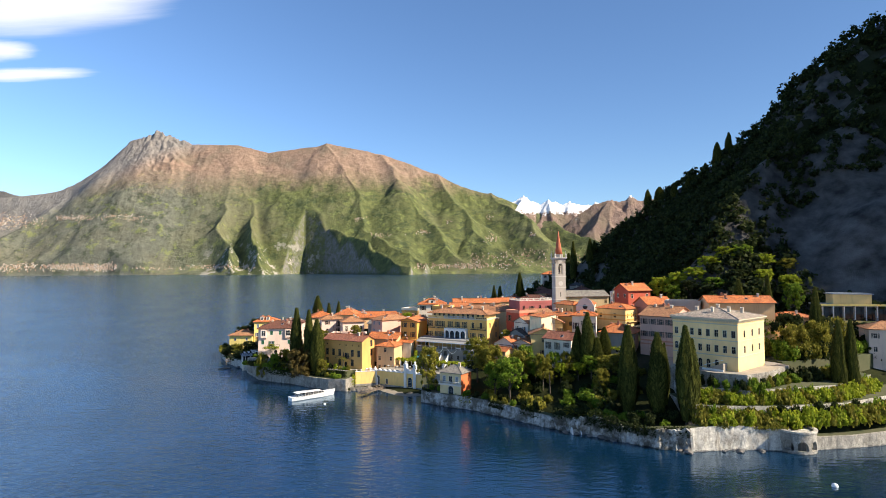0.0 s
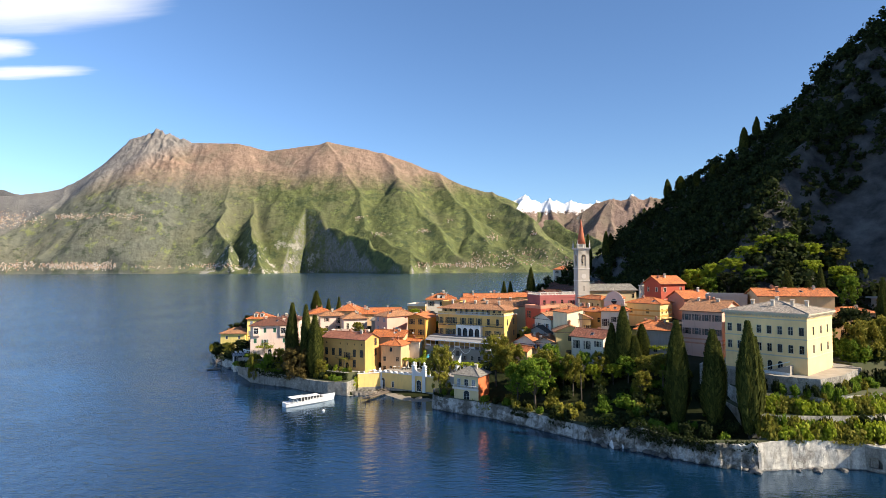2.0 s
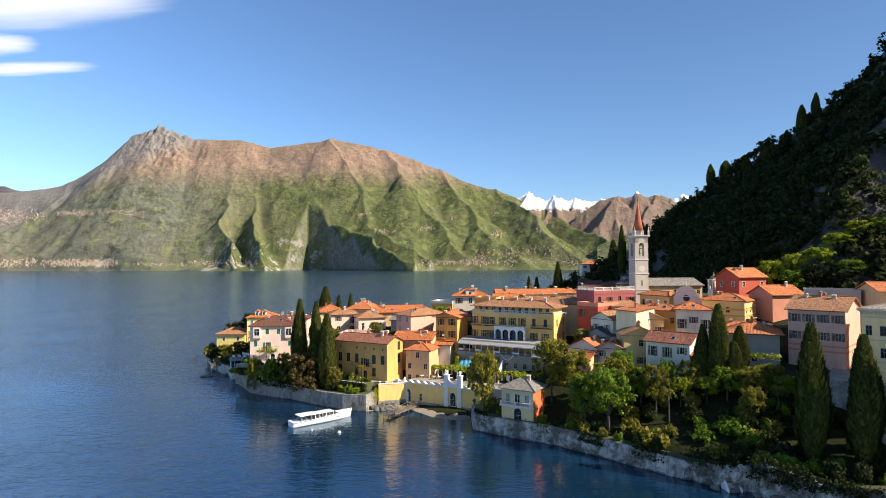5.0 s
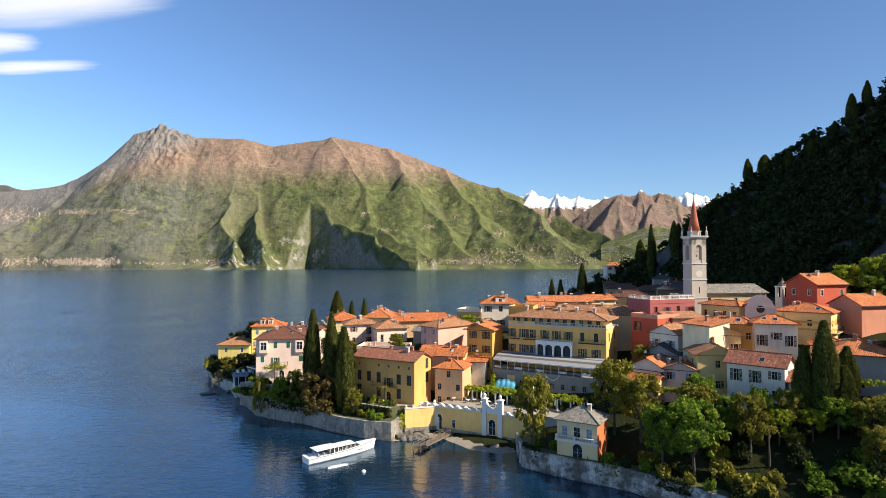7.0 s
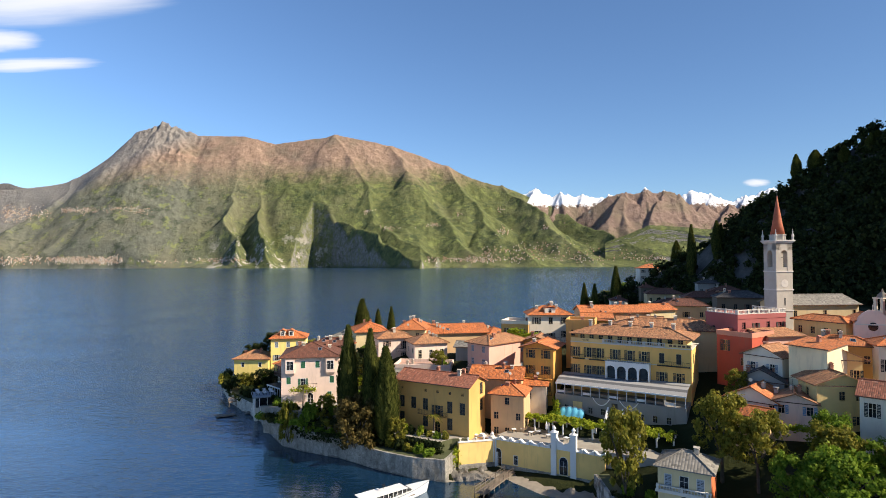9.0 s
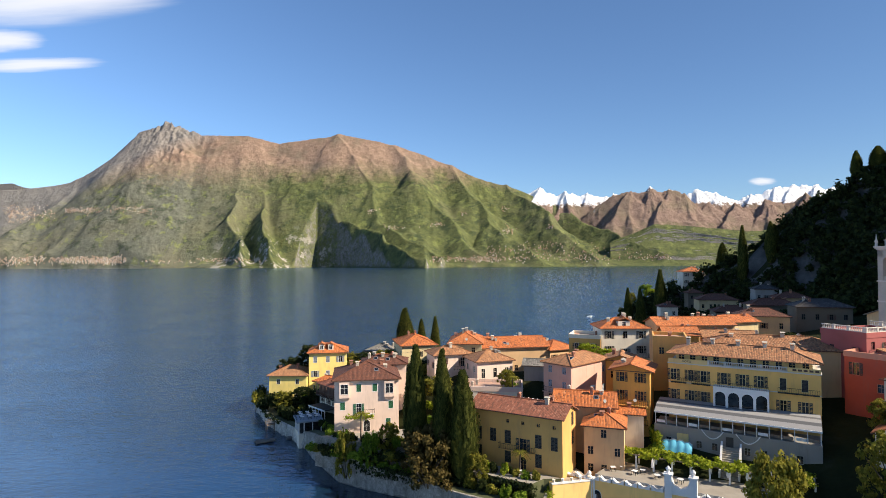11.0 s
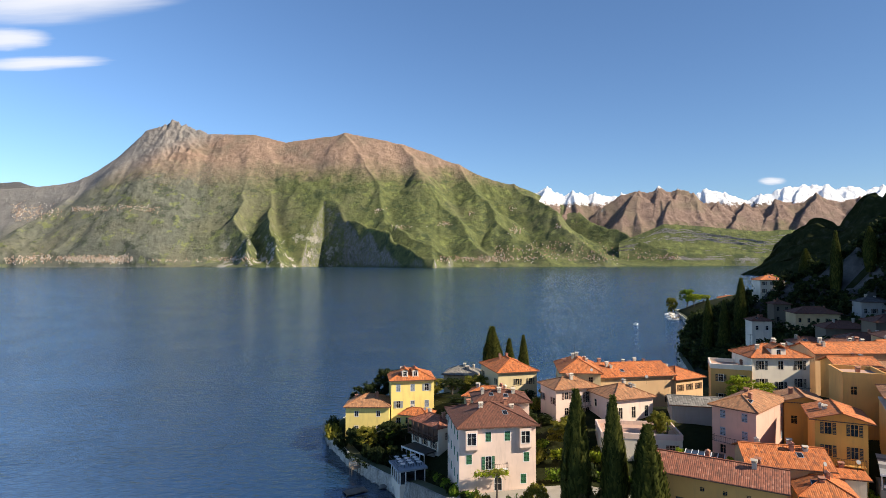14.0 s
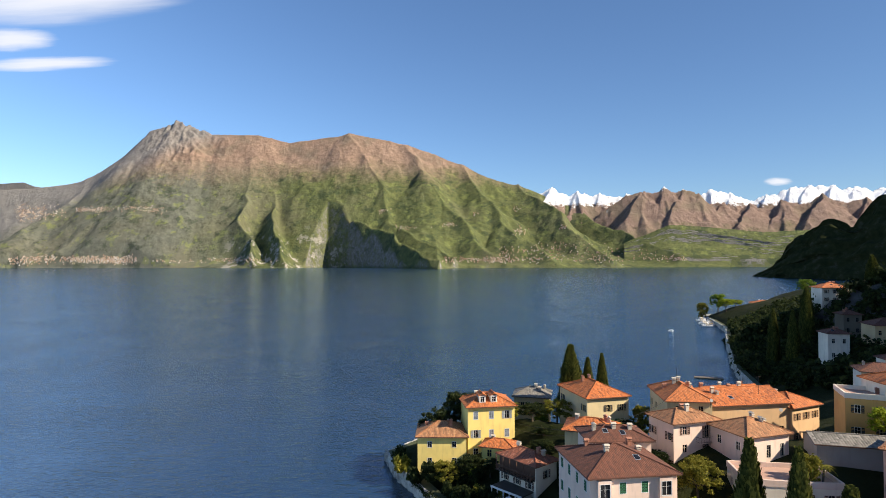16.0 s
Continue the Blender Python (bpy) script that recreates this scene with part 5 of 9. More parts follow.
# ---------------------------------------------------------------- western tip
house("lemon-yellow low house with a faded hipped roof on the point", (-78, 197), (-67.2, 197), 9, 4.4, 11.6, P_LEMON, T_FADED, front="pp|pp", left="p|p", trim=WHITE_PAINT, shut=SHUT_GREY, chimneys=3, win=(0.9, 1.3))
yt = house("tall lemon-yellow house with blue and green shutters", (-66.8, 198), (-56.2, 199.8), 9, 5.5, 17.8, P_LEMON, T_ORANGE, front="ccs|scc|ppc", right="p|p|p", shut=SHUT_GREY, trim=WHITE_PAINT, chimneys=2, win=(1.0, 1.7))
house("small yellow annexe with an orange roof", (-64, 193.2), (-57.5, 191.2), 4.6, 4.5, 10.8, P_LEMON, T_ORANGE, front="p.|.p", chimneys=1)
house("white lakeside house with dark timber balconies", (-60.8, 185.4), (-54.6, 178.1), 6, 3.5, 11.9, P_WHITE, T_REDBROWN, front="ddd|sss|ppp", right="s|s", balconies=(("front", 0.02, 0.98, 5.6),), chimneys=3, shut=SHUT_BROWN)
gal = thing("timber_gallery", -60.8, 185.4, 9.1, math.degrees(math.atan2(-7.3, 6.2)), "dark timber gallery under the eaves of the white lakeside house", "gallery")
gb = bmesh.new()
box(gb, 0.1, -1.25, -0.15, 9.4, -0.02, 0.0)
part("floor", gb, SHUT_DARK, gal)
for gk in range(26):
    gb = bmesh.new()
    box(gb, 0.15 + gk * 0.365, -1.2, 0.0, 0.25 + gk * 0.365, -1.14, 1.0)
    part("slat", gb, SHUT_BROWN, gal)
for gk in range(6):
    gb = bmesh.new()
    box(gb, 0.15 + gk * 1.8, -1.22, 0.0, 0.33 + gk * 1.8, -1.05, 2.75)
    part("post", gb, SHUT_BROWN, gal)
gb = bmesh.new()
box(gb, 0.1, -1.25, 1.0, 9.4, -1.1, 1.12)
part("handrail", gb, SHUT_BROWN, gal)
gb = bmesh.new()
box(gb, 0.1, -0.09, 0.0, 9.4, -0.02, 2.75)
part("boarding", gb, SHUT_BROWN, gal, "dark timber boarding")
house("pale rose three-storey house with green shutters and bay windows", (-50.5, 153.2), (-37.2, 155.3), 13, 8.2, 19.3, P_ROSE, T_BROWN, pitch=0.36, front=".cc.|cd.c|.Ac", left="cccc|cccc|cccc", right="c.c|ccc|c.c", shut=SHUT_GREEN, trim=WHITE_PAINT, chimneys=4, win=(1.0, 1.6), balconies=(("front", 0.42, 0.62, 3.9),))
house("rear wing of the rose house with a brown roof", (-47, 167.2), (-36.6, 167.8), 7.5, 10, 20.1, P_ROSE, T_BROWN, pitch=0.36, front="cc|..", right="c.|c.", shut=SHUT_GREEN, chimneys=3)
house("low house with an orange roof behind the rose house", (-49, 179), (-40.2, 176), 7, 11, 18.6, P_CREAM, T_ORANGE, front="pp", chimneys=3)
house("small villa with a grey slate roof in trees", (-54, 222), (-45, 220), 8, 6, 14.6, P_BEIGE, T_GREY, front="ss|..", shut=SHUT_BROWN, chimneys=4)
house("white house with a hipped orange roof and skylights", (-40, 199), (-30, 201.6), 14, 10, 19.6, P_CREAM, T_ORANGE, front=".ss|.dp", left="s..s|....", shut=SHUT_DARK, chimneys=2)
house("cream house with an orange roof and many chimneys", (-26.4, 187.8), (-17.6, 187), 13.5, 11, 21.9, P_CREAM, T_ORANGE, front="pp|pp|..", left="pp.p|....", chimneys=6, pitch=0.5)
house("pink house with a brown tiled roof", (-30, 175.2), (-20.6, 178.2), 7, 11, 20.8, P_ROSE, T_FADED, front="sd|ps|..", left="s.s|s.s", shut=SHUT_BROWN, chimneys=2, balconies=(("front", 0.5, 0.95, 5.9),))
house("rose house with a roofed loggia and faded tiles", (-19.7, 169.2), (-11, 172.2), 8.5, 12, 20.2, P_ROSE, T_FADED, front="DDD|...", left="pp|..", trim=P_WHITE, chimneys=3)
terr = house("cream garden house with a pink tiled roof terrace", (-24.4, 160.7), (-10.4, 159), 8.3, 8, 15.6, P_WHITE, TERRACE, roof="flat", front="s.ss|ssss", left="p.|..", shut=SHUT_BROWN, trim=P_ROSE, chimneys=2)
house("long low building with a grey roof", (-8.8, 168), (6, 164.5), 6, 12, 19.6, P_GREY, T_GREY, roof="gable_x", pitch=0.3, front="p..p", chimneys=0)
house("pink house with a hipped clay roof and iron balcony", (-6.1, 156.8), (-1.3, 151.5), 13.5, 10.5, 22.5, P_PINK, T_FADED, front="cc|cc|pc|..", right="...c|c..c|..c.", shut=SHUT_GREY, chimneys=2, pitch=0.4, balconies=(("front", 0.05, 0.98, 5.9),))
house("ochre house with dark shutters above the garden wall", (-22.2, 142.7), (-6.8, 133.8), 7.5, 6.2, 16.5, P_OCHRE, T_REDBROWN, roof="gable_x", pitch=0.42, front="m.mmmm|cccdcc|c.cAc.", right=".c|.c|..", shut=SHUT_DARK, chimneys=3, balconies=(("front", 0.33, 0.72, 3.6),), win=(1.25, 2.4))
house("tan house with an orange roof beside the garden steps", (-2, 138.2), (4.6, 136), 8, 5, 14.3, P_TAN, T_ORANGE, front=".p.|p.p|pp.", right="...|.p.", chimneys=2, shut=SHUT_BROWN)
house("tan house with a large orange roof", (-6, 145), (5, 142.2), 9, 6.5, 16.3, P_TAN, T_ORANGE, roof="gable_x", front="p..|p..", chimneys=4, pitch=0.38)
house("pale low house with an orange roof by the hotel", (5.6, 144.2), (10.5, 142.8), 7, 6, 14.6, P_WHITE, T_ORANGE, roof="shed", pitch=0.2, front="p.|..", chimneys=2)
house("orange house with a wide gable and two balconies", (6.3, 148.2), (12.6, 145.3), 8, 8.5, 22.6, P_ORANGE, T_ORANGE, roof="gable_y", pitch=0.30, front="ss|ss|ss|.D", right="..|..", chimneys=2, balconies=(("front", 0.05, 0.95, 7.2), ("front", 0.05, 0.95, 3.6)), win=(0.95, 1.8), over=0.9)
house("small orange house with a faded clay roof", (8, 159.5), (13.8, 157.4), 7, 11, 22.4, P_ORANGE, T_FADED, roof="gable_y", pitch=0.3, front="p.|..", chimneys=1)
house("ochre house with a roof terrace", (4.5, 180.4), (11.8, 177.6), 8, 12, 24.5, P_OCHRE, TERRACE, roof="flat", front="ss|ss|..", chimneys=1, trim=P_WHITE)
balh = house("white four-storey house with balconies and a dormer", (12.2, 178.1), (24.2, 177.9), 9, 12, 27, P_WHITE, T_ORANGE, pitch=0.45, front="sps|sds|sds|s.s", right="..|p.|..", shut=SHUT_DARK, chimneys=4, balconies=(("front", 0.02, 0.98, 7.6), ("front", 0.3, 0.98, 3.8)), win=(1.1, 1.8))
house("long terracotta-roofed house row by the lake", (-17, 190), (1.5, 193.2), 13, 11, 20.2, P_TAN, T_ORANGE, roof="gable_x", pitch=0.3, front="p.p.p", chimneys=4)
house("tan house with a steep orange gable", (1.8, 192.7), (9.8, 196.4), 9, 11, 19.2, P_TAN, T_ORANGE, front="sss|sss", chimneys=2, shut=SHUT_BROWN)
house("low lake-front house with orange tiles", (-10, 204), (4, 207), 8, 8, 18.6, P_CREAM, T_ORANGE, roof="gable_x", pitch=0.35, chimneys=3)
house("yellow house with flat roof garden behind the hotel", (18.5, 159.5), (25, 157.3), 8, 13, 26.8, P_OCHRE, TERRACE, roof="flat", front="p.|..|..", right="p|.|.", chimneys=1)
house("yellow house with terracotta roof above the lane", (25.5, 171), (33, 169.5), 8, 14, 26.2, P_OCHRE, T_ORANGE, front="pp|..", chimneys=2, roof="gable_x", pitch=0.35)
house("long house with orange roof and skylights", (28, 182), (48, 182.4), 9, 14, 27.2, P_TAN, T_ORANGE, roof="gable_x", pitch=0.34, front="p.p.p|.....", chimneys=5)
house("orange-roofed corner house in the old centre", (48.5, 186), (57.5, 188.5), 8, 16, 27.4, P_CREAM, T_ORANGE, roof="gable_x", pitch=0.34, front="pp|..", chimneys=2)
house("tan house with orange roof on the lane", (35, 171), (46, 168), 7, 15, 25.6, P_TAN, T_FADED, roof="gable_x", pitch=0.34, chimneys=3)

# ---------------------------------------------------------------- grand hotel
HW = math.hypot(21.6, 13.0)
HR = math.degrees(math.atan2(-13.0, 21.6))
hotel = thing("hotel", 17.0, 147.2, 16.4, HR, "grand yellow lakeside hotel with arches, awning and hipped roof", "hotel")


def build_hotel():
    W, D, H = HW, 10.3, 7.4
    front = Matrix.Identity(4)
    sides = {k: SIDES[k](W, D) for k in SIDES}
    bm = bmesh.new()
    wins = []
    cols = [0.038, 0.163, 0.253, 0.392, 0.514, 0.632, 0.772, 0.904]
    for side in sides:
        org, ang, width = sides[side]
        m = Matrix.Translation(org) @ Matrix.Rotation(radians(ang), 4, 'Z')
        holes = []
        if side == "front":
            for k, c in enumerate(cols):
                x = c * width
                for z, h in ((4.25, 2.1), (0.5, 1.9)):
                    if z < 2 and 0.33 < c < 0.69:
                        continue
                    holes.append((x - 0.5, z, x + 0.5, z + h))
                    wins.append((m @ Matrix.Translation((x, 0, z)), 1.0, h, "s" if (z > 2 and k < 6) else ("c" if z > 2 else "d")))
        if side == "right":
            for c in (0.25, 0.75):
                for z, h in ((4.25, 2.0), (0.5, 1.9)):
                    holes.append((c * width - 0.45, z, c * width + 0.45, z + h))
                    wins.append((m @ Matrix.Translation((c * width, 0, z)), 0.9, h, "c"))
        facade(bm, m, width, -10.5, H, holes)
    part("wall", bm, P_HOTEL, hotel)
    for m, w, h, ch in wins:
        add_window(hotel, m, w, h, ch, SHUT_DARK, P_PALEYEL)
    bm = bmesh.new()
    box(bm, -0.15, -0.15, H, W + 0.15, D + 0.1, H + 0.18)
    box(bm, -0.02, -0.05, 3.72, W + 0.05, 0.0, 3.9)
    part("cornice", bm, TRIM, hotel)
    # name board and balustrade before the set-back top storey
    bm = bmesh.new()
    box(bm, 0.0, -0.06, H + 0.18, W * 0.28, 0.12, H + 1.0)
    part("name_board", bm, P_PALEYEL, hotel)
    bm = bmesh.new()
    box(bm, W * 0.80, -0.06, H + 0.18, W, 0.12, H + 1.0)
    part("name_board", bm, P_PALEYEL, hotel)
    bm = bmesh.new()
    balusters(bm, (W * 0.28, 0.05, H + 0.18), (W * 0.80, 0.05, H + 0.18), 0.85, 0.36)
    part("balustrade", bm, TRIM, hotel, "pale stone balustrade")
    for txt, x in (("HOTEL", W * 0.10),):
        cu = bpy.data.curves.new("lettering", 'FONT')
        cu.body, cu.size, cu.extrude = txt, 0.55, 0.01
        tmp = bpy.data.objects.new("lettering", cu)
        me = bpy.data.meshes.new_from_object(tmp)
        me.materials.clear()
        me.materials.append(SHUT_BROWN)
        sub("lettering", me, hotel, pose(x, -0.08, H + 0.40, 90, 0, 0), "dark painted lettering")
    bm = bmesh.new()
    for k in range(5):
        box(bm, W * 0.83 + k * 0.85, -0.075, H + 0.42, W * 0.83 + k * 0.85 + 0.6, -0.062, H + 0.78)
    part("lettering", bm, SHUT_BROWN, hotel)
    # set-back attic
    bm = bmesh.new()
    holes, ws = [], []
    m = Matrix.Translation((1.2, 1.3, 0))
    for k in range(11):
        x = (k + 0.5) * (W - 2.4) / 11
        holes.append((x - 0.5, H + 0.3, x + 0.5, H + 1.75))
        ws.append(m @ Matrix.Translation((x, 0, H + 0.3)))
    facade(bm, m, W - 2.4, H, H + 2.0, holes)
    for org, ang, width in ((Vector((W - 1.2, 1.3, 0)), 90, D - 1.4), (Vector((1.2, D - 0.1, 0)), -90, D - 1.4)):
        facade(bm, Matrix.Translation(org) @ Matrix.Rotation(radians(ang), 4, 'Z'), width, H, H + 2.0, [])
    att = part("attic_wall", bm, P_PALEYEL, hotel)
    for mm in ws:
        add_window(hotel, mm, 1.0, 1.45, "p", SHUT_DARK, P_PALEYEL)
    roof, h = build_roof(hotel, W - 1.0, D - 0.6, H + 1.95, "hip", 0.30, T_FADED, 0.9)
    roof.matrix_basis = Matrix.Translation((0.5, 0.6, H + 1.85))
    for k in range(5):
        sub("chimney", chimney_mesh(1.2, CHIM_PALE), hotel, pose(3 + k * W / 5.6, D * 0.5, H + 3.0))
    # arched loggia
    bm = bmesh.new()
    x0, x1, zb, zt = W * 0.325, W * 0.685, -0.3, 3.9
    n = 4
    step = (x1 - x0) / n
    box(bm, x0, -1.9, zt - 0.75, x1, -1.6, zt)
    for k in range(n + 1):
        x = x0 + k * step
        pb = bmesh.new()
        box(pb, x - 0.22 if k else x, -1.9, zb, x + 0.22 if k < n else x, -1.6, zt - 0.75)
        part("pier", pb, WHITE_PAINT, hotel)
    for k in range(n):
        cx, rr, zs = x0 + (k + 0.5) * step, step / 2 - 0.22, zt - 0.75
        prev = None
        for q in range(9):
            a = math.pi * q / 8
            px, pz = cx + rr * math.cos(a), zs - rr + rr * math.sin(a)
            if prev:
                v = [bm.verts.new(p) for p in ((prev[0], -1.9, prev[1]), (prev[0], -1.9, zs), (px, -1.9, zs), (px, -1.9, pz))]
                bm.faces.new(v)
                v = [bm.verts.new(p) for p in ((prev[0], -1.9, prev[1]), (px, -1.9, pz), (px, -1.6, pz), (prev[0], -1.6, prev[1]))]
                bm.faces.new(v)
            prev = (px, pz)
    box(bm, x0, -1.9, zt, x1, 0.0, zt + 0.15)
    for xs in (x0, x1 - 0.3):
        pb = bmesh.new()
        box(pb, xs, -1.59, zb, xs + 0.3, 0, zt - 0.01)
        part("side_wall", pb, WHITE_PAINT, hotel)
    bg = bmesh.new()
    box(bg, x0 + 0.3, -1.2, zb, x1 - 0.3, -1.12, zt - 0.1)
    part("loggia_glazing", bg, GLASS, hotel, "dark glazing behind the arches")
    part("arcade", bm, WHITE_PAINT, hotel, "white arcade of four round arches")
    bm = bmesh.new()
    railing(bm, [(x0, -1.85, zt + 0.15), (x1, -1.85, zt + 0.15)], 0.8)
    for a, b in ((0.02, 0.13), (0.17, 0.30), (0.74, 0.99)):
        box(bm, a * W, -0.7, 3.75, b * W, 0, 3.88)
        railing(bm, [(a * W, -0.66, 3.88), (b * W, -0.66, 3.88)], 0.9)
    part("railing", bm, DARKMETAL, hotel)
    # roofed terrace with a grey awning on posts, over the basement wall
    bm = bmesh.new()
    ax0, ax1 = -1.6, W - 0.2
    for (za, ya, zc, yc) in ((0.55, -0.1, 0.1, -3.9), (0.1, -3.9, -0.9, -6.0)):
        v = [bm.verts.new(p) for p in ((ax0, ya, za), (ax1, ya, za), (ax1, yc, zc), (ax0, yc, zc))]
        bm.faces.new(v)
        v = [bm.verts.new(p) for p in ((ax0, ya, za - 0.08), (ax1, ya, za - 0.08), (ax1, yc, zc - 0.08), (ax0, yc, zc - 0.08))]
        bm.faces.new(v[::-1])
    part("awning", bm, AWNING, hotel, "long grey and white striped awning")
    bm = bmesh.new()
    box(bm, ax0, -6.05, -1.15, ax1, -5.95, -0.85)
    part("awning_beam", bm, WHITE_PAINT, hotel)
    for k in range(15):
        x = ax0 + 0.2 + (ax1 - ax0 - 0.4) * k / 14
        bm = bmesh.new()
        box(bm, x - 0.06, -5.9, -3.2, x + 0.06, -5.78, -0.95)
        part("post", bm, WHITE_PAINT, hotel)
    for k in range(14):
        x = ax0 + 0.2 + (ax1 - ax0 - 0.4) * (k + 0.5) / 14
        bm = bmesh.new()
        box(bm, x - 0.75, -5.86, -2.9, x + 0.75, -5.82, -2.4)
        part("flower_box", bm, TIMBER if k % 3 else WHITE_PAINT, hotel)
    bm = bmesh.new()
    box(bm, ax0, -6.1, -12, ax1, 0, -3.2)
    part("basement_wall", bm, P_RENDER, hotel, "grey rendered terrace wall")
    bm = bmesh.new()
    box(bm, 2.4, -6.22, -6.4, 4.4, -6.105, -4.4)
    part("wall_panel", bm, P_PALEYEL, hotel, "yellow panel on the terrace wall")
    bm = bmesh.new()
    box(bm, 10.6, -6.2, -6.4, 11.8, -6.105, -3.9)
    part("basement_door", bm, SHUT_DARK, hotel, "dark door at the head of the garden steps")
    for sg in (0, 1):
        x0, x1 = ((6.6, 10.2), (12.2, 16.0))[sg]
        bm = bmesh.new()
        for q in range(10):
            ua, ub = q / 10, (q + 1) / 10
            za, zb = (-3.1 - 1.5 * (1 - (2 * u - 1) ** 2) for u in (ua, ub))
            tube(bm, (x0 + (x1 - x0) * ua, -6.2, za), (x0 + (x1 - x0) * ub, -6.2, zb), 0.10, 0.10, 5)
        part("garland", bm, WHITE_PAINT, hotel, "white swag moulding")
    for k in range(9):
        x = 1.0 + k * 2.6
        if k in (1, 4):
            continue
        add_window(hotel, Matrix.Translation((x, -6.1 - 0.23, -6.6)), 0.9, 1.3, "p", SHUT_DARK, P_GREY)


P_HOTEL = stucco("hotel_yellow_plaster", (0.84, 0.50, 0.15))
def awning_mat():
    m, n, l, p = nodes_of("striped_awning")
    pos = where(n, "Object")
    sep = n.new("ShaderNodeSeparateXYZ")
    l.new(pos, sep.inputs[0])
    st = ramp(n, l, calc(n, l, 'FRACT', calc(n, l, 'MULTIPLY', sep.outputs[1], 0.42)), [(0.30, (0.10, 0.10, 0.105)), (0.34, (0.30, 0.295, 0.29))])
    l.new(mix(n, l, calc(n, l, 'MULTIPLY', noise_tex(n, l, pos, 2.0, 4), 0.35), st, (0.14, 0.14, 0.138)), p.inputs["Base Color"])
    p.inputs["Roughness"].default_value = 0.8
    return m


AWNING = awning_mat()
build_hotel()


def pool_cover():
    """A folded blue pool cover with a white scalloped edge against the terrace wall."""
    t = thing("pool_cover", 13.4, 141.2, ground_at(15.2, 139.6) - 0.1, HR, "bright blue pool cover with a white scalloped edge", "pool cover")
    bm = bmesh.new()
    n = 24
    rows = []
    for q in range(n + 1):
        x = 5.2 * q / n
        top = 1.5 + 0.22 * abs(math.sin(q * math.pi / 6)) + 0.4 * math.sin(math.pi * q / n)
        rows.append([bm.verts.new(p) for p in ((x, -1.6, 0.05), (x, -1.1, 0.75 + 0.1 * math.sin(q)), (x, -0.35, top), (x, 0.0, top - 0.1), (x, 0.0, 0.0))])
    for a, b in zip(rows, rows[1:]):
        for q in range(4):
            bm.faces.new((a[q], b[q], b[q + 1], a[q + 1]))
    part("sheet", bm, POOL_BLUE, t, smooth=True)
    bm = bmesh.new()
    for q in range(n):
        za, zb = (1.52 + 0.22 * abs(math.sin(k * math.pi / 6)) + 0.4 * math.sin(math.pi * k / n) for k in (q, q + 1))
        tube(bm, (5.2 * q / n, -0.3, za), (5.2 * (q + 1) / n, -0.3, zb), 0.09, 0.09, 5)
    part("edging", bm, WHITE_PAINT, t, "white scalloped edge")


POOL_BLUE = grain_mat("blue_pool_sheet", (0.10, 0.42, 0.60), (0.16, 0.54, 0.70), 1.5, 0.5)
pool_cover()
house("long rear wing with a broad brown roof behind the hotel", (28, 154), (51, 145.3), 10, 15, 26.2, P_CREAM, T_FADED, roof="hip", pitch=0.36, front="........|........", chimneys=5)

# ---------------------------------------------------------------- church quarter
house("deep red house beside the hotel", (46.4, 139.6), (50.4, 133.2), 8, 16, 26.6, P_RED, TERRACE, roof="flat", front="d.|.p|..", chimneys=0, trim=P_SALMON)
pk_ch = house("raspberry house with a white balustraded roof terrace", (51.6, 141), (64.6, 145.4), 9, 19, 29.6, P_CRIMSON, TERRACE, roof="flat", front="pdpd|.paa|....", left="pp|..", chimneys=0, trim=P_CRIMSON, balconies=(("front", 0.05, 0.6, 7.0),))
bm_ = bmesh.new()
L_ = math.hypot(13, 4.4)
balusters(bm_, (0, 0.12, 11.35), (L_, 0.12, 11.35), 0.95, 0.36)
balusters(bm_, (0.12, 0.2, 11.35), (0.12, 8.8, 11.35), 0.95, 0.36)
balusters(bm_, (L_ - 0.12, 0.2, 11.35), (L_ - 0.12, 8.8, 11.35), 0.95, 0.36)
part("balustrade", bm_, TRIM, pk_ch, "white stone balustrade")
house("pink gabled house below the church tower", (55, 135.5), (63.5, 137.5), 5, 19, 26.2, P_PINK, T_FADED, roof="shed", pitch=0.18, front="..pp|....", chimneys=0)
house("yellow church house with an orange roof", (65.9, 144.5), (70.3, 134.4), 5, 21, 29.2, P_PALEYEL, T_ORANGE, front="pppp|....", right="p|.", chimneys=0, pitch=0.36)
house("church nave with a long grey stone roof", (72.4, 156.4), (90.5, 158.4), 11, 23, 31.2, P_BEIGE, T_GREY, roof="gable_x", pitch=0.36, front="p..p..p|.......", chimneys=0, name="church", category="church")


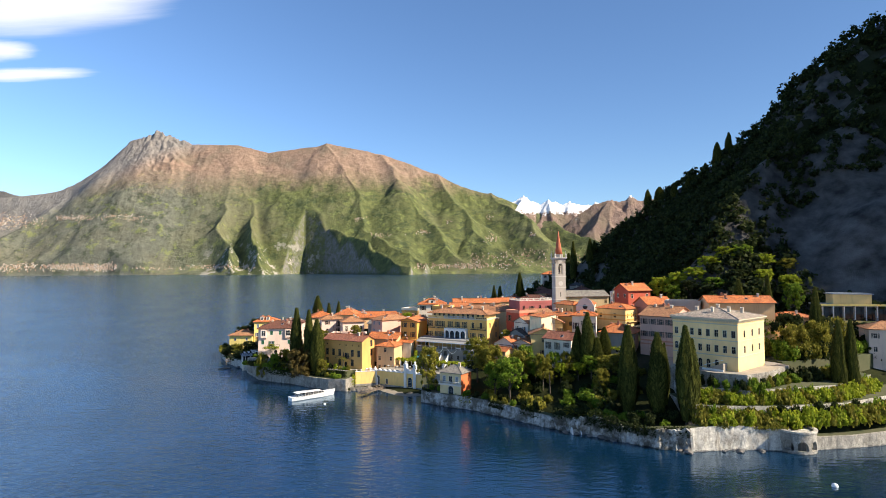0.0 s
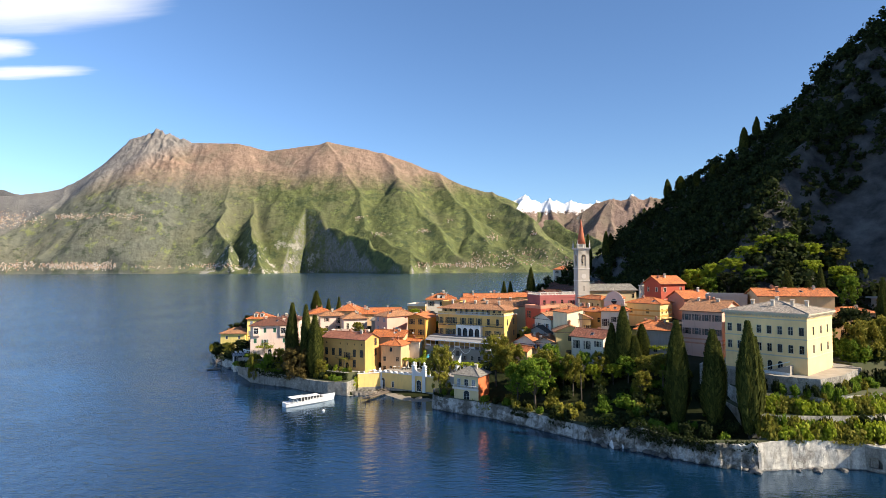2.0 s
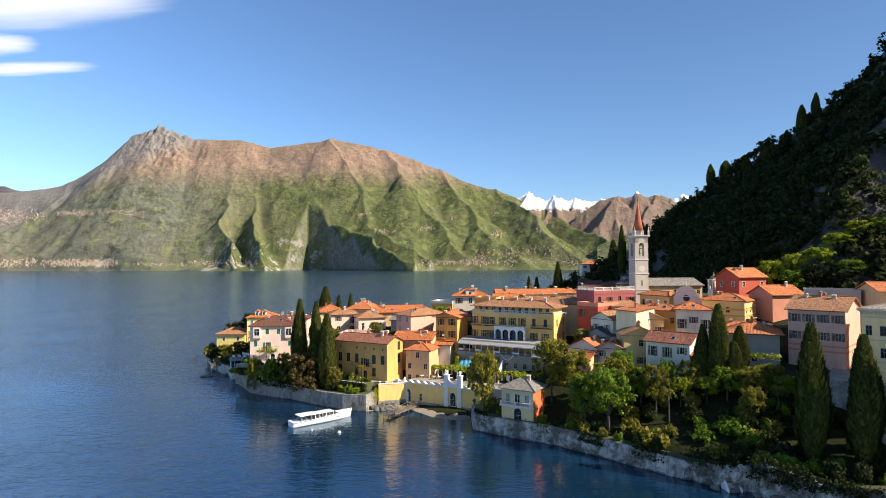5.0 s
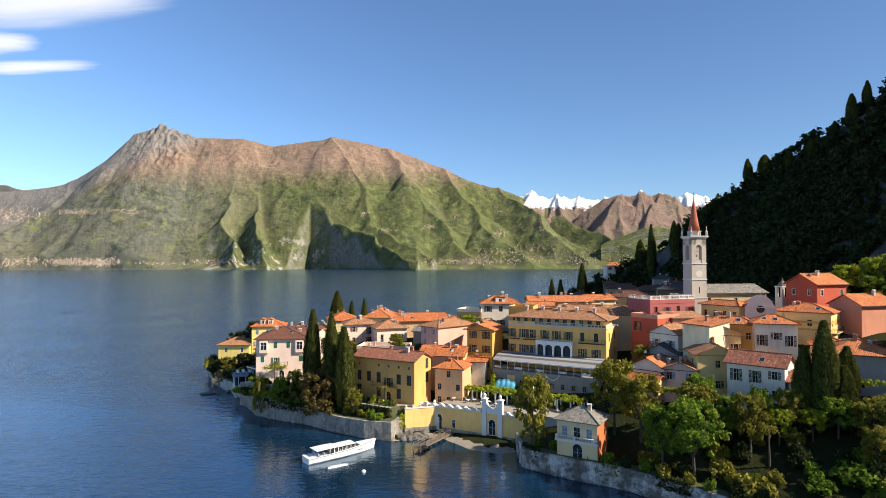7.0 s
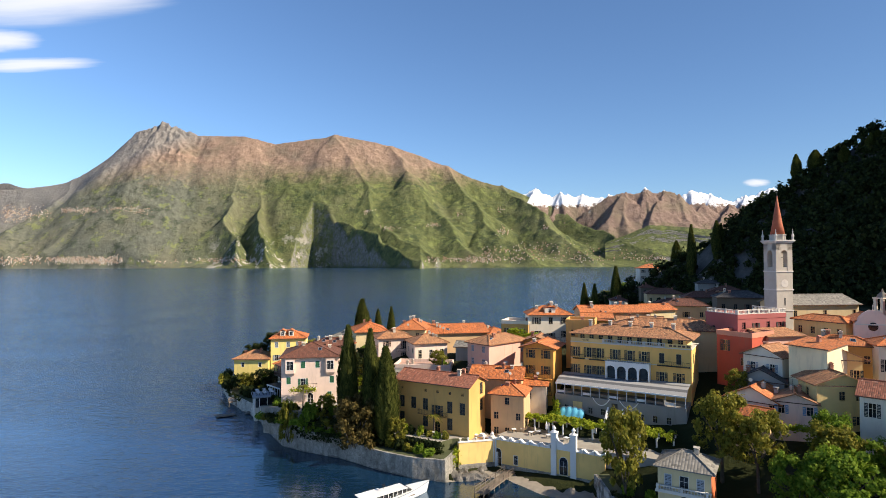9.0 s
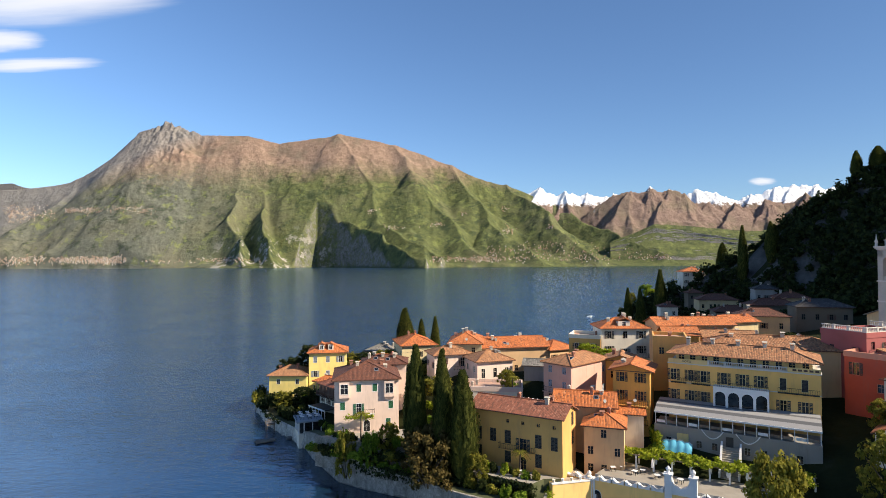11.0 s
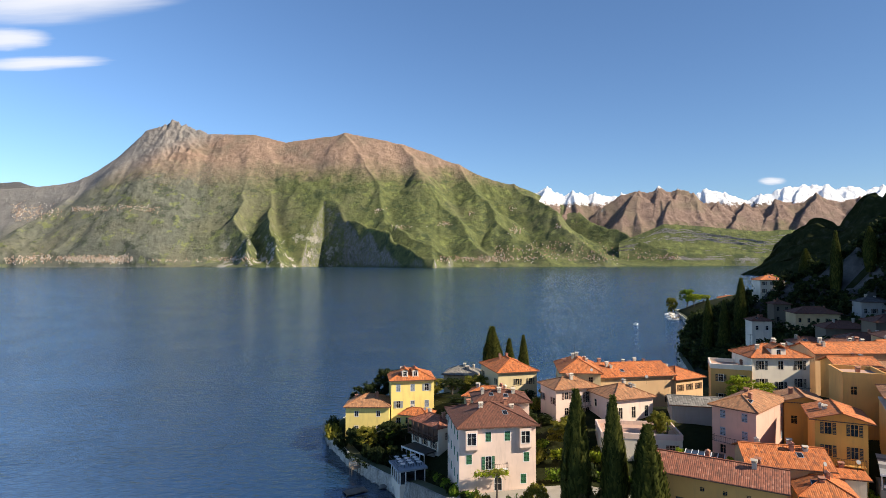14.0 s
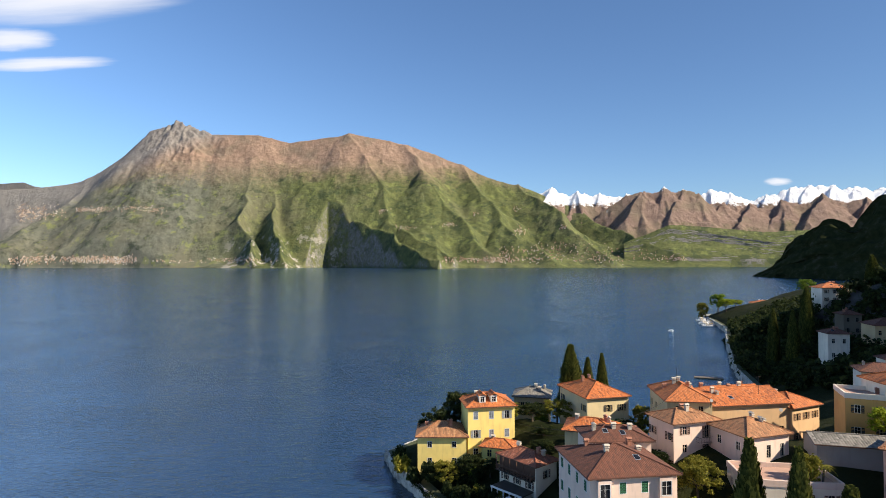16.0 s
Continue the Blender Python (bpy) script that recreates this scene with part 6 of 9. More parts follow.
def church_tower(x, y, z0, rz):
    """Square stone bell tower: shaft, clock, belfry openings, cornice with pinnacles, cone spire."""
    t = thing("church_tower", x, y, z0, rz, "tall grey stone bell tower with clock and brick-red cone spire", "bell tower")
    R = 2.15
    bm = bmesh.new()
    box(bm, -R, -R, -3, R, R, 17.6)
    part("shaft", bm, TOWERSTONE, t)
    bm = bmesh.new()
    for zz in (8.2, 13.2, 17.6):
        box(bm, -R - 0.15, -R - 0.15, zz, R + 0.15, R + 0.15, zz + 0.3)
    part("string_course", bm, TRIM, t)
    # belfry: four piers, arches
    bm = bmesh.new()
    for sx_ in (-1, 1):
        for sy_ in (-1, 1):
            box(bm, min(sx_ * R, sx_ * 0.85), min(sy_ * R, sy_ * 0.85), 17.9, max(sx_ * R, sx_ * 0.85), max(sy_ * R, sy_ * 0.85), 24.6)
    box(bm, -R, -R, 22.9, R, R, 24.6)
    for ang in (0, 90, 180, 270):
        m = Matrix.Rotation(radians(ang), 4, 'Z')
        prev = None
        for q in range(9):
            a = math.pi * q / 8
            px, pz = 0.85 * math.cos(a), 21.9 + 1.0 * math.sin(a)
            if prev:
                bm.faces.new([bm.verts.new(m @ Vector(p)) for p in ((prev[0], -R + 0.02, prev[1]), (prev[0], -R + 0.02, 22.95), (px, -R + 0.02, 22.95), (px, -R + 0.02, pz))])
                bm.faces.new([bm.verts.new(m @ Vector(p)) for p in ((prev[0], -R, prev[1]), (px, -R, pz), (px, -0.85, pz), (prev[0], -0.85, prev[1]))])
            prev = (px, pz)
        box(bm, -0.85, -R + 0.1, 17.9, 0.85, -R + 0.4, 18.8, m)
    part("belfry", bm, TOWERSTONE, t)
    bm = bmesh.new()
    lathe(bm, [(0.75, 19.6), (0.70, 19.75), (0.5, 20.3), (0.42, 20.9), (0.2, 21.1)], 14)
    tube(bm, (-1.3, 0, 21.2), (1.3, 0, 21.2), 0.1, 0.1, 6)
    tube(bm, (0, 0, 21.0), (0, 0, 21.3), 0.1, 0.1, 6)
    part("bell", bm, DARKMETAL, t, "bronze bell in the belfry")
    bm = bmesh.new()
    for k, (rr, zz) in enumerate(((0.15, 24.6), (0.35, 24.85), (0.5, 25.1))):
        box(bm, -R - rr, -R - rr, zz, R + rr, R + rr, zz + 0.26)
    part("cornice", bm, TRIM, t)
    for sx_ in (-1, 1):
        for sy_ in (-1, 1):
            bm = bmesh.new()
            cx, cy = sx_ * (R + 0.1), sy_ * (R + 0.1)
            lathe(bm, [(0.26, 25.36), (0.26, 26.2), (0.34, 26.25), (0.34, 26.4), (0.14, 26.9), (0.05, 28.0)], 8, cx, cy)
            part("pinnacle", bm, TRIM, t)
    bm = bmesh.new()
    lathe(bm, [(1.75, 25.36), (1.75, 26.5), (1.9, 26.55), (1.9, 26.75)], 8)
    part("spire_drum", bm, TOWERSTONE, t)
    bm = bmesh.new()
    lathe(bm, [(1.62, 26.75), (1.12, 29.4), (0.56, 33.0), (0.08, 36.2)], 16)
    part("spire", bm, SPIRE, t, "brick-red conical spire", True)
    bm = bmesh.new()
    tube(bm, (0, 0, 36.0), (0, 0, 37.6), 0.06, 0.04, 6)
    tube(bm, (-0.4, 0, 37.1), (0.4, 0, 37.1), 0.04, 0.04, 6)
    lathe(bm, [(0.02, 36.1), (0.22, 36.3), (0.02, 36.5)], 8)
    part("finial", bm, DARKMETAL, t)
    for ang in (0,):
        m = Matrix.Rotation(radians(ang), 4, 'Z')
        bm = bmesh.new()
        for q in range(20):
            a0, a1 = 6.2832 * q / 20, 6.2832 * (q + 1) / 20
            pts = [(0, -R - 0.05, 14.9)] + [(0.95 * math.cos(a), -R - 0.05, 14.9 + 0.95 * math.sin(a)) for a in (a0, a1)]
            bm.faces.new([bm.verts.new(m @ Vector(p)) for p in pts])
        box(bm, -0.06, -R - 0.09, 14.9, 0.06, -R - 0.06, 15.7, m)
        box(bm, 0, -R - 0.09, 14.84, 0.55, -R - 0.06, 14.96, m)
        part("clock_face", bm, TRIM, t, "round pale clock face")
        bm = bmesh.new()
        box(bm, -0.14, -R - 0.03, 9.6, 0.14, -R + 0.02, 11.4, m)
        part("slit_window", bm, GLASS, t)


SPIRE = grain_mat("spire_brick", (0.34, 0.085, 0.04), (0.46, 0.15, 0.075), 3)
church_tower(69.9, 157.0, 21.6, 8)


def chapel():
    t = thing("chapel", 74.0, 132.0, 22.5, -22, "white baroque chapel front with curved gable and round window", "chapel")
    bm = bmesh.new()
    out = [(-3.2, 0), (3.2, 0), (3.2, 8.6), (2.7, 9.2), (2.3, 10.2), (1.5, 11.0), (0.6, 11.5), (-0.6, 11.5), (-1.5, 11.0), (-2.3, 10.2), (-2.7, 9.2), (-3.2, 8.6)]
    f0 = [bm.verts.new((x, 0, z - 2)) for x, z in out]
    f1 = [bm.verts.new((x, 0.6, z - 2)) for x, z in out]
    bm.faces.new(f0)
    bm.faces.new(f1[::-1])
    for k in range(len(out)):
        bm.faces.new((f0[k], f1[k], f1[(k + 1) % len(out)], f0[(k + 1) % len(out)]))
    part("front", bm, P_ROSE, t)
    bm = bmesh.new()
    box(bm, -2.9, 0.6, -2, 2.9, 8, 7.2)
    part("nave", bm, P_ROSE, t)
    r, _ = build_roof(t, 5.8, 7.6, 7.1, "gable_y", 0.45, T_ORANGE, 0.3)
    r.matrix_basis = Matrix.Translation((-2.9, 0.7, 7.0))
    bm = bmesh.new()
    lathe(bm, [(0.85, 0), (0.85, 0.06)], 18)
    bmesh.ops.transform(bm, matrix=Matrix.Translation((0, -0.02, 6.2)) @ Matrix.Rotation(radians(90), 4, 'X'), verts=bm.verts)
    part("round_window", bm, GLASS, t)
    bm = bmesh.new()
    box(bm, -3.35, -0.12, 6.5, 3.35, 0, 6.75)
    tube(bm, (0, 0.3, 9.5), (0, 0.3, 10.6), 0.06, 0.05, 6)
    part("moulding", bm, TRIM, t)


chapel()


def bell_turret():
    t = thing("bell_turret", 90.6, 151, 27, 10, "small white bell turret with a tiled cap", "turret")
    bm = bmesh.new()
    for sx_ in (-1, 1):
        for sy_ in (-1, 1):
            box(bm, min(sx_ * 1.2, sx_ * 0.6), min(sy_ * 1.2, sy_ * 0.6), 3.2, max(sx_ * 1.2, sx_ * 0.6), max(sy_ * 1.2, sy_ * 0.6), 6.0)
    box(bm, -1.2, -1.2, -4, 1.2, 1.2, 3.2)
    box(bm, -1.35, -1.35, 6.0, 1.35, 1.35, 6.3)
    part("body", bm, P_WHITE, t)
    bm = bmesh.new()
    lathe(bm, [(1.3, 6.3), (0.9, 7.0), (0.3, 7.6), (0.05, 8.4)], 8)
    part("cap", bm, T_GREY, t)


bell_turret()
house("red house with an orange gable roof under the hill", (92.3, 139.6), (101.8, 142.8), 8.5, 22, 34.2, P_RED, T_ORANGE, roof="gable_x", pitch=0.55, front="p.p|p..|...", left="pp|ppp|...", right="pp|..|..", shut=SHUT_GREY, chimneys=2, trim=P_WHITE)
house("orange-red house with a large clay roof", (95.8, 129.6), (106, 132.4), 8, 19, 29.7, P_SALMON, T_ORANGE, roof="gable_x", pitch=0.55, front="....|....", chimneys=1)
house("yellow house with orange painted bands", (79.2, 134.8), (86.9, 126.9), 9, 19, 28.2, P_PALEYEL, T_ORANGE, front="p.p.|....", right="ppp|ddd", chimneys=2, pitch=0.34, bands=((6.6, 0.55, P_ORANGE), (5.0, 0.45, P_ORANGE)), balconies=(("right", 0.1, 0.95, 4.6),))
house("white house with a small hipped orange roof", (66.6, 121), (74.2, 118.6), 6.5, 17, 26.7, P_WHITE, T_ORANGE, front="dsd|p..", right="p|.", chimneys=1)
house("yellow house with timber eaves and balcony", (55.8, 122), (63.2, 120.4), 7, 15.5, 24.4, P_PALEYEL, T_FADED, roof="gable_y", pitch=0.42, front=".d.d|..p.", right="ss|..", chimneys=2, over=0.9, balconies=(("front", 0.1, 1.0, 4.6),))
house("golden house with a red clay roof", (59.6, 128.6), (67.8, 123.4), 5.5, 16.5, 26.1, P_OCHRE, T_ORANGE, front="p..p|....", right="pp|pp", chimneys=3)
house("tall beige house with a blank side wall", (52.8, 125), (55.7, 118.6), 6, 15, 26.2, stucco("bright_cream_plaster", (0.88, 0.74, 0.48)), T_ORANGE, roof="shed", pitch=0.14, front=".", chimneys=1)
house("pale yellow house with dark shutters among trees", (51.6, 115.2), (59.4, 114.2), 6.5, 13, 21.2, P_PALEYEL, T_FADED, roof="gable_y", pitch=0.40, front=".pp|.ss", left="p|p", chimneys=1, over=0.9)
house("white house with a red tiled roof and skylight", (54.9, 109.9), (62.0, 103.1), 7, 13.5, 20.5, P_WHITE, T_REDBROWN, roof="gable_x", pitch=0.5, front="dds|.pp", right="s|s", chimneys=1)
house("small white lean-to with red tiles", (62.6, 103.0), (66.4, 100.6), 4, 13, 17.8, P_WHITE, T_REDBROWN, roof="shed", pitch=0.3, front="pp", chimneys=0)
house("white gabled house with blue-grey shutters", (48.3, 132.6), (52.3, 126.2), 6, 15, 23.6, P_WHITE, T_FADED, roof="gable_y", pitch=0.45, front="ss|..", chimneys=1, shut=SHUT_GREY)
house("grey house with a dark slate roof", (45, 128.6), (51.2, 123.8), 6, 13, 19.4, P_GREY, T_DARK, roof="gable_y", pitch=0.5, front=".pp|...", chimneys=2)
house("white cottage with an orange roof below the lane", (40.3, 124.2), (46.6, 117.7), 8, 11.5, 17.0, P_WHITE, T_ORANGE, roof="gable_y", pitch=0.5, front="...p|....", chimneys=2)
house("low outbuilding with an orange roof", (38.8, 119), (43.0, 114.8), 4, 10.5, 15.4, P_TAN, T_ORANGE, roof="gable_x", pitch=0.5, chimneys=0)
house("rose cottage with blue shutters", (45.8, 117.8), (51.2, 114.6), 6, 11.5, 17.8, P_ROSE, T_FADED, roof="gable_y", pitch=0.4, front="s.s|...", shut=SHUT_BLUE, chimneys=2)
house("small tiled house behind the firs", (76.4, 117.2), (82, 114.2), 6, 17.5, 22.6, P_TAN, T_ORANGE, front="p.|..", chimneys=1)
house("pale house with a wide hipped red-orange roof", (72.2, 106.2), (80.8, 101.6), 10, 15.5, 22.8, P_GREY, T_ORANGE, front="p..|.p.", right="p.|..", chimneys=2, over=0.8)
house("long house with dark shutters next to the villa", (83.6, 103.2), (90.8, 95.6), 14, 17, 28.1, P_PINK, T_FADED, roof="gable_x", pitch=0.36, front="ssss|ssss|....", shut=SHUT_DARK, chimneys=4, bands=((3.4, 0.4, P_SALMON), (2.3, 0.4, P_SALMON)), win=(1.0, 1.6))
house("long house with an orange roof on the slope", (107, 107.2), (126, 103.6), 10, 22, 31.6, P_TAN, T_ORANGE, roof="gable_x", pitch=0.36, front="........|........", chimneys=4)
house("small tan house with an orange roof in the garden", (130.5, 110), (141.7, 108.4), 8, 19, 26.6, P_TAN, T_ORANGE, front="pdp|p.p", chimneys=1, pitch=0.3)
house("pale grey flat-roofed depot with tall mesh screens", (97.5, 118.5), (107, 113), 8, 22, 31.0, P_GREY, PAVING, roof="flat", front="......", chimneys=0)


def modern_house():
    """Flat-roofed concrete building: open glazed storeys between slabs with yellow edges, slim columns, a set-back roof block."""
    t = thing("modern_house", 148, 114.4, 19, math.degrees(math.atan2(-10, 36)), "flat-roofed modern building with yellow slab edges and glass fronts", "building")
    W, D = 38.0, 9.0
    for z in (5.6, 11.0):
        bm = bmesh.new()
        box(bm, -1.0, -1.2, z, W, D, z + 0.45)
        part("slab", bm, P_GREY, t, "pale concrete slab")
        bm = bmesh.new()
        box(bm, -1.05, -1.27, z - 0.05, W, -1.2, z + 0.6)
        part("slab_edge", bm, P_LEMON, t, "yellow painted slab edge")
    for z0, z1 in ((-4.0, 5.6), (6.05, 11.0)):
        bm = bmesh.new()
        box(bm, 0.4, 1.2, z0, W, D - 0.2, z1)
        part("core_wall", bm, P_GREY, t)
        for k in range(12):
            bm = bmesh.new()
            box(bm, 0.7 + k * 3.1, 1.1, max(z0, 0.6), 3.3 + k * 3.1, 1.19, z1 - 0.5)
            part("pane", bm, GLASS, t)
        for k in range(13):
            bm = bmesh.new()
            tube(bm, (0.1 + k * 3.1, -0.7, z0), (0.1 + k * 3.1, -0.7, z1), 0.16, 0.16, 8)
            part("column", bm, WHITE_PAINT, t)
    bm = bmesh.new()
    railing(bm, [(-0.9, -1.1, 6.05), (W, -1.1, 6.05)], 1.0, 0.6)
    part("railing", bm, DARKMETAL, t)
    bm = bmesh.new()
    box(bm, 4.0, 1.5, 11.45, 15.0, D - 1, 14.6)
    part("roof_block", bm, P_PALEYEL, t, "pale yellow set-back roof block")
    bm = bmesh.new()
    box(bm, 3.6, 1.0, 14.6, 15.4, D - 0.5, 14.8)
    for k in range(10):
        box(bm, 4.0 + k * 1.12, 1.2, 14.8, 4.9 + k * 1.12, D - 0.8, 14.95)
    part("roof_panels", bm, SHUT_GREY, t, "grey roof panels")


modern_house()
house("pale house with shuttered windows near the shore road", (151, 98), (172, 90), 9, 12, 24, P_ROSE, T_FADED, front="s.s.s.s|p.p.p.p|.......", chimneys=2)


# ---------------------------------------------------------------- the villa
def villa():
    ax, ay, bx, by = 86.2, 85.0, 97.2, 71.5
    W, D = math.hypot(bx - ax, by - ay), 16.4
    z0, H = 16.2, 12.6
    t = thing("villa", ax, ay, z0, math.degrees(math.atan2(by - ay, bx - ax)), "grand square pale-yellow villa with a low grey hipped roof", "villa")
    bm = bmesh.new()
    wins = []
    for side, n in (("front", 8), ("right", 3), ("left", 4), ("back", 0)):
        org, ang, width = SIDES[side](W, D)
        m = Matrix.Translation(org) @ Matrix.Rotation(radians(ang), 4, 'Z')
        holes = []
        for k in range(n):
            x = width * (k + 0.5) / n if side != "right" else width * (0.24, 0.53, 0.80)[k]
            for z, h, kind in ((8.5, 1.75, "p"), (4.5, 1.75, "p"), (0.3, 1.7, "a")):
                if kind == "a" and (side != "front" or k not in (3, 4, 5)):
                    continue
                w = 0.95 if kind == "p" else 1.0
                holes.append((x - w / 2, z, x + w / 2, z + h))
                wins.append((m @ Matrix.Translation((x, 0, z)), w, h, "c" if kind == "p" and (k * 7 + int(z)) % 3 == 0 else kind))
        facade(bm, m, width, -5, H, holes)
    part("wall", bm, P_VILLA, t)
    for m, w, h, ch in wins:
        add_window(t, m, w, h, ch, SHUT_DARK, P_VTRIM)
    for zz, hh, pr in ((3.55, 0.28, 0.07), (7.55, 0.22, 0.06), (H - 0.9, 0.25, 0.08)):
        bm = bmesh.new()
        box(bm, -pr, -pr, zz, W + pr, D + pr, zz + hh)
        part("string_course", bm, P_VTRIM, t)
    bm = bmesh.new()
    for k, pr in enumerate((0.2, 0.45, 0.65)):
        box(bm, -pr, -pr, H + k * 0.22, W + pr, D + pr, H + k * 0.22 + 0.24)
    for side in ("front", "right"):
        org, ang, width = SIDES[side](W, D)
        m = Matrix.Translation(org) @ Matrix.Rotation(radians(ang), 4, 'Z')
        for k in range(int(width / 0.7)):
            box(bm, k * 0.7 + 0.1, -0.42, H - 0.22, k * 0.7 + 0.35, 0, H + 0.02, m)
    part("cornice", bm, P_VTRIM, t, "heavy bracketed eaves cornice")
    r, h = build_roof(t, W, D, H + 0.6, "hip", 0.24, T_VILLA, 0.5)
    for x, y in ((4, 6), (8, 10), (12.5, 6.5), (9, 4.5), (14, 11)):
        sub("chimney", chimney_mesh(0.9, CHIM_PALE), t, pose(x, y, H + 0.6 + 0.24 * min(x, y, W - x, D - y) + 0.2))
    # stone stair to the terrace
    bm = bmesh.new()
    for k in range(12):
        box(bm, W - 8.0 + k * 0.45, -2.6, -0.3, W - 8.0 + k * 0.45 + 0.45, -0.6, 0.15 + k * 0.17)
    part("garden_stair", bm, PAVING, t)
    bm = bmesh.new()
    box(bm, W - 8.0, -2.75, 0.0, W - 2.6, -2.6, 0.5)
    tube(bm, (W - 8.0, -2.68, 1.0), (W - 2.6, -2.68, 3.0), 0.08, 0.08, 6)
    part("stair_wall", bm, WHITE_PAINT, t)


P_VILLA = stucco("villa_yellow_plaster", (0.92, 0.64, 0.30), amount=0.15)
P_VTRIM = stucco("villa_stone_trim", (0.58, 0.50, 0.36), amount=0.15)
T_VILLA = tiles("villa_roof_tiles", (0.30, 0.25, 0.20), (0.15, 0.13, 0.11), (0.42, 0.36, 0.30))
villa()

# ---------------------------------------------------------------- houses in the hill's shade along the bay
# part of the shade is put into the drab and grey walls and dark roofs
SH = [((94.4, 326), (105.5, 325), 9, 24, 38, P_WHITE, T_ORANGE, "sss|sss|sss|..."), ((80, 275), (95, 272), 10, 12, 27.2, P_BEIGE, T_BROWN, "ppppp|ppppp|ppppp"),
      ((64, 276), (71, 275), 7, 9, 24.2, P_TAN_SHADED, T_BROWN, "..|.p|.."), ((86, 300), (92.5, 299), 7, 16, 28.7, P_TAN_SHADED, T_BROWN, "p.|.p|.."), ((141, 330), (150, 328), 8, 24, 35, P_TAN_SHADED, T_DARK, "pp|pp"),
      ((113, 300), (122, 297), 8, 18, 30, P_TAN_SHADED, T_BROWN, "ppp|p.p"), ((75, 250), (88, 247), 9, 12, 24.5, P_TAN_SHADED, T_BROWN, "p.p|..."), ((60, 242), (70, 240), 8, 10, 20.5, P_TAN_SHADED, T_BROWN, "p.p|..."),
      ((80, 234), (95, 231), 9, 16, 28.2, P_TAN_SHADED, T_BROWN, "p.pp|...."), ((96, 246), (106, 243), 8, 18, 30, P_TAN_SHADED, T_BROWN, "pp|.."), ((62, 222), (75, 218), 8, 13, 24.5, P_TAN_SHADED, T_BROWN, "ppp|..."),
      ((50, 232), (59, 230), 8, 9, 19, P_TAN_SHADED, T_BROWN, "pp|.."), ((40, 226), (50, 222), 8, 10, 20.5, P_GREY, T_BROWN, "p.|.."), ((78, 205), (92, 201), 9, 19, 30, P_TAN_SHADED, T_DARK, "pp.p|...."),
      ((60, 204), (73, 200), 9, 17, 27.5, P_TAN_SHADED, T_BROWN, "p.p|..."), ((100, 268), (108, 266), 8, 20, 32, P_GREY, T_DARK, "ppp|..."), ((108, 285), (118, 282), 8, 24, 34, P_TAN_SHADED, T_DARK, "pp|pp"),
      ((120, 318), (128, 316), 8, 26, 36, P_TAN_SHADED, T_BROWN, "pp|pp"), ((44, 205), (55, 202), 8, 15, 25, P_TAN_SHADED, T_BROWN, "pp|..")]
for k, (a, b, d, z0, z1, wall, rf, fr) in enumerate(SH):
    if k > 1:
        wall, fr = (P_GREY, P_TAN_SHADED, P_WHITE, P_TAN_SHADED, P_TAN)[k % 5], fr.replace(".", "p").replace("ppp|", "psp|")
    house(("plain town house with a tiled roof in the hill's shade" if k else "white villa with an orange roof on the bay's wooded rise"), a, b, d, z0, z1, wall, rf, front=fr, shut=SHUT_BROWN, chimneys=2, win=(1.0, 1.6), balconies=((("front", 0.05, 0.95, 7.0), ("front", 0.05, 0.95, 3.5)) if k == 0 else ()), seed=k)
house("cream lakeside villa with an orange roof at the boat landing", (178, 541), (200, 537), 14, 3, 14.6, P_PALEYEL, T_ORANGE, front="ssssssss|ssssssss|pppppppp", chimneys=4, pitch=0.3)
house("rose lakeside villa with an orange roof near the landing", (202, 537), (216, 535), 12, 3, 15.6, P_ROSE, T_ORANGE, front="sssss|sssss|.....", chimneys=3, pitch=0.4)

# ---------------------------------------------------------------- shore walls, rocks and beach


def shore_wall(name, label, pts, mat, rough=0.12, cap=2.6, batter=0.35, cap_mat=None, step=0.5, copes=True):
    """A wall along the water with uneven stones; pts: x, y and height of its top. Land lies to the left of its run."""
    path = []
    for (x0, y0, h0), (x1, y1, h1) in zip(pts, pts[1:]):
        L = math.hypot(x1 - x0, y1 - y0)
        n = max(1, int(L / step))
        for k in range(n):
            t = k / n
            path.append((x0 + (x1 - x0) * t, y0 + (y1 - y0) * t, h0 + (h1 - h0) * t))
    path.append(pts[-1])
    cols = len(path)
    verts, faces = [], []
    rows = 12
    for i, (x, y, h) in enumerate(path):
        xa, ya, _ = path[max(0, i - 1)]
        xb, yb, _ = path[min(cols - 1, i + 1)]
        L = math.hypot(xb - xa, yb - ya) + 1e-6
        nx, ny = (yb - ya) / L, -(xb - xa) / L          # towards the water
        for j in range(rows):
            t = j / (rows - 1)
            z = -1.5 + (h + 1.5) * t
            o = batter * (1 - t) + rough * (1.3 * fbm(x * 0.7, y * 0.7, z * 0.35, 5) + 1.6 * fbm(x * 0.21, y * 0.21, z * 0.15, 3))
            verts.append((x + nx * o, y + ny * o, z + (rough * fbm(x, y, 9.0, 2) if j == rows - 1 else 0)))
        verts.append((x - nx * 0.5, y - ny * 0.5, h + 0.02))
        verts.append((x - nx * cap, y - ny * cap, h + 0.05))
        verts.append((x - nx * cap, y - ny * cap, h - 2.5))
    m = rows + 3
    kinds = []
    for i in range(cols - 1):
        for j in range(m - 1):
            a = i * m + j
            faces.append((a, a + m, a + m + 1, a + 1))
            kinds.append(1 if j == rows and cap_mat else 0)
    me = mesh_from(name, verts, faces, [mat, cap_mat or mat])
    me.polygons.foreach_set("material_index", kinds)
    return tagged(new(name, me), label, "wall", kind="structure")


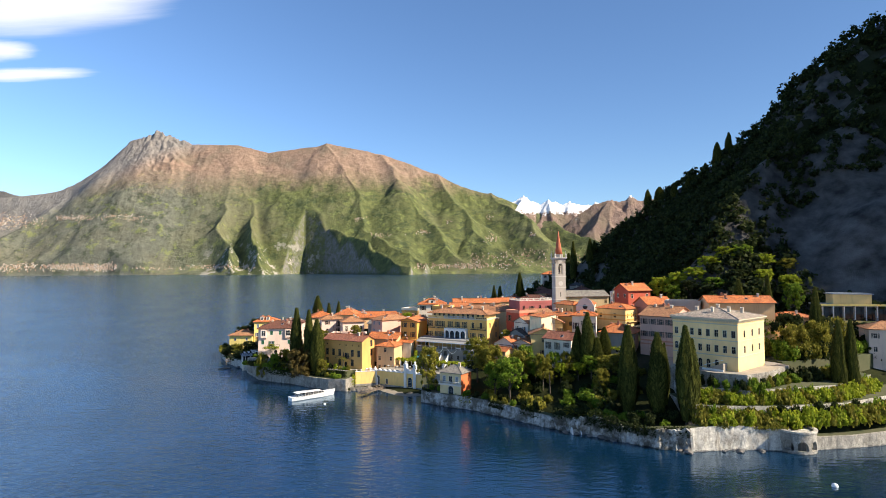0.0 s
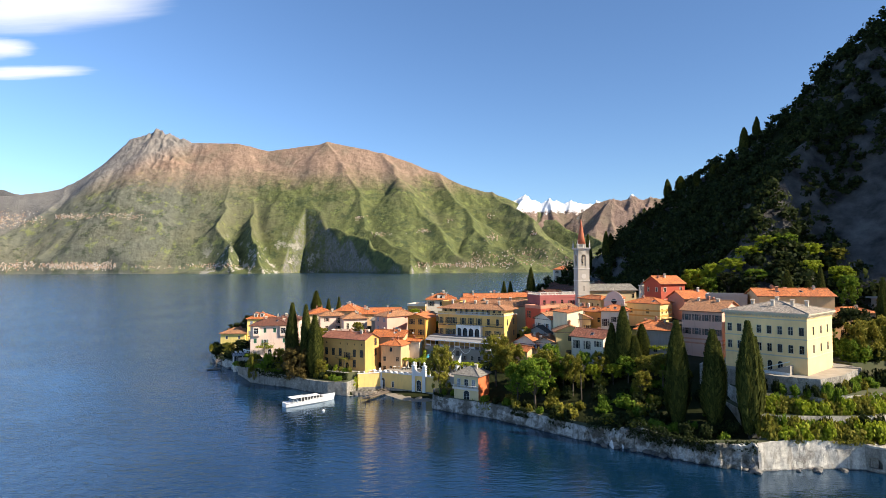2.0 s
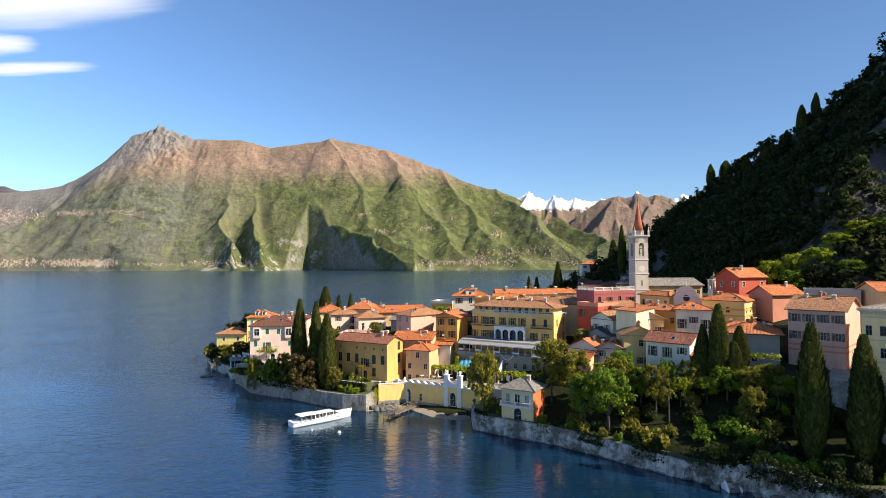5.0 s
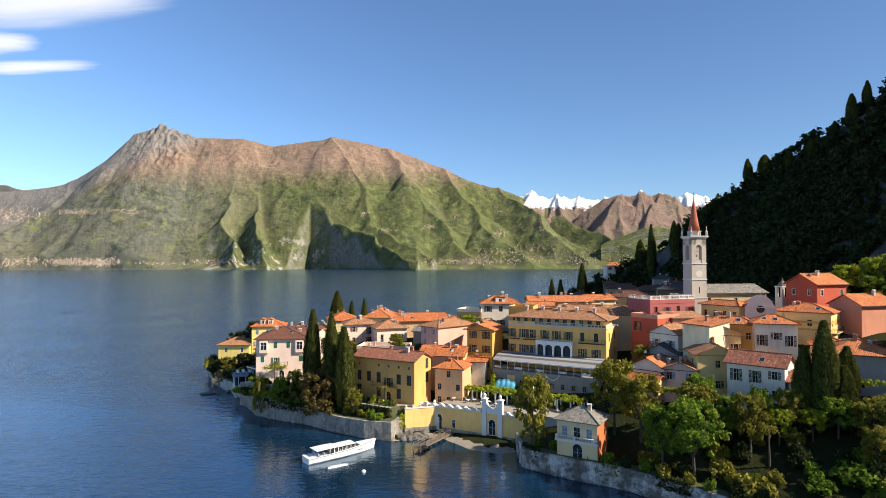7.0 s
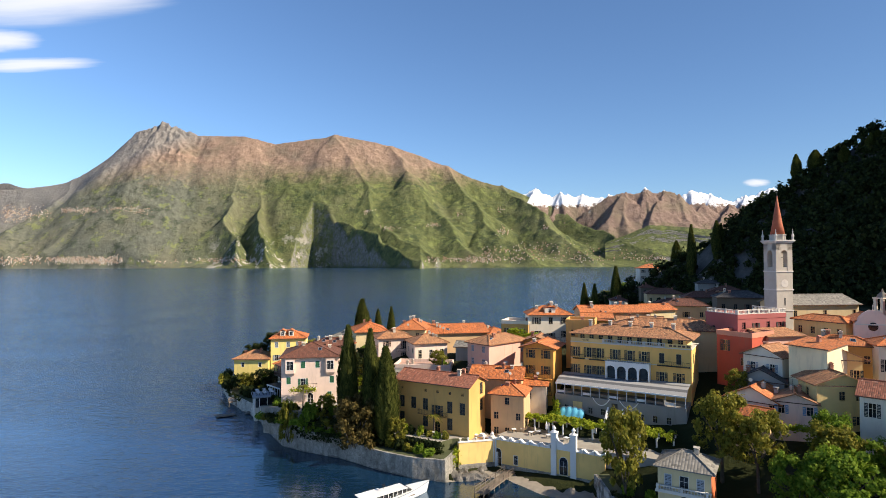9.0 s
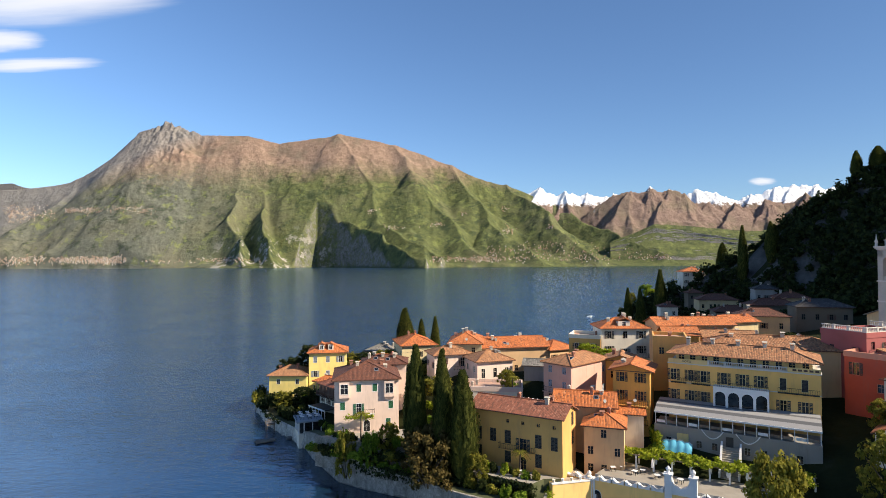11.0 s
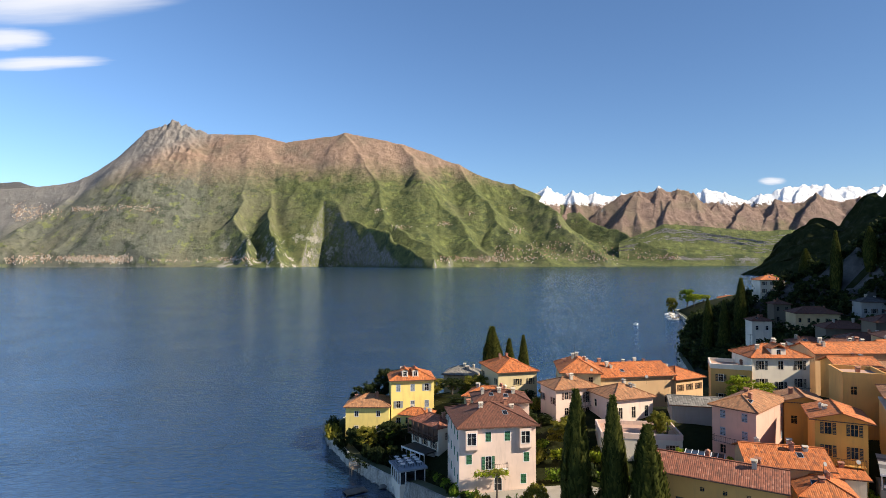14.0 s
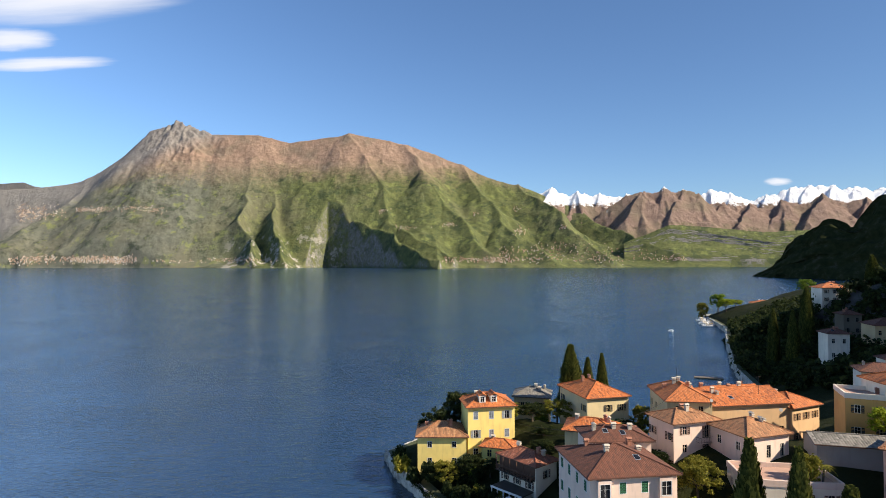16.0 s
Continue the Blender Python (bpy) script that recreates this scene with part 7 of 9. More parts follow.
shore_wall("quay_wall_west", "pale curved garden quay wall rising from the lake", [(-60, 168, 4.2), (-57, 162, 5.5), (-52, 154, 6.6), (-48.5, 148.5, 6.4), (-42, 144.3, 4.6), (-34, 140.5, 3.9), (-25, 133.5, 3.8), (-18, 129.3, 3.9), (-11.7, 127.2, 4.1), (-10.6, 129.5, 4.1), (-9.4, 133, 4.2)], QUAYSTONE, 0.05, cap_mat=EARTH)
shore_wall("quay_wall_point", "low dark stone wall round the point", [(-72, 234, 2.5), (-87, 214, 2.6), (-83.5, 203, 3.0), (-80, 196.5, 3.2), (-75, 187, 2.8), (-66, 176, 3.0), (-60, 168, 4.0)], LIMESTONE, 0.3, cap_mat=EARTH)
shore_wall("quay_wall_garden", "weathered white garden wall along the lake", [(15.6, 122.5, 3.2), (15.4, 110.5, 3.6), (24, 104, 3.7), (31, 100, 3.8), (41, 90, 3.6), (50.7, 80, 3.2)], BANKROCK, 0.16, cap_mat=EARTH)
shore_wall("shore_rocks", "broken limestone bank with ivy below the gardens", [(50.7, 80, 3.0), (54, 77.5, 3.4), (57, 75.3, 3.8), (60.3, 73, 5.2), (64, 69.8, 4.2), (69.5, 65, 3.8), (74, 62.6, 4.6), (79.6, 60.2, 5.2)], BANKROCK, 0.85, cap_mat=EARTH)
shore_wall("quay_wall_villa", "tall white limestone wall below the villa terraces", [(79.6, 60.2, 5.2), (85, 60.8, 5.6), (91, 61.2, 5.6), (97, 61.0, 5.2), (103, 60, 5.0)], LIMESTONE, 0.16, cap_mat=EARTH)
shore_wall("quay_wall_east", "low grey stone wall along the shore", [(107, 60.5, 3.0), (119, 62, 2.9), (140, 67, 3.2), (160, 72, 3.4), (230, 66, 3.4), (300, 60, 3.4)], QUAYSTONE, 0.12, cap_mat=EARTH)
shore_wall("shore_north", "rocky shore of the wooded bay", [(300, 730, 3), (240, 620, 2), (150, 575, 2), (142, 540, 2), (118, 465, 4), (92, 410, 5), (70, 360, 5), (52, 318, 4), (36, 262, 3.5), (14, 226, 3.5), (-14, 216, 3.2), (-45, 236, 3), (-72, 234, 2.5)], LIMESTONE, 0.5, cap_mat=EARTH, step=3.0)


def beach_sheet():
    xs, ys = np.arange(-12, 18, 0.8), np.arange(114, 140, 0.8)
    verts, faces = [], []
    for y in ys:
        for x in xs:
            off = (x + 7.5) * 0.487 + (y - 137) * 0.874
            d = float(shore_distance(np.array([x]), np.array([y]))[0])
            z = 0.13 * d + 0.05 * fbm(x * 0.5, y * 0.5, 0, 3)
            verts.append((x, y, z if off < 2.5 else -3))
    nx = len(xs)
    for j in range(len(ys) - 1):
        for i in range(nx - 1):
            a = j * nx + i
            faces.append((a, a + 1, a + 1 + nx, a + nx))
    tagged(new("beach", mesh_from("beach", verts, faces, BEACH, True)), "small gravel beach below the hotel garden wall", "beach", kind="structure")


beach_sheet()


def boulder_mesh(seed, mat):
    bm = bmesh.new()
    bmesh.ops.create_icosphere(bm, subdivisions=2, radius=1.0)
    for v in bm.verts:
        k = 1 + 0.45 * fbm(v.co.x * 1.3 + seed, v.co.y * 1.3, v.co.z * 1.3, 3)
        v.co = Vector((v.co.x * k * 1.2, v.co.y * k, v.co.z * k * 0.62))
    return bm_mesh("boulder", bm, mat)


WETROCK = grain_mat("wet_shore_rock", (0.07, 0.065, 0.058), (0.20, 0.185, 0.165), 2.0, 0.7, 0.8, 0.1)
BOULDERS = [boulder_mesh(k * 3.1, WETROCK) for k in range(3)]


def boulders():
    rng = random.Random(8)
    spots = [(-8.6 + rng.uniform(-2, 4.5), 131.5 + rng.uniform(-3.6, 4.0), rng.uniform(0.5, 1.25)) for _ in range(26)]
    for line in (((52, 78), (79, 59.6), 12), ((84, 60.2), (101, 59.6), 3), ((-86, 212), (-62, 170), 26)):
        (x0, y0), (x1, y1), n = line
        for _ in range(n):
            t = rng.random()
            spots.append((x0 + (x1 - x0) * t + rng.uniform(-0.8, 0.6), y0 + (y1 - y0) * t + rng.uniform(-0.8, 0.6), rng.uniform(0.35, 1.0)))
    for k, (x, y, r) in enumerate(spots):
        ob = new("boulder", BOULDERS[k % 3])
        ob.matrix_basis = pose(x, y, 0.12 + 0.1 * r, rng.uniform(-20, 20), rng.uniform(-20, 20), rng.uniform(0, 360)) @ Matrix.Diagonal((r, r, r, 1))
        tagged(ob, "rough pale limestone boulder at the water's edge", "rock", group="shore boulders")


boulders()


def platform(name, label, pts, z, depth, side, top):
    bm = bmesh.new()
    lo = [bm.verts.new((x, y, z - depth)) for x, y in pts]
    hi = [bm.verts.new((x, y, z)) for x, y in pts]
    n = len(pts)
    for k in range(n):
        f = bm.faces.new((lo[k], lo[(k + 1) % n], hi[(k + 1) % n], hi[k]))
    f = bm.faces.new(hi)
    f.material_index = 1
    me = bpy.data.meshes.new(name)
    bm.normal_update()
    bm.to_mesh(me)
    bm.free()
    me.materials.append(side)
    me.materials.append(top)
    return tagged(new(name, me), label, "terrace", kind="structure")


platform("terrace_villa_low", "stone-walled garden terrace planted with hedges", [(82, 67.5), (90, 65.6), (103, 64.8), (122, 68), (152, 82), (150, 104), (84, 100)], 9.2, 8, LIMESTONE, EARTH)
platform("terrace_villa_middle", "upper garden terrace with clipped hedges", [(84, 71.6), (92, 69.4), (104, 68.4), (124, 73), (142, 86), (140, 106), (86, 100)], 12.6, 6, LIMESTONE, EARTH)
platform("terrace_villa", "gravel terrace round the yellow villa", [(81, 87.5), (90.5, 71.5), (97.3, 67.6), (105, 71.8), (116, 81), (113, 98), (92, 101)], 16.2, 8, QUAYSTONE, PAVING)
platform("terrace_garden_east", "shaded sloping garden east of the villa", [(116, 84), (140, 92), (165, 104), (160, 126), (130, 124), (108, 100)], 16.6, 10, EARTH, EARTH)
platform("terrace_hotel", "paved hotel garden terrace above the beach", [(-1, 134.6), (16.4, 124.8), (27, 119.5), (34, 128), (12.5, 141.5), (6, 142.5)], 6.7, 6, P_GREY, PAVING)
platform("terrace_west_drive", "pale paved drive in front of the rose house", [(-54, 151), (-46, 147.5), (-26, 147), (-21, 152), (-24, 158), (-36, 156)], 8.3, 6, QUAYSTONE, PAVING)
platform("terrace_ochre_house", "planted terrace with clipped hedges before the ochre house", [(-25.5, 138.6), (-12.6, 131.2), (-10.2, 133.4), (-7.0, 133.6), (-22.4, 142.6), (-27, 144.5)], 6.3, 4.0, EARTH, PAVING)
platform("garden_path", "pale gravel path in the lakeside garden", [(70, 88.6), (78, 83.6), (78.8, 85), (71, 90)], 9.3, 3, PAVING, PAVING)


def quay_niche(x, y, z, rz):
    """An arched niche on the quay wall: a stone surround round a dark panel that stands in for shade."""
    t = thing("quay_niche", x, y, z, rz, "dark arched niche with a pale stone surround in the quay wall", "niche", group="quay niches")
    arch = [(0.62, 0.0), (0.62, 1.2)] + [(0.62 * math.cos(a), 1.2 + 0.62 * math.sin(a)) for a in np.linspace(0.3, math.pi - 0.3, 7)] + [(-0.62, 1.2), (-0.62, 0.0)]
    bm = bmesh.new()
    ins = [[bm.verts.new((u, d, w)) for u, w in arch] for d in (-0.30, 0.5)]
    out = [bm.verts.new((u * 1.3, -0.30, w * 1.1)) for u, w in arch]
    rim = [bm.verts.new((u * 1.3, 0.5, w * 1.1)) for u, w in arch]
    for k in range(len(arch) - 1):
        bm.faces.new((ins[0][k], ins[0][k + 1], ins[1][k + 1], ins[1][k]))
        bm.faces.new((out[k], out[k + 1], ins[0][k + 1], ins[0][k]))
        bm.faces.new((rim[k], rim[k + 1], out[k + 1], out[k]))
    part("surround", bm, QUAYSTONE, t)
    # dark panel in place of a deep recess; its colour gives the shade
    bm = bmesh.new()
    bm.faces.new([bm.verts.new((u, -0.12, w)) for u, w in arch])
    part("hollow", bm, SHUT_DARK, t, "dark panel standing in for the niche's shade")


for k in range(4):
    quay_niche(-53.6 + 1.35 * k, 156.4 - 2.12 * k, 3.6, math.degrees(math.atan2(-2.12, 1.35)))


# ---------------------------------------------------------------- yellow garden wall with the water gate
def garden_wall():
    L = math.hypot(25.5, 14.0)
    t = thing("garden_wall", -7.8, 137.2, 1.0, math.degrees(math.atan2(-14.0, 25.5)), "yellow garden wall with arched water gate and white scalloped top", "wall")
    bm = bmesh.new()
    zt = 5.0
    holes = [(7.0, -0.2, 8.5, 2.6), (11.2, 0.6, 12.0, 2.4), (20.5, 0.3, 22.1, 2.9)]
    facade(bm, Matrix.Identity(4), L, -1.5, zt, holes)
    box(bm, 0, 0.24, -1.5, 7.0, 0.7, zt)
    box(bm, 8.5, 0.24, -1.5, 11.2, 0.7, zt)
    box(bm, 12.0, 0.24, -1.5, 20.5, 0.7, zt)
    box(bm, 22.1, 0.24, -1.5, L, 0.7, zt)
    box(bm, 7.0, 0.24, 2.6, 8.5, 0.7, zt)
    box(bm, 11.2, 0.24, 2.4, 12.0, 0.7, zt)
    box(bm, 20.5, 0.24, 2.9, 22.1, 0.7, zt)
    part("wall", bm, P_GARDEN, t)
    bm = bmesh.new()
    box(bm, -0.1, -0.06, -1.5, 7.0, 0.0, 0.35)
    box(bm, 8.5, -0.06, -1.5, 20.5, 0.0, 0.35)
    box(bm, 22.1, -0.06, -1.5, L, 0.0, 0.35)
    part("plinth", bm, QUAYSTONE, t)
    for k in range(14):
        x = 0.9 + k * (L - 1.8) / 13
        if 19.0 < x < 23.6:
            continue
        bm = bmesh.new()
        w = 0.95
        prof = [(-w, 0), (w, 0), (w, 0.75), (0.7 * w, 0.62), (0.35 * w, 0.28), (0, 0.2), (-0.35 * w, 0.28), (-0.7 * w, 0.62), (-w, 0.75)]
        f0 = [bm.verts.new((x + a, -0.08, zt + b)) for a, b in prof]
        f1 = [bm.verts.new((x + a, 0.75, zt + b)) for a, b in prof]
        bm.faces.new(f0)
        bm.faces.new(f1[::-1])
        for q in range(len(prof)):
            bm.faces.new((f0[q], f1[q], f1[(q + 1) % len(prof)], f0[(q + 1) % len(prof)]))
        part("scallop", bm, WHITE_PAINT, t)
    for x in (6.4, 19.4, 23.2):
        bm = bmesh.new()
        tall = 9.0 if x > 10 else 6.0
        box(bm, x - 0.55, -0.22, -1.5, x + 0.55, 0.85, tall - 1.0)
        box(bm, x - 0.7, -0.36, tall - 1.0, x + 0.7, 1.0, tall - 0.75)
        lathe(bm, [(0.45, tall - 0.75), (0.25, tall - 0.4), (0.42, tall), (0.1, tall + 0.4)], 8, x, 0.3)
        part("pier", bm, WHITE_PAINT, t)
    bm = bmesh.new()
    prof = [(19.4, zt), (19.9, zt + 2.6), (20.3, zt + 1.5), (21.3, zt + 1.0), (22.3, zt + 1.5), (22.7, zt + 2.6), (23.2, zt)]
    f0 = [bm.verts.new((a, -0.05, b)) for a, b in prof]
    f1 = [bm.verts.new((a, 0.72, b)) for a, b in prof]
    bm.faces.new(f0)
    bm.faces.new(f1[::-1])
    for q in range(len(prof)):
        bm.faces.new((f0[q], f1[q], f1[(q + 1) % len(prof)], f0[(q + 1) % len(prof)]))
    part("gate_head", bm, WHITE_PAINT, t, "white curved gate gable")
    for x, w, h, z in ((7.75, 1.5, 2.8, -0.2), (21.3, 1.6, 2.6, 0.3)):
        win = sub("gate", frame_mesh(w, h, WHITE_PAINT, True), t, Matrix.Translation((x, 0, z)))
        sub("gate_leaf", pane_mesh(w, h, True), win)
    win = sub("door", frame_mesh(0.8, 1.8, WHITE_PAINT), t, Matrix.Translation((11.6, 0, 0.6)))
    sub("door_leaf", pane_mesh(0.8, 1.8), win)


def terrace_wall():
    a, b = (-8.9, 132.1), (-1.6, 133.8)
    L = math.hypot(b[0] - a[0], b[1] - a[1])
    t = thing("terrace_wall", a[0], a[1], 0.2, math.degrees(math.atan2(b[1] - a[1], b[0] - a[0])), "pale yellow retaining wall with a white scalloped parapet above the beach", "wall")
    bm = bmesh.new()
    box(bm, 0, 0, -1.5, L, 0.6, 5.6)
    box(bm, 0, 0.6, -1.5, 0.6, 3.4, 5.6)
    part("wall", bm, P_GARDEN, t)
    bm = bmesh.new()
    box(bm, 0.02, 0.62, 4.6, L, 6.5, 5.55)
    part("terrace_floor", bm, PAVING, t)
    bm = bmesh.new()
    box(bm, -0.08, -0.10, -1.5, L, -0.003, 1.3)
    part("plinth", bm, QUAYSTONE, t, "pale stone plinth stained by the lake")
    bm = bmesh.new()
    box(bm, -0.1, -0.1, 5.6, L, 0.7, 5.78)
    part("coping", bm, WHITE_PAINT, t)
    for k in range(5):
        bm = bmesh.new()
        x = 0.35 + k * (L - 0.9) / 4
        lathe(bm, [(0.22, 5.78), (0.16, 5.95), (0.27, 6.25), (0.30, 6.4), (0.12, 6.42)], 8, x, 0.3)
        part("urn", bm, WHITE_PAINT if k % 2 else P_WHITE, t)
    bm = bmesh.new()
    box(bm, L - 0.05, -0.25, -1.5, L + 0.75, 0.6, 6.1)
    part("pier", bm, WHITE_PAINT, t)


P_GARDEN = stucco("garden_wall_yellow", (0.90, 0.60, 0.21))
garden_wall()
terrace_wall()


def boathouse():
    a, b = (21.4, 107.2), (28.0, 103.2)
    t = thing("boathouse", a[0], a[1], 4.0, math.degrees(math.atan2(b[1] - a[1], b[0] - a[0])), "small lakeside pavilion with a grey hipped roof and orange side wall", "pavilion")
    W, D, H = 7.6, 6.6, 6.4
    bm = bmesh.new()
    holes = [(1.0, 3.0, 2.0, 5.2), (3.2, 3.0, 4.4, 5.2), (5.6, 3.0, 6.6, 5.2), (3.0, -0.6, 4.8, 1.3)]
    facade(bm, Matrix.Identity(4), W, -5, H, holes)
    facade(bm, Matrix.Translation((0, D, 0)) @ Matrix.Rotation(radians(-90), 4, 'Z'), D, -5, H, [(2.5, 3.0, 3.5, 5.0)])
    facade(bm, Matrix.Translation((W, D, 0)) @ Matrix.Rotation(radians(180), 4, 'Z'), W, -5, H, [])
    part("wall", bm, P_CREAM, t)
    bm = bmesh.new()
    facade(bm, Matrix.Translation((W, 0, 0)) @ Matrix.Rotation(radians(90), 4, 'Z'), D, -5, H, [])
    part("side_wall", bm, P_ORANGERED, t, "orange-red side wall")
    for x, w, h, z, k in ((1.5, 1.0, 2.2, 3.0, "c"), (3.8, 1.2, 2.2, 3.0, "p"), (6.1, 1.0, 2.2, 3.0, "c"), (3.9, 1.8, 1.9, -0.6, "a")):
        add_window(t, Matrix.Translation((x, 0, z)), w, h, k, SHUT_GREY, TRIM)
    bm = bmesh.new()
    box(bm, -0.3, -0.5, 2.4, W + 0.2, 0, 2.75)
    part("balcony", bm, TRIM, t)
    bm = bmesh.new()
    balusters(bm, (-0.2, -0.4, 2.75), (W + 0.1, -0.4, 2.75), 0.8)
    part("balustrade", bm, TRIM, t)
    build_roof(t, W, D, H - 0.2, "hip", 0.5, T_GREY, 0.6)
    sub("chimney", chimney_mesh(0.9, CHIM_PALE), t, pose(5.2, 3.4, H + 1.2))


P_ORANGERED = stucco("orange_red_plaster", (0.66, 0.16, 0.05))
boathouse()


def turret():
    """Round bastion at the water's edge: thick wall on piers, three dark arches, a coped parapet."""
    t = thing("shore_turret", 105.0, 61.6, 0, 0, "round stone lakeside bastion with arched vaults", "bastion")
    bm = bmesh.new()
    n, R, top, ri = 72, 4.4, 5.0, 3.6
    arches = (-142, -102, -62, -22)
    for k in range(n):
        a0, a1 = 2 * math.pi * k / n, 2 * math.pi * (k + 1) / n
        mid = math.degrees((a0 + a1) / 2)
        mid = mid - 360 if mid > 180 else mid
        lo = []
        for a in (a0, a1):
            d = math.degrees(a)
            d = d - 360 if d > 180 else d
            off = min(abs(d - q) for q in arches) * math.pi / 180 * R
            lo.append(1.7 + math.sqrt(max(0.0, 1.0 - (off / 1.15) ** 2)) * 1.15)
        open_here = min(abs(mid - q) for q in arches) * math.pi / 180 * R < 1.12
        spans = ([(-2.0, -2.0, 0.7, 0.7), (lo[0], lo[1], top, top)] if open_here else [(-2.0, -2.0, top, top)])
        for b0, b1, t0, t1 in spans:
            for r in (R, ri):
                bm.faces.new([bm.verts.new((r * math.cos(a), r * math.sin(a), z)) for a, z in ((a0, b0), (a1, b1), (a1, t1), (a0, t0))])
            for z0, z1 in ((b0, b1), (t0, t1)):
                bm.faces.new([bm.verts.new((r * math.cos(a), r * math.sin(a), z)) for a, r, z in ((a0, R, z0), (a1, R, z1), (a1, ri, z1), (a0, ri, z0))])
        if not open_here:
            for a in (a0, a1):
                bm.faces.new([bm.verts.new((r * math.cos(a), r * math.sin(a), z)) for r, z in ((R, 0.6), (ri, 0.6), (ri, 3.0), (R, 3.0))])
    part("wall", bm, QUAYSTONE, t)
    # added dark drum that gives the shade inside the vaults
    bm = bmesh.new()
    lathe(bm, [(2.2, -2), (2.2, 4.2)], 16)
    part("core", bm, WETROCK, t, "dark stone drum added for the shade behind the arches")
    bm = bmesh.new()
    lathe(bm, [(R - 0.1, 4.55), (R + 0.22, 4.7), (R + 0.25, 5.05), (R - 0.5, 5.08), (R - 0.5, 4.5), (0.1, 4.5)], 36)
    part("parapet", bm, LIMESTONE, t)


turret()


# ---------------------------------------------------------------- boat, buoys, jetties
def tour_boat():
    x0, y0, x1, y1 = -27.4, 113.3, -15.0, 123.0
    L = math.hypot(x1 - x0, y1 - y0)
    t = thing("tour_boat", x0, y0, 0, math.degrees(math.atan2(y1 - y0, x1 - x0)), "white covered motor launch moored on calm water", "boat")
    bm = bmesh.new()
    st = []
    for k in range(25):
        u = k / 24
        x = u * L
        half = 1.75 * (1 - max(0, (u - 0.45) / 0.55) ** 2.2) * (0.9 + 0.1 * min(1, u * 8)) + 0.03
        sheer = 1.15 + 0.75 * u * u
        st.append([(x - 0.15 * (1 - u), -half * 0.55, -0.4), (x, -half * 0.93, 0.25), (x + 0.5 * u, -half, sheer), (x + 0.5 * u, half, sheer), (x, half * 0.93, 0.25), (x - 0.15 * (1 - u), half * 0.55, -0.4)])
    rows = [[bm.verts.new(p) for p in s] for s in st]
    for a, b in zip(rows, rows[1:]):
        for q in range(5):
            bm.faces.new((a[q], b[q], b[q + 1], a[q + 1]))
    bm.faces.new(rows[0])
    part("hull", bm, WHITE_PAINT, t, "white hull", False)
    bm = bmesh.new()
    for k in range(24):
        u = k / 24
        half = 1.75 * (1 - max(0, (u - 0.45) / 0.55) ** 2.2) + 0.08
        for sg in (-1, 1):
            tube(bm, (u * L + 0.5 * u, sg * half, 1.12 + 0.75 * u * u), ((k + 1) / 24 * L + 0.5 * (k + 1) / 24, sg * (1.75 * (1 - max(0, ((k + 1) / 24 - 0.45) / 0.55) ** 2.2) + 0.08), 1.12 + 0.75 * ((k + 1) / 24) ** 2), 0.06, 0.06, 5)
    part("rubbing_strake", bm, SHUT_GREY, t)
    bm = bmesh.new()
    cab = [(2.2, 1.1), (10.6, 1.2), (12.0, 1.35)]
    for sg in (-1, 1):
        for k in range(7):
            x = 4.6 + k * 0.95
            box(bm, x, sg * 1.42 - 0.03, 1.2, x + 0.08, sg * 1.42 + 0.03, 2.25)
    part("window_frame", bm, WHITE_PAINT, t)
    bm = bmesh.new()
    pts = [(4.4, 1.15, -1.4), (4.4, 2.2, -1.25), (10.3, 2.2, -1.2), (12.3, 1.45, -1.0)]
    for sg in (-1, 1):
        v = [bm.verts.new((x, y * -sg, z)) for x, z, y in pts]
        bm.faces.new(v if sg < 0 else v[::-1])
    v = [bm.verts.new(p) for p in ((10.3, -1.2, 2.2), (10.3, 1.2, 2.2), (12.3, 1.0, 1.45), (12.3, -1.0, 1.45))]
    bm.faces.new(v[::-1])
    part("cabin_glass", bm, GLASS, t)
    bm = bmesh.new()
    for (xa, xb, za, zb, hw) in ((1.6, 6.2, 2.30, 2.42, 1.55), (6.2, 10.6, 2.2, 2.30, 1.3)):
        box(bm, xa, -hw, za, xb, hw, zb)
    box(bm, 11.6, -1.1, 1.45, 14.6, 1.1, 1.62)
    part("canopy", bm, WHITE_PAINT, t, "flat white canopy roof")
    for x in (1.8, 4.2):
        for sg in (-1, 1):
            bm = bmesh.new()
            tube(bm, (x, sg * 1.5, 1.1), (x, sg * 1.5, 2.32), 0.04, 0.04, 6)
            part("post", bm, DARKMETAL, t)
    bm = bmesh.new()
    box(bm, 0.2, -1.5, 0.75, 12.0, 1.5, 0.85)
    part("deck", bm, TIMBER, t)
    for k in range(6):
        for sg in (-1, 1):
            bm = bmesh.new()
            box(bm, 2.2 + k * 1.2, sg * 0.9 - 0.45, 0.85, 2.7 + k * 1.2, sg * 0.9 + 0.45, 1.3)
            box(bm, 2.1 + k * 1.2, sg * 0.9 - 0.45, 1.3, 2.25 + k * 1.2, sg * 0.9 + 0.45, 1.75)
            part("bench", bm, SHUT_GREY, t)
    bm = bmesh.new()
    tube(bm, (6.3, 0, 2.7), (6.9, 0, 4.2), 0.05, 0.03, 6)
    box(bm, 6.2, -0.4, 3.3, 6.5, 0.4, 3.4)
    part("mast", bm, DARKMETAL, t)


tour_boat()


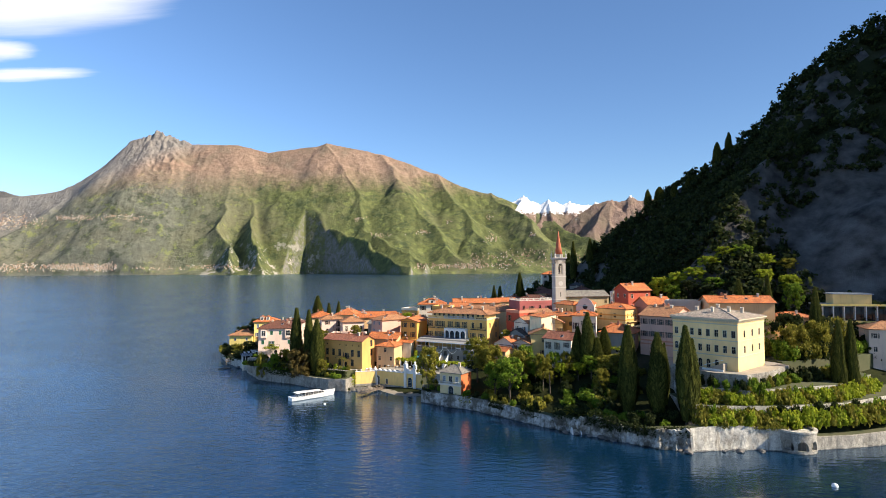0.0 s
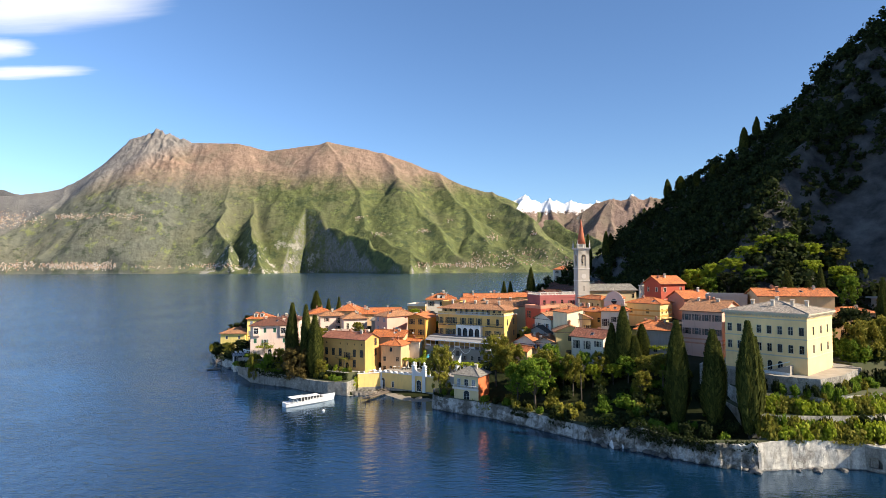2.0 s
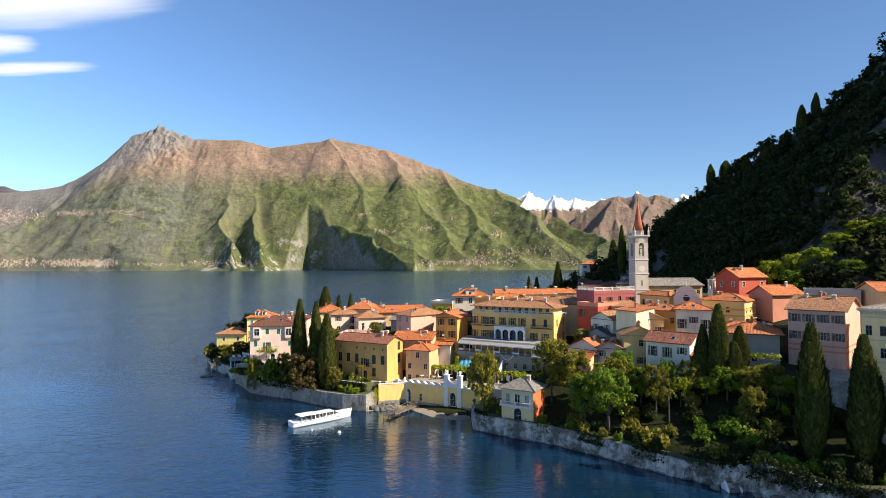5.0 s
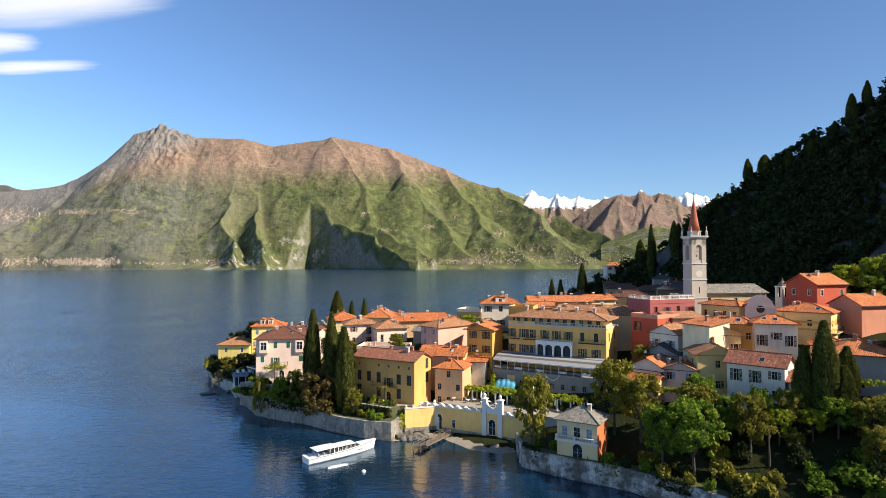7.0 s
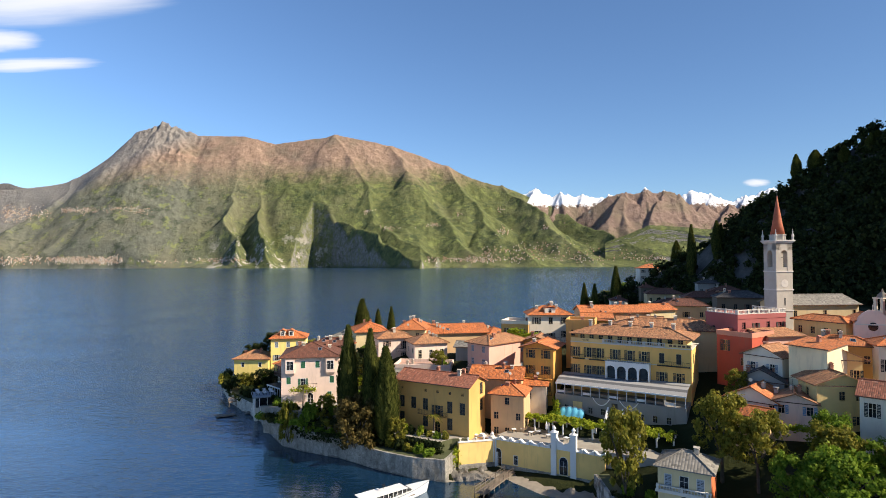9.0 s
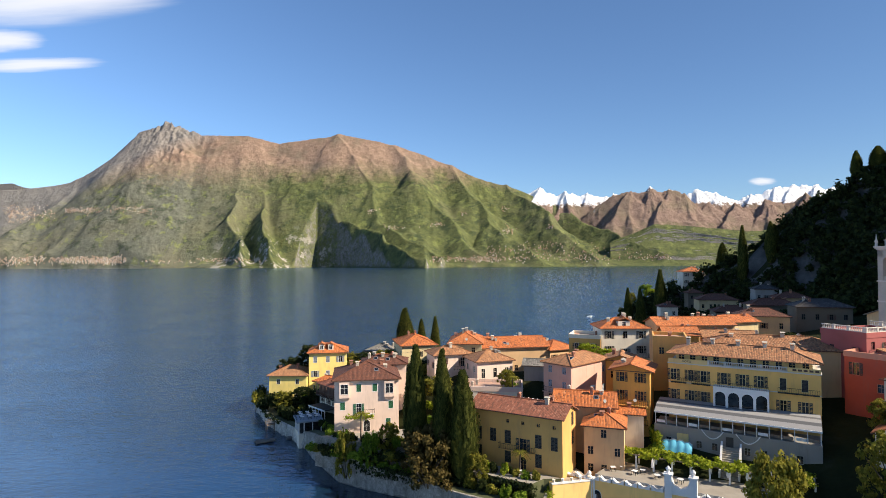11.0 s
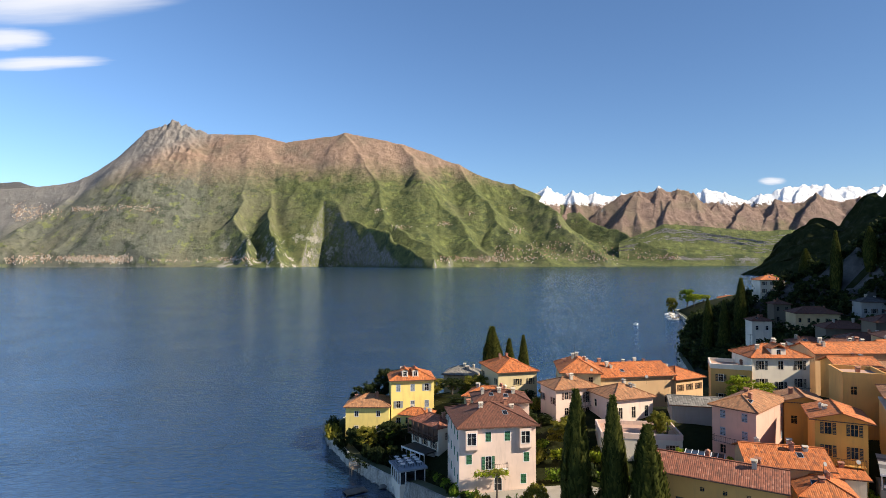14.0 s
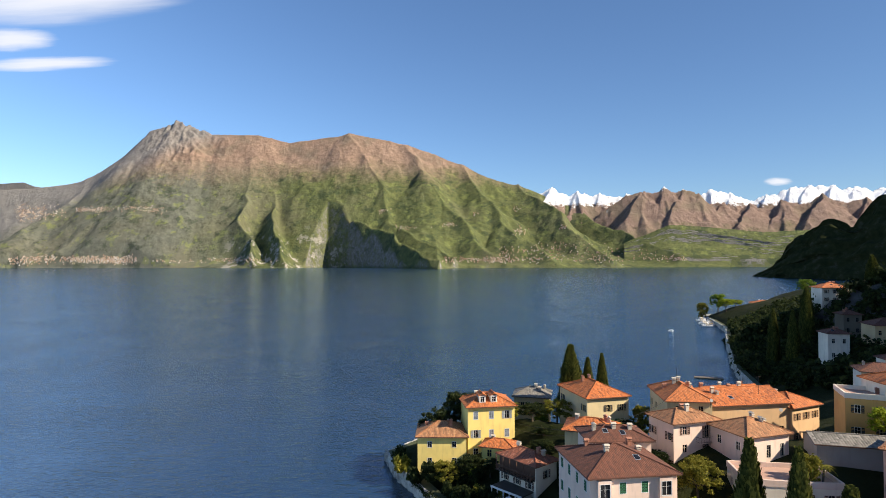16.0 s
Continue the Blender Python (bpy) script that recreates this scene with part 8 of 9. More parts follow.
def buoy(x, y, r):
    t = thing("buoy", x, y, 0, 0, "small white mooring buoy floating on the lake", "buoy", group="buoys")
    bm = bmesh.new()
    lathe(bm, [(0.05, -r), (r * 0.7, -r * 0.7), (r, 0), (r * 0.85, r * 0.6), (r * 0.4, r * 0.95), (0.08, r * 1.05)], 14)
    part("float", bm, WHITE_PAINT, t, smooth=True)
    bm = bmesh.new()
    tube(bm, (0, 0, r), (0, 0, r * 2.6), 0.05, 0.04, 6)
    tube(bm, (-0.16, 0, r * 2.6), (0.16, 0, r * 2.6), 0.05, 0.05, 6)
    part("ring", bm, DARKMETAL, t)


buoy(-15.2, 108.6, 0.42)
buoy(98.4, 38.9, 0.62)


def jetty(name, label, x0, y0, x1, y1, w, z, rails=True):
    L = math.hypot(x1 - x0, y1 - y0)
    t = thing(name, x0, y0, 0, math.degrees(math.atan2(y1 - y0, x1 - x0)), label, "jetty")
    n = int(L / 0.32)
    for k in range(n):
        bm = bmesh.new()
        box(bm, k * L / n, -w / 2, z - 0.06, (k + 1) * L / n - 0.03, w / 2, z)
        part("plank", bm, TIMBER, t)
    for k in range(int(L / 2) + 1):
        for sg in (-1, 1):
            bm = bmesh.new()
            tube(bm, (k * 2, sg * w / 2, -1.8), (k * 2, sg * w / 2, z + (1.0 if rails else 0)), 0.09, 0.08, 6)
            part("post", bm, TIMBER, t)
    if rails:
        for sg in (-1, 1):
            bm = bmesh.new()
            for zz in (0.5, 1.0):
                tube(bm, (0, sg * w / 2, z + zz), (L, sg * w / 2, z + zz), 0.045, 0.045, 5)
            part("handrail", bm, TIMBER, t)
    for sg in (-1, 1):
        bm = bmesh.new()
        box(bm, 0, sg * w / 2 - 0.08, z - 0.22, L, sg * w / 2 + 0.08, z - 0.06)
        part("beam", bm, TIMBER, t)


jetty("jetty", "weathered timber jetty with handrails by the beach", -5.6, 120.0, 1.3, 130.9, 1.8, 0.75)
jetty("jetty", "narrow white-railed gangway on the point", -74.2, 182.6, -67.0, 187.6, 1.2, 1.7)
jetty("bathing_raft", "low floating timber raft near the point", -73.6, 172.4, -69.6, 174.8, 2.2, 0.4, False)
jetty("boat_pontoon", "long dark floating pontoon in the bay", 33.5, 316.5, 44, 312.5, 3.0, 0.5, False)
jetty("boat_pontoon", "long dark boat pontoon before the lakeside villas", 128, 508, 150, 548, 3.5, 0.6, False)


def small_boat(x, y, rz, L, cover):
    t = thing("motor_boat", x, y, 0, rz, "small moored motor boat with a pale cover", "boat", group="moored boats")
    bm = bmesh.new()
    rows = []
    for k in range(9):
        u = k / 8
        h = 0.19 * L * (1 - max(0, (u - 0.4) / 0.6) ** 2) + 0.02
        rows.append([bm.verts.new(p) for p in ((u * L, -h * 0.6, -0.3), (u * L, -h, 0.75 + 0.3 * u), (u * L, h, 0.75 + 0.3 * u), (u * L, h * 0.6, -0.3))])
    for a, b in zip(rows, rows[1:]):
        for q in range(3):
            bm.faces.new((a[q], b[q], b[q + 1], a[q + 1]))
    bm.faces.new(rows[0])
    part("hull", bm, WHITE_PAINT, t)
    bm = bmesh.new()
    box(bm, 0.25 * L, -0.13 * L, 0.8, 0.6 * L, 0.13 * L, 1.4)
    part("cover", bm, cover, t)


for k in range(9):
    small_boat(126 + 2.6 * k + (k % 3), 502 + 5.2 * k, 150 + 10 * (k % 2), 6 + k % 3, SHUT_GREY if k % 2 else P_BEIGE)
small_boat(82, 470, 60, 8, SHUT_GREY)

def moored_boat(x, y, rz, k):
    """A small white motor boat: raked hull, deck, cabin with dark windows."""
    t = thing("motor_boat", x, y, 0, rz, "small white motor boat moored at the landing", "boat", group="moored boats")
    L, B = 6.5 * k, 2.2 * k
    bm = bmesh.new()
    rings = []
    for q, (u, w) in enumerate(((-0.5, 0.80), (-0.2, 1.0), (0.15, 0.96), (0.38, 0.55), (0.5, 0.04))):
        sheer = 0.75 * k + 0.35 * k * max(0, u + 0.1)
        rings.append([bm.verts.new((u * L, sg * B / 2 * w * f, z)) for sg, f, z in ((-1, 1.0, sheer), (-1, 0.75, 0.05), (0, 0.0, -0.3), (1, 0.75, 0.05), (1, 1.0, sheer))])
    for a, b in zip(rings, rings[1:]):
        for q in range(4):
            bm.faces.new((a[q], b[q], b[q + 1], a[q + 1]))
        bm.faces.new((a[0], a[4], b[4], b[0]))
    bm.faces.new(rings[0])
    part("hull", bm, WHITE_PAINT, t)
    bm = bmesh.new()
    box(bm, -0.15 * L, -0.32 * B, 0.7 * k, 0.18 * L, 0.32 * B, 1.5 * k)
    part("cabin", bm, P_WHITE, t)
    bm = bmesh.new()
    box(bm, -0.14 * L, -0.33 * B, 1.05 * k, 0.185 * L, 0.33 * B, 1.35 * k)
    part("cabin_window", bm, GLASS, t)


for x, y, rz, k in ((137.5, 548, 20, 1.5), (133.5, 539, -10, 1.2), (131, 530, 35, 1.0), (128, 521, 5, 1.4), (125, 512, 25, 1.1), (122.5, 503, -15, 1.2)):
    moored_boat(x, y, rz, k)

# ---------------------------------------------------------------- terrace furniture


def parasol(x, y, z, mat):
    t = thing("parasol", x, y, z, 0, "closed white parasol on the hotel terrace", "parasol", group="parasols")
    bm = bmesh.new()
    tube(bm, (0, 0, 0), (0, 0, 2.7), 0.04, 0.03, 6)
    part("pole", bm, TIMBER, t)
    bm = bmesh.new()
    lathe(bm, [(0.16, 1.1), (0.26, 1.4), (0.18, 2.2), (0.03, 2.75)], 8)
    part("canopy", bm, mat, t)


for x, y in ((20, 130), (22.5, 128.6), (25, 127), (18, 132), (9, 134.4), (4, 137.4)):
    parasol(x, y, 6.7, WHITE_PAINT)


def cafe_table(x, y, z):
    t = thing("cafe_table", x, y, z, (x * 70) % 90, "white cloth-covered table on the lake terrace", "table", group="terrace tables")
    bm = bmesh.new()
    box(bm, -0.45, -0.45, 0.70, 0.45, 0.45, 0.75)
    part("tabletop", bm, WHITE_PAINT, t)
    for sx_ in (-0.36, 0.36):
        for sy_ in (-0.36, 0.36):
            bm = bmesh.new()
            box(bm, sx_ - 0.03, sy_ - 0.03, 0, sx_ + 0.03, sy_ + 0.03, 0.7)
            part("leg", bm, DARKMETAL, t)


def cafe_pavilion():
    """A small glazed room on the quay with a dining deck for a roof, and the veranda beside it."""
    t = thing("cafe_pavilion", -64.4, 173.9, 0, math.degrees(math.atan2(-5.5, 2.3)), "white glazed lakeside cafe room with a dark roof deck", "cafe")
    W, D = 6.0, 5.6
    bm = bmesh.new()
    box(bm, -0.3, -0.3, 6.05, W + 0.3, D + 0.3, 6.4)
    part("deck", bm, SHUT_GREY, t, "dark blue-grey roof deck")
    bm = bmesh.new()
    box(bm, 0.15, 0.15, -0.5, W - 0.15, D, 3.4)
    part("wall", bm, P_WHITE, t)
    bm = bmesh.new()
    box(bm, 0.5, 0.5, 3.4, W - 0.5, D, 6.05)
    part("glazing", bm, GLASS, t, "dark window glass")
    for x in np.linspace(0.1, W - 0.1, 5):
        bm = bmesh.new()
        box(bm, x - 0.09, 0.1, 3.3, x + 0.09, 0.3, 6.05)
        part("post", bm, WHITE_PAINT, t)
    for y in np.linspace(1.4, D - 0.2, 3):
        for x in (0.2, W - 0.2):
            bm = bmesh.new()
            box(bm, x - 0.09, y - 0.09, 3.3, x + 0.09, y + 0.09, 6.05)
            part("post", bm, WHITE_PAINT, t)
    bm = bmesh.new()
    for k in range(13):
        tube(bm, (k * W / 12, -0.2, 6.4), (k * W / 12, -0.2, 7.3), 0.02, 0.02, 4)
    tube(bm, (-0.2, -0.2, 7.3), (W + 0.2, -0.2, 7.3), 0.03, 0.03, 5)
    tube(bm, (-0.2, -0.2, 7.3), (-0.2, D, 7.3), 0.03, 0.03, 5)
    part("railing", bm, DARKMETAL, t)
    v = thing("veranda", -62.8, 181.6, 3.2, math.degrees(math.atan2(-5.2, 5.0)), "dark flat-roofed veranda with white posts and fascia", "veranda")
    bm = bmesh.new()
    box(bm, 0, 0, 3.5, 7.6, 4.6, 3.75)
    part("roof", bm, SHUT_DARK, v, "dark flat roof")
    bm = bmesh.new()
    box(bm, -0.06, -0.08, 3.42, 7.66, -0.005, 3.8)
    part("fascia", bm, WHITE_PAINT, v)
    for k in range(6):
        bm = bmesh.new()
        box(bm, k * 1.48, 0.02, -2, k * 1.48 + 0.16, 0.18, 3.5)
        part("post", bm, WHITE_PAINT, v)
    bm = bmesh.new()
    box(bm, 0.2, 3.0, -2, 7.4, 3.2, 3.5)
    part("back_wall", bm, P_GREY, v)


cafe_pavilion()
for i in range(4):
    for j in range(3):
        cafe_table(-63.2 + 0.55 * i + 1.6 * j, 172.2 - 1.35 * i + 0.6 * j + 2.0, 6.4)
for x, y in ((-19, 138.4), (-16.6, 137), (-14.2, 135.6)):
    cafe_table(x, y, 6.3)
for k in range(7):
    cafe_table(2.6 + 1.6 * k, 136.0 - 0.95 * k + 1.5 * (k % 2), 6.7)

# posts and pergola over the hotel terrace


def pergola():
    t = thing("pergola", 4.4, 138.4, 6.7, math.degrees(math.atan2(-13.0, 23.5)), "white-posted pergola covered with bright vines", "pergola")
    for k in range(11):
        for y in (0.0, 2.6):
            bm = bmesh.new()
            box(bm, k * 3.0 - 0.14, y - 0.14, -1, k * 3.0 + 0.14, y + 0.14, 2.4)
            part("post", bm, WHITE_PAINT, t)
    for y in (0.0, 2.6):
        bm = bmesh.new()
        box(bm, -0.4, y - 0.08, 2.4, 30.4, y + 0.08, 2.55)
        part("beam", bm, TIMBER, t)
    rng = random.Random(4)
    lumps = [(rng.uniform(-0.6, 29.6), rng.uniform(-0.9, 3.5), 2.65 + rng.uniform(-0.25, 0.35), rng.uniform(0.35, 0.8), 0.5) for _ in range(190)]
    v, f = leaf_cloud(rng, lumps, 42, 0.16)
    sub("vine", mesh_from("vine", v, f, L_LIME), t, label="bright green vine leaves")


pergola()


def glass_pergola():
    """Slanting steel and glass roof with climbing plants on the small garden terrace."""
    t = thing("glass_pergola", -13.5, 151.2, 13.2, -28, "slanting steel pergola with glass panes and climbers", "pergola")
    for k in range(7):
        bm = bmesh.new()
        box(bm, k * 1.0, 0, 2.1, k * 1.0 + 0.1, 4.2, 2.22)
        part("rafter", bm, WHITE_PAINT, t)
    for k in range(6):
        bm = bmesh.new()
        box(bm, k * 1.0 + 0.12, 0.1, 2.13, k * 1.0 + 0.98, 4.1, 2.16)
        part("pane", bm, GLASS, t)
    for x in (0.0, 6.0):
        for y in (0.05, 4.1):
            bm = bmesh.new()
            box(bm, x, y - 0.05, -4, x + 0.1, y + 0.05, 2.1)
            part("post", bm, WHITE_PAINT, t)
    rng = random.Random(9)
    lumps = [(rng.choice((rng.uniform(-1.4, 0.6), rng.uniform(5.6, 7.2))), rng.uniform(0, 4.2), rng.uniform(1.0, 2.3), rng.uniform(0.35, 0.7), 0.7) for _ in range(26)]
    v, f = leaf_cloud(rng, lumps, 50, 0.13)
    sub("climber", mesh_from("climber", v, f, L_LIME), t, label="bright green climbing plants")


glass_pergola()


def dish(x, y, z, rz):
    t = thing("satellite_dish", x, y, z, rz, "small pale satellite dish on a short mast", "dish", group="satellite dishes")
    bm = bmesh.new()
    lathe(bm, [(0.02, 0.0), (0.2, 0.03), (0.33, 0.11)], 12)
    bmesh.ops.transform(bm, matrix=Matrix.Translation((0, -0.2, 0.9)) @ Matrix.Rotation(radians(65), 4, 'X'), verts=bm.verts)
    part("reflector", bm, P_GREY, t)
    bm = bmesh.new()
    tube(bm, (0, 0, -0.6), (0, 0, 0.9), 0.035, 0.03, 6)
    part("mast", bm, DARKMETAL, t)


for x, y, z, rz in ((-57.5, 181.5, 14.2, -20), (-22, 178, 23.4, 10), (-12, 173, 23.0, 0), (42.6, 119.4, 20.0, -30), (8.5, 142, 16.8, 0), (2.2, 140, 17.2, 20)):
    dish(x, y, z, rz)


def stair(name, label, x, y, z, rz, w, n, rise, run, mat):
    t = thing(name, x, y, z, rz, label, "stairs")
    for k in range(n):
        bm = bmesh.new()
        box(bm, -w / 2, k * run, -3, w / 2, (k + 1) * run, (k + 1) * rise)
        part("step", bm, mat, t)
    for sg in (-1, 1):
        bm = bmesh.new()
        m0 = n * run
        v = [bm.verts.new((sg * w / 2 + dx, yy, zz)) for dx in (-0.15, 0.15) for yy, zz in ((0, -1), (0, 0.9), (m0, n * rise + 0.9), (m0, -1))]
        for f in ((0, 1, 2, 3), (7, 6, 5, 4), (1, 5, 6, 2), (0, 4, 5, 1)):
            bm.faces.new([v[i] for i in f])
        part("side_wall", bm, WHITE_PAINT, t)


stair("garden_stairs", "white-walled steps up to the hotel basement", 20.9, 131.4, 6.7, -31, 3.0, 14, 0.30, 0.35, PAVING)
stair("shore_stairs", "stone boat steps in the garden bank", 56.6, 74.2, -0.6, 0, 2.2, 10, 0.34, 0.34, LIMESTONE)

# dormers, antenna and cables on the roofs


def dormer(parent_label, x, y, z, rz, w, wall, rf):
    t = thing("dormer", x, y, z, rz, parent_label, "dormer", group="dormers")
    bm = bmesh.new()
    facade(bm, Matrix.Identity(4), w, -0.8, 1.5, [(w / 2 - 0.45, 0.1, w / 2 + 0.45, 1.25)])
    box(bm, 0, 0.25, -0.8, w, 3, 1.5)
    part("wall", bm, wall, t)
    add_window(t, Matrix.Translation((w / 2, 0, 0.1)), 0.9, 1.15, "p", SHUT_DARK, WHITE_PAINT)
    build_roof(t, w, 2.8, 1.45, "gable_y", 0.5, rf, 0.25)


dormer("white dormer with a gabled roof", 16.6, 178.6, 27.2, -1, 3.0, P_WHITE, T_ORANGE)
dormer("small dormer on the orange roof", -64.2, 199.4, 18.4, 10, 1.5, P_WHITE, T_ORANGE)
dormer("small dormer on the orange roof", -61.6, 199.8, 18.4, 10, 1.5, P_WHITE, T_ORANGE)


def bay_window(x, y, z, rz):
    t = thing("bay_window", x, y, z, rz, "pale rose oriel bay with large white window", "bay window", group="oriel bays")
    bm = bmesh.new()
    facade(bm, Matrix.Translation((0, -0.7, 0)), 2.1, 0, 3.3, [(0.3, 0.8, 1.8, 2.8)])
    for x_, ang in ((0, -90), (2.1, 90)):
        facade(bm, Matrix.Translation((x_, 0 if ang < 0 else -0.7, 0)) @ Matrix.Rotation(radians(ang), 4, 'Z'), 0.7, 0, 3.3, [])
    v = [bm.verts.new(p) for p in ((0, -0.7, 0), (2.1, -0.7, 0), (1.8, 0, -0.7), (0.3, 0, -0.7))]
    bm.faces.new(v[::-1])
    part("wall", bm, P_ROSE, t)
    add_window(t, Matrix.Translation((1.05, -0.7, 0.8)), 1.5, 2.0, "p", SHUT_GREY, WHITE_PAINT)


ang5 = math.atan2(2.1, 13.3)
for d in (1.0, 10.4):
    bay_window(-50.5 + d * math.cos(ang5), 153.2 + d * math.sin(ang5), 15.6, math.degrees(ang5))


def cable(x0, y0, z0, x1, y1, z1, sag=1.2):
    cu = bpy.data.curves.new("cable", 'CURVE')
    cu.dimensions, cu.bevel_depth, cu.bevel_resolution = '3D', 0.035, 1
    sp = cu.splines.new('POLY')
    sp.points.add(16)
    for k in range(17):
        t = k / 16
        sp.points[k].co = (x0 + (x1 - x0) * t, y0 + (y1 - y0) * t, z0 + (z1 - z0) * t - sag * 4 * t * (1 - t), 1)
    cu.materials.append(DARKMETAL)
    tagged(new("cable", cu), "thin overhead cable strung between the roofs", "cable", group="cables")


cable(-56.2, 199, 14.0, -37, 172, 21.0)
cable(-45, 172, 21.5, -24, 189, 23.0)
cable(-56, 200, 12.5, -45, 176, 19.0)


def antenna(x, y, z):
    t = thing("antenna", x, y, z, 20, "thin metal roof aerial", "antenna", group="roof aerials")
    bm = bmesh.new()
    tube(bm, (0, 0, -1.5), (0, 0, 2.4), 0.04, 0.03, 5)
    part("mast", bm, DARKMETAL, t)
    bm = bmesh.new()
    tube(bm, (-0.7, 0, 2.2), (0.7, 0, 2.2), 0.025, 0.025, 4)
    for k in range(5):
        tube(bm, (-0.6 + 0.3 * k, -0.35, 2.2), (-0.6 + 0.3 * k, 0.35, 2.2), 0.015, 0.015, 4)
    part("dipole", bm, DARKMETAL, t)


for x, y, z in ((-61, 203, 20.2), (-22, 194, 25), (14, 182, 29), (-4, 195, 23), (36, 187, 29.5), (93, 144, 36.6), (60, 122, 26.5), (48.5, 117, 19.6)):
    antenna(x, y, z)

# ---------------------------------------------------------------- trees
for x, y, top, r in ((-32.9, 143.2, 28.0, 1.5), (-27.8, 141.4, 27.4, 1.35), (-24.0, 137.8, 24.2, 1.75), (-40.3, 215.4, 29, 2.1), (-35.2, 218.6, 25.2, 1.25), (-30.8, 221.5, 25.8, 1.25),
                     (70.2, 75.0, 27.8, 1.7), (76.8, 72.0, 26.2, 1.65), (79.6, 74.8, 23.2, 0.85), (82.0, 67.4, 28.4, 1.5), (84.2, 68.6, 25.0, 1.1), (126, 76, 28.7, 1.15), (130, 77, 28.7, 1.15), (135, 98, 36.7, 1.2), (125, 123, 38.5, 1.5),
                     (129, 119, 35.5, 1.9), (134, 121, 40, 1.0), (75.5, 306.7, 39.4, 1.9), (60.5, 291, 31, 1.5), (57.5, 299, 31, 1.5), (108.8, 294.5, 59.6, 1.5), (111.3, 318.6, 52.6, 1.8), (118, 288, 61, 1.6), (122, 292, 60, 1.5),
                     (154.3, 284.5, 92, 1.5), (159.9, 279.2, 93, 2.2), (163.1, 264.8, 92, 1.6), (167.6, 255.2, 95.6, 1.5), (171, 256, 97, 1.3), (180.9, 247.9, 114, 1.7), (187.3, 247.1, 119.6, 1.3), (176, 252, 103, 1.2)):
    cypress(x, y, top, None, r)
for x, y, top, r in ((65.8, 98, 29.4, 1.5), (63.2, 99.5, 25, 1.2), (71.8, 101, 24.6, 1.3), (68.2, 96.5, 22, 1.4)):
    cypress(x, y, top, None, r, "dark conical fir tree behind the garden")
for x, y, top, r, tone in ((-30.5, 138.5, 13.6, 6.6, "russet"), (-21.5, 135.6, 10.0, 2.3, "olive"), (17.6, 111.5, 17.6, 4.6, "olive"), (33.5, 111.5, 20.5, 5.0, "olive"), (37.5, 108, 18.5, 4.4, "olive"), (42, 95.5, 16.5, 5.6, "green"), (38, 99, 14.5, 4.2, "green"),
                           (46.5, 103.5, 17.5, 4.6, "olive"), (50.5, 101, 16, 3.6, "green"), (57.5, 97.5, 14.6, 2.4, "lime"), (62.4, 96.2, 14.8, 2.6, "lime"), (69.5, 92, 17.5, 3.6, "olive"), (74, 93.5, 17.8, 3.4, "olive"), (66.5, 87, 14.6, 2.6, "olive"), (52, 96.5, 17.2, 3.4, "olive"), (56, 100.4, 17.4, 2.8, "green"), (60, 98.6, 17.6, 2.8, "olive"), (48, 106.4, 18.5, 3.6, "green"), (66, 95.2, 17, 3.2, "green"), (74.5, 89.5, 16, 3.0, "green"),
                           (-68, 209, 18.6, 5.0, "dark"), (-51.5, 204.5, 16.8, 3.8, "dark"), (-45.4, 206.5, 17.2, 4.2, "olive"), (-26, 204, 16.5, 3.2, "olive"), (8, 174.5, 23.6, 3.4, "lime"), (12, 173, 22.6, 2.8, "lime"), (29.6, 166.5, 22.8, 3.4, "lime"),
                           (37.5, 158, 24, 3.2, "lime"), (44.6, 128, 21, 2.6, "olive"), (-13.5, 162.5, 19.5, 2.4, "olive"), (-37, 173, 17, 3.4, "dark"), (-30, 165, 17.5, 4.0, "olive"), (-38.5, 147, 12.0, 2.8, "olive"), (-42, 146, 10.5, 2.6, "green"), (122, 89, 26.5, 4.6, "olive"), (126, 97.5, 29, 5, "dark"), (118.5, 88, 22, 3.2, "green"), (131, 92, 27, 4.6, "olive"), (137, 99, 28, 4.6, "dark"), (113, 92, 21.5, 2.6, "lime"), (124, 106, 27, 4, "green"), (144, 103, 27, 4.6, "olive"), (116, 99, 24, 3.4, "green"), (-74, 205, 15.5, 4.6, "dark"), (-57, 212, 15.5, 4.2, "olive"), (-62, 207, 14, 3.6, "dark"), (-49, 214, 14.5, 3.6, "olive"), (-66.5, 189.5, 9.8, 3.4, "dark"), (-71.5, 189.5, 8.6, 3.2, "olive"), (-62.5, 188.5, 9.4, 2.6, "dark"), (-28, 170, 16.5, 2.8, "olive"), (-33, 176, 15.5, 2.6, "dark"), (-36, 186, 16.5, 3.4, "dark"), (-42, 190, 16, 3.2, "olive"), (-34, 192.5, 16.5, 2.8, "dark"), (-47, 147.4, 10.6, 2.6, "olive"), (-51.5, 190, 13, 3.0, "dark"), (-50, 197, 14, 3.2, "dark")):
    tree(x, y, top, r, tone)
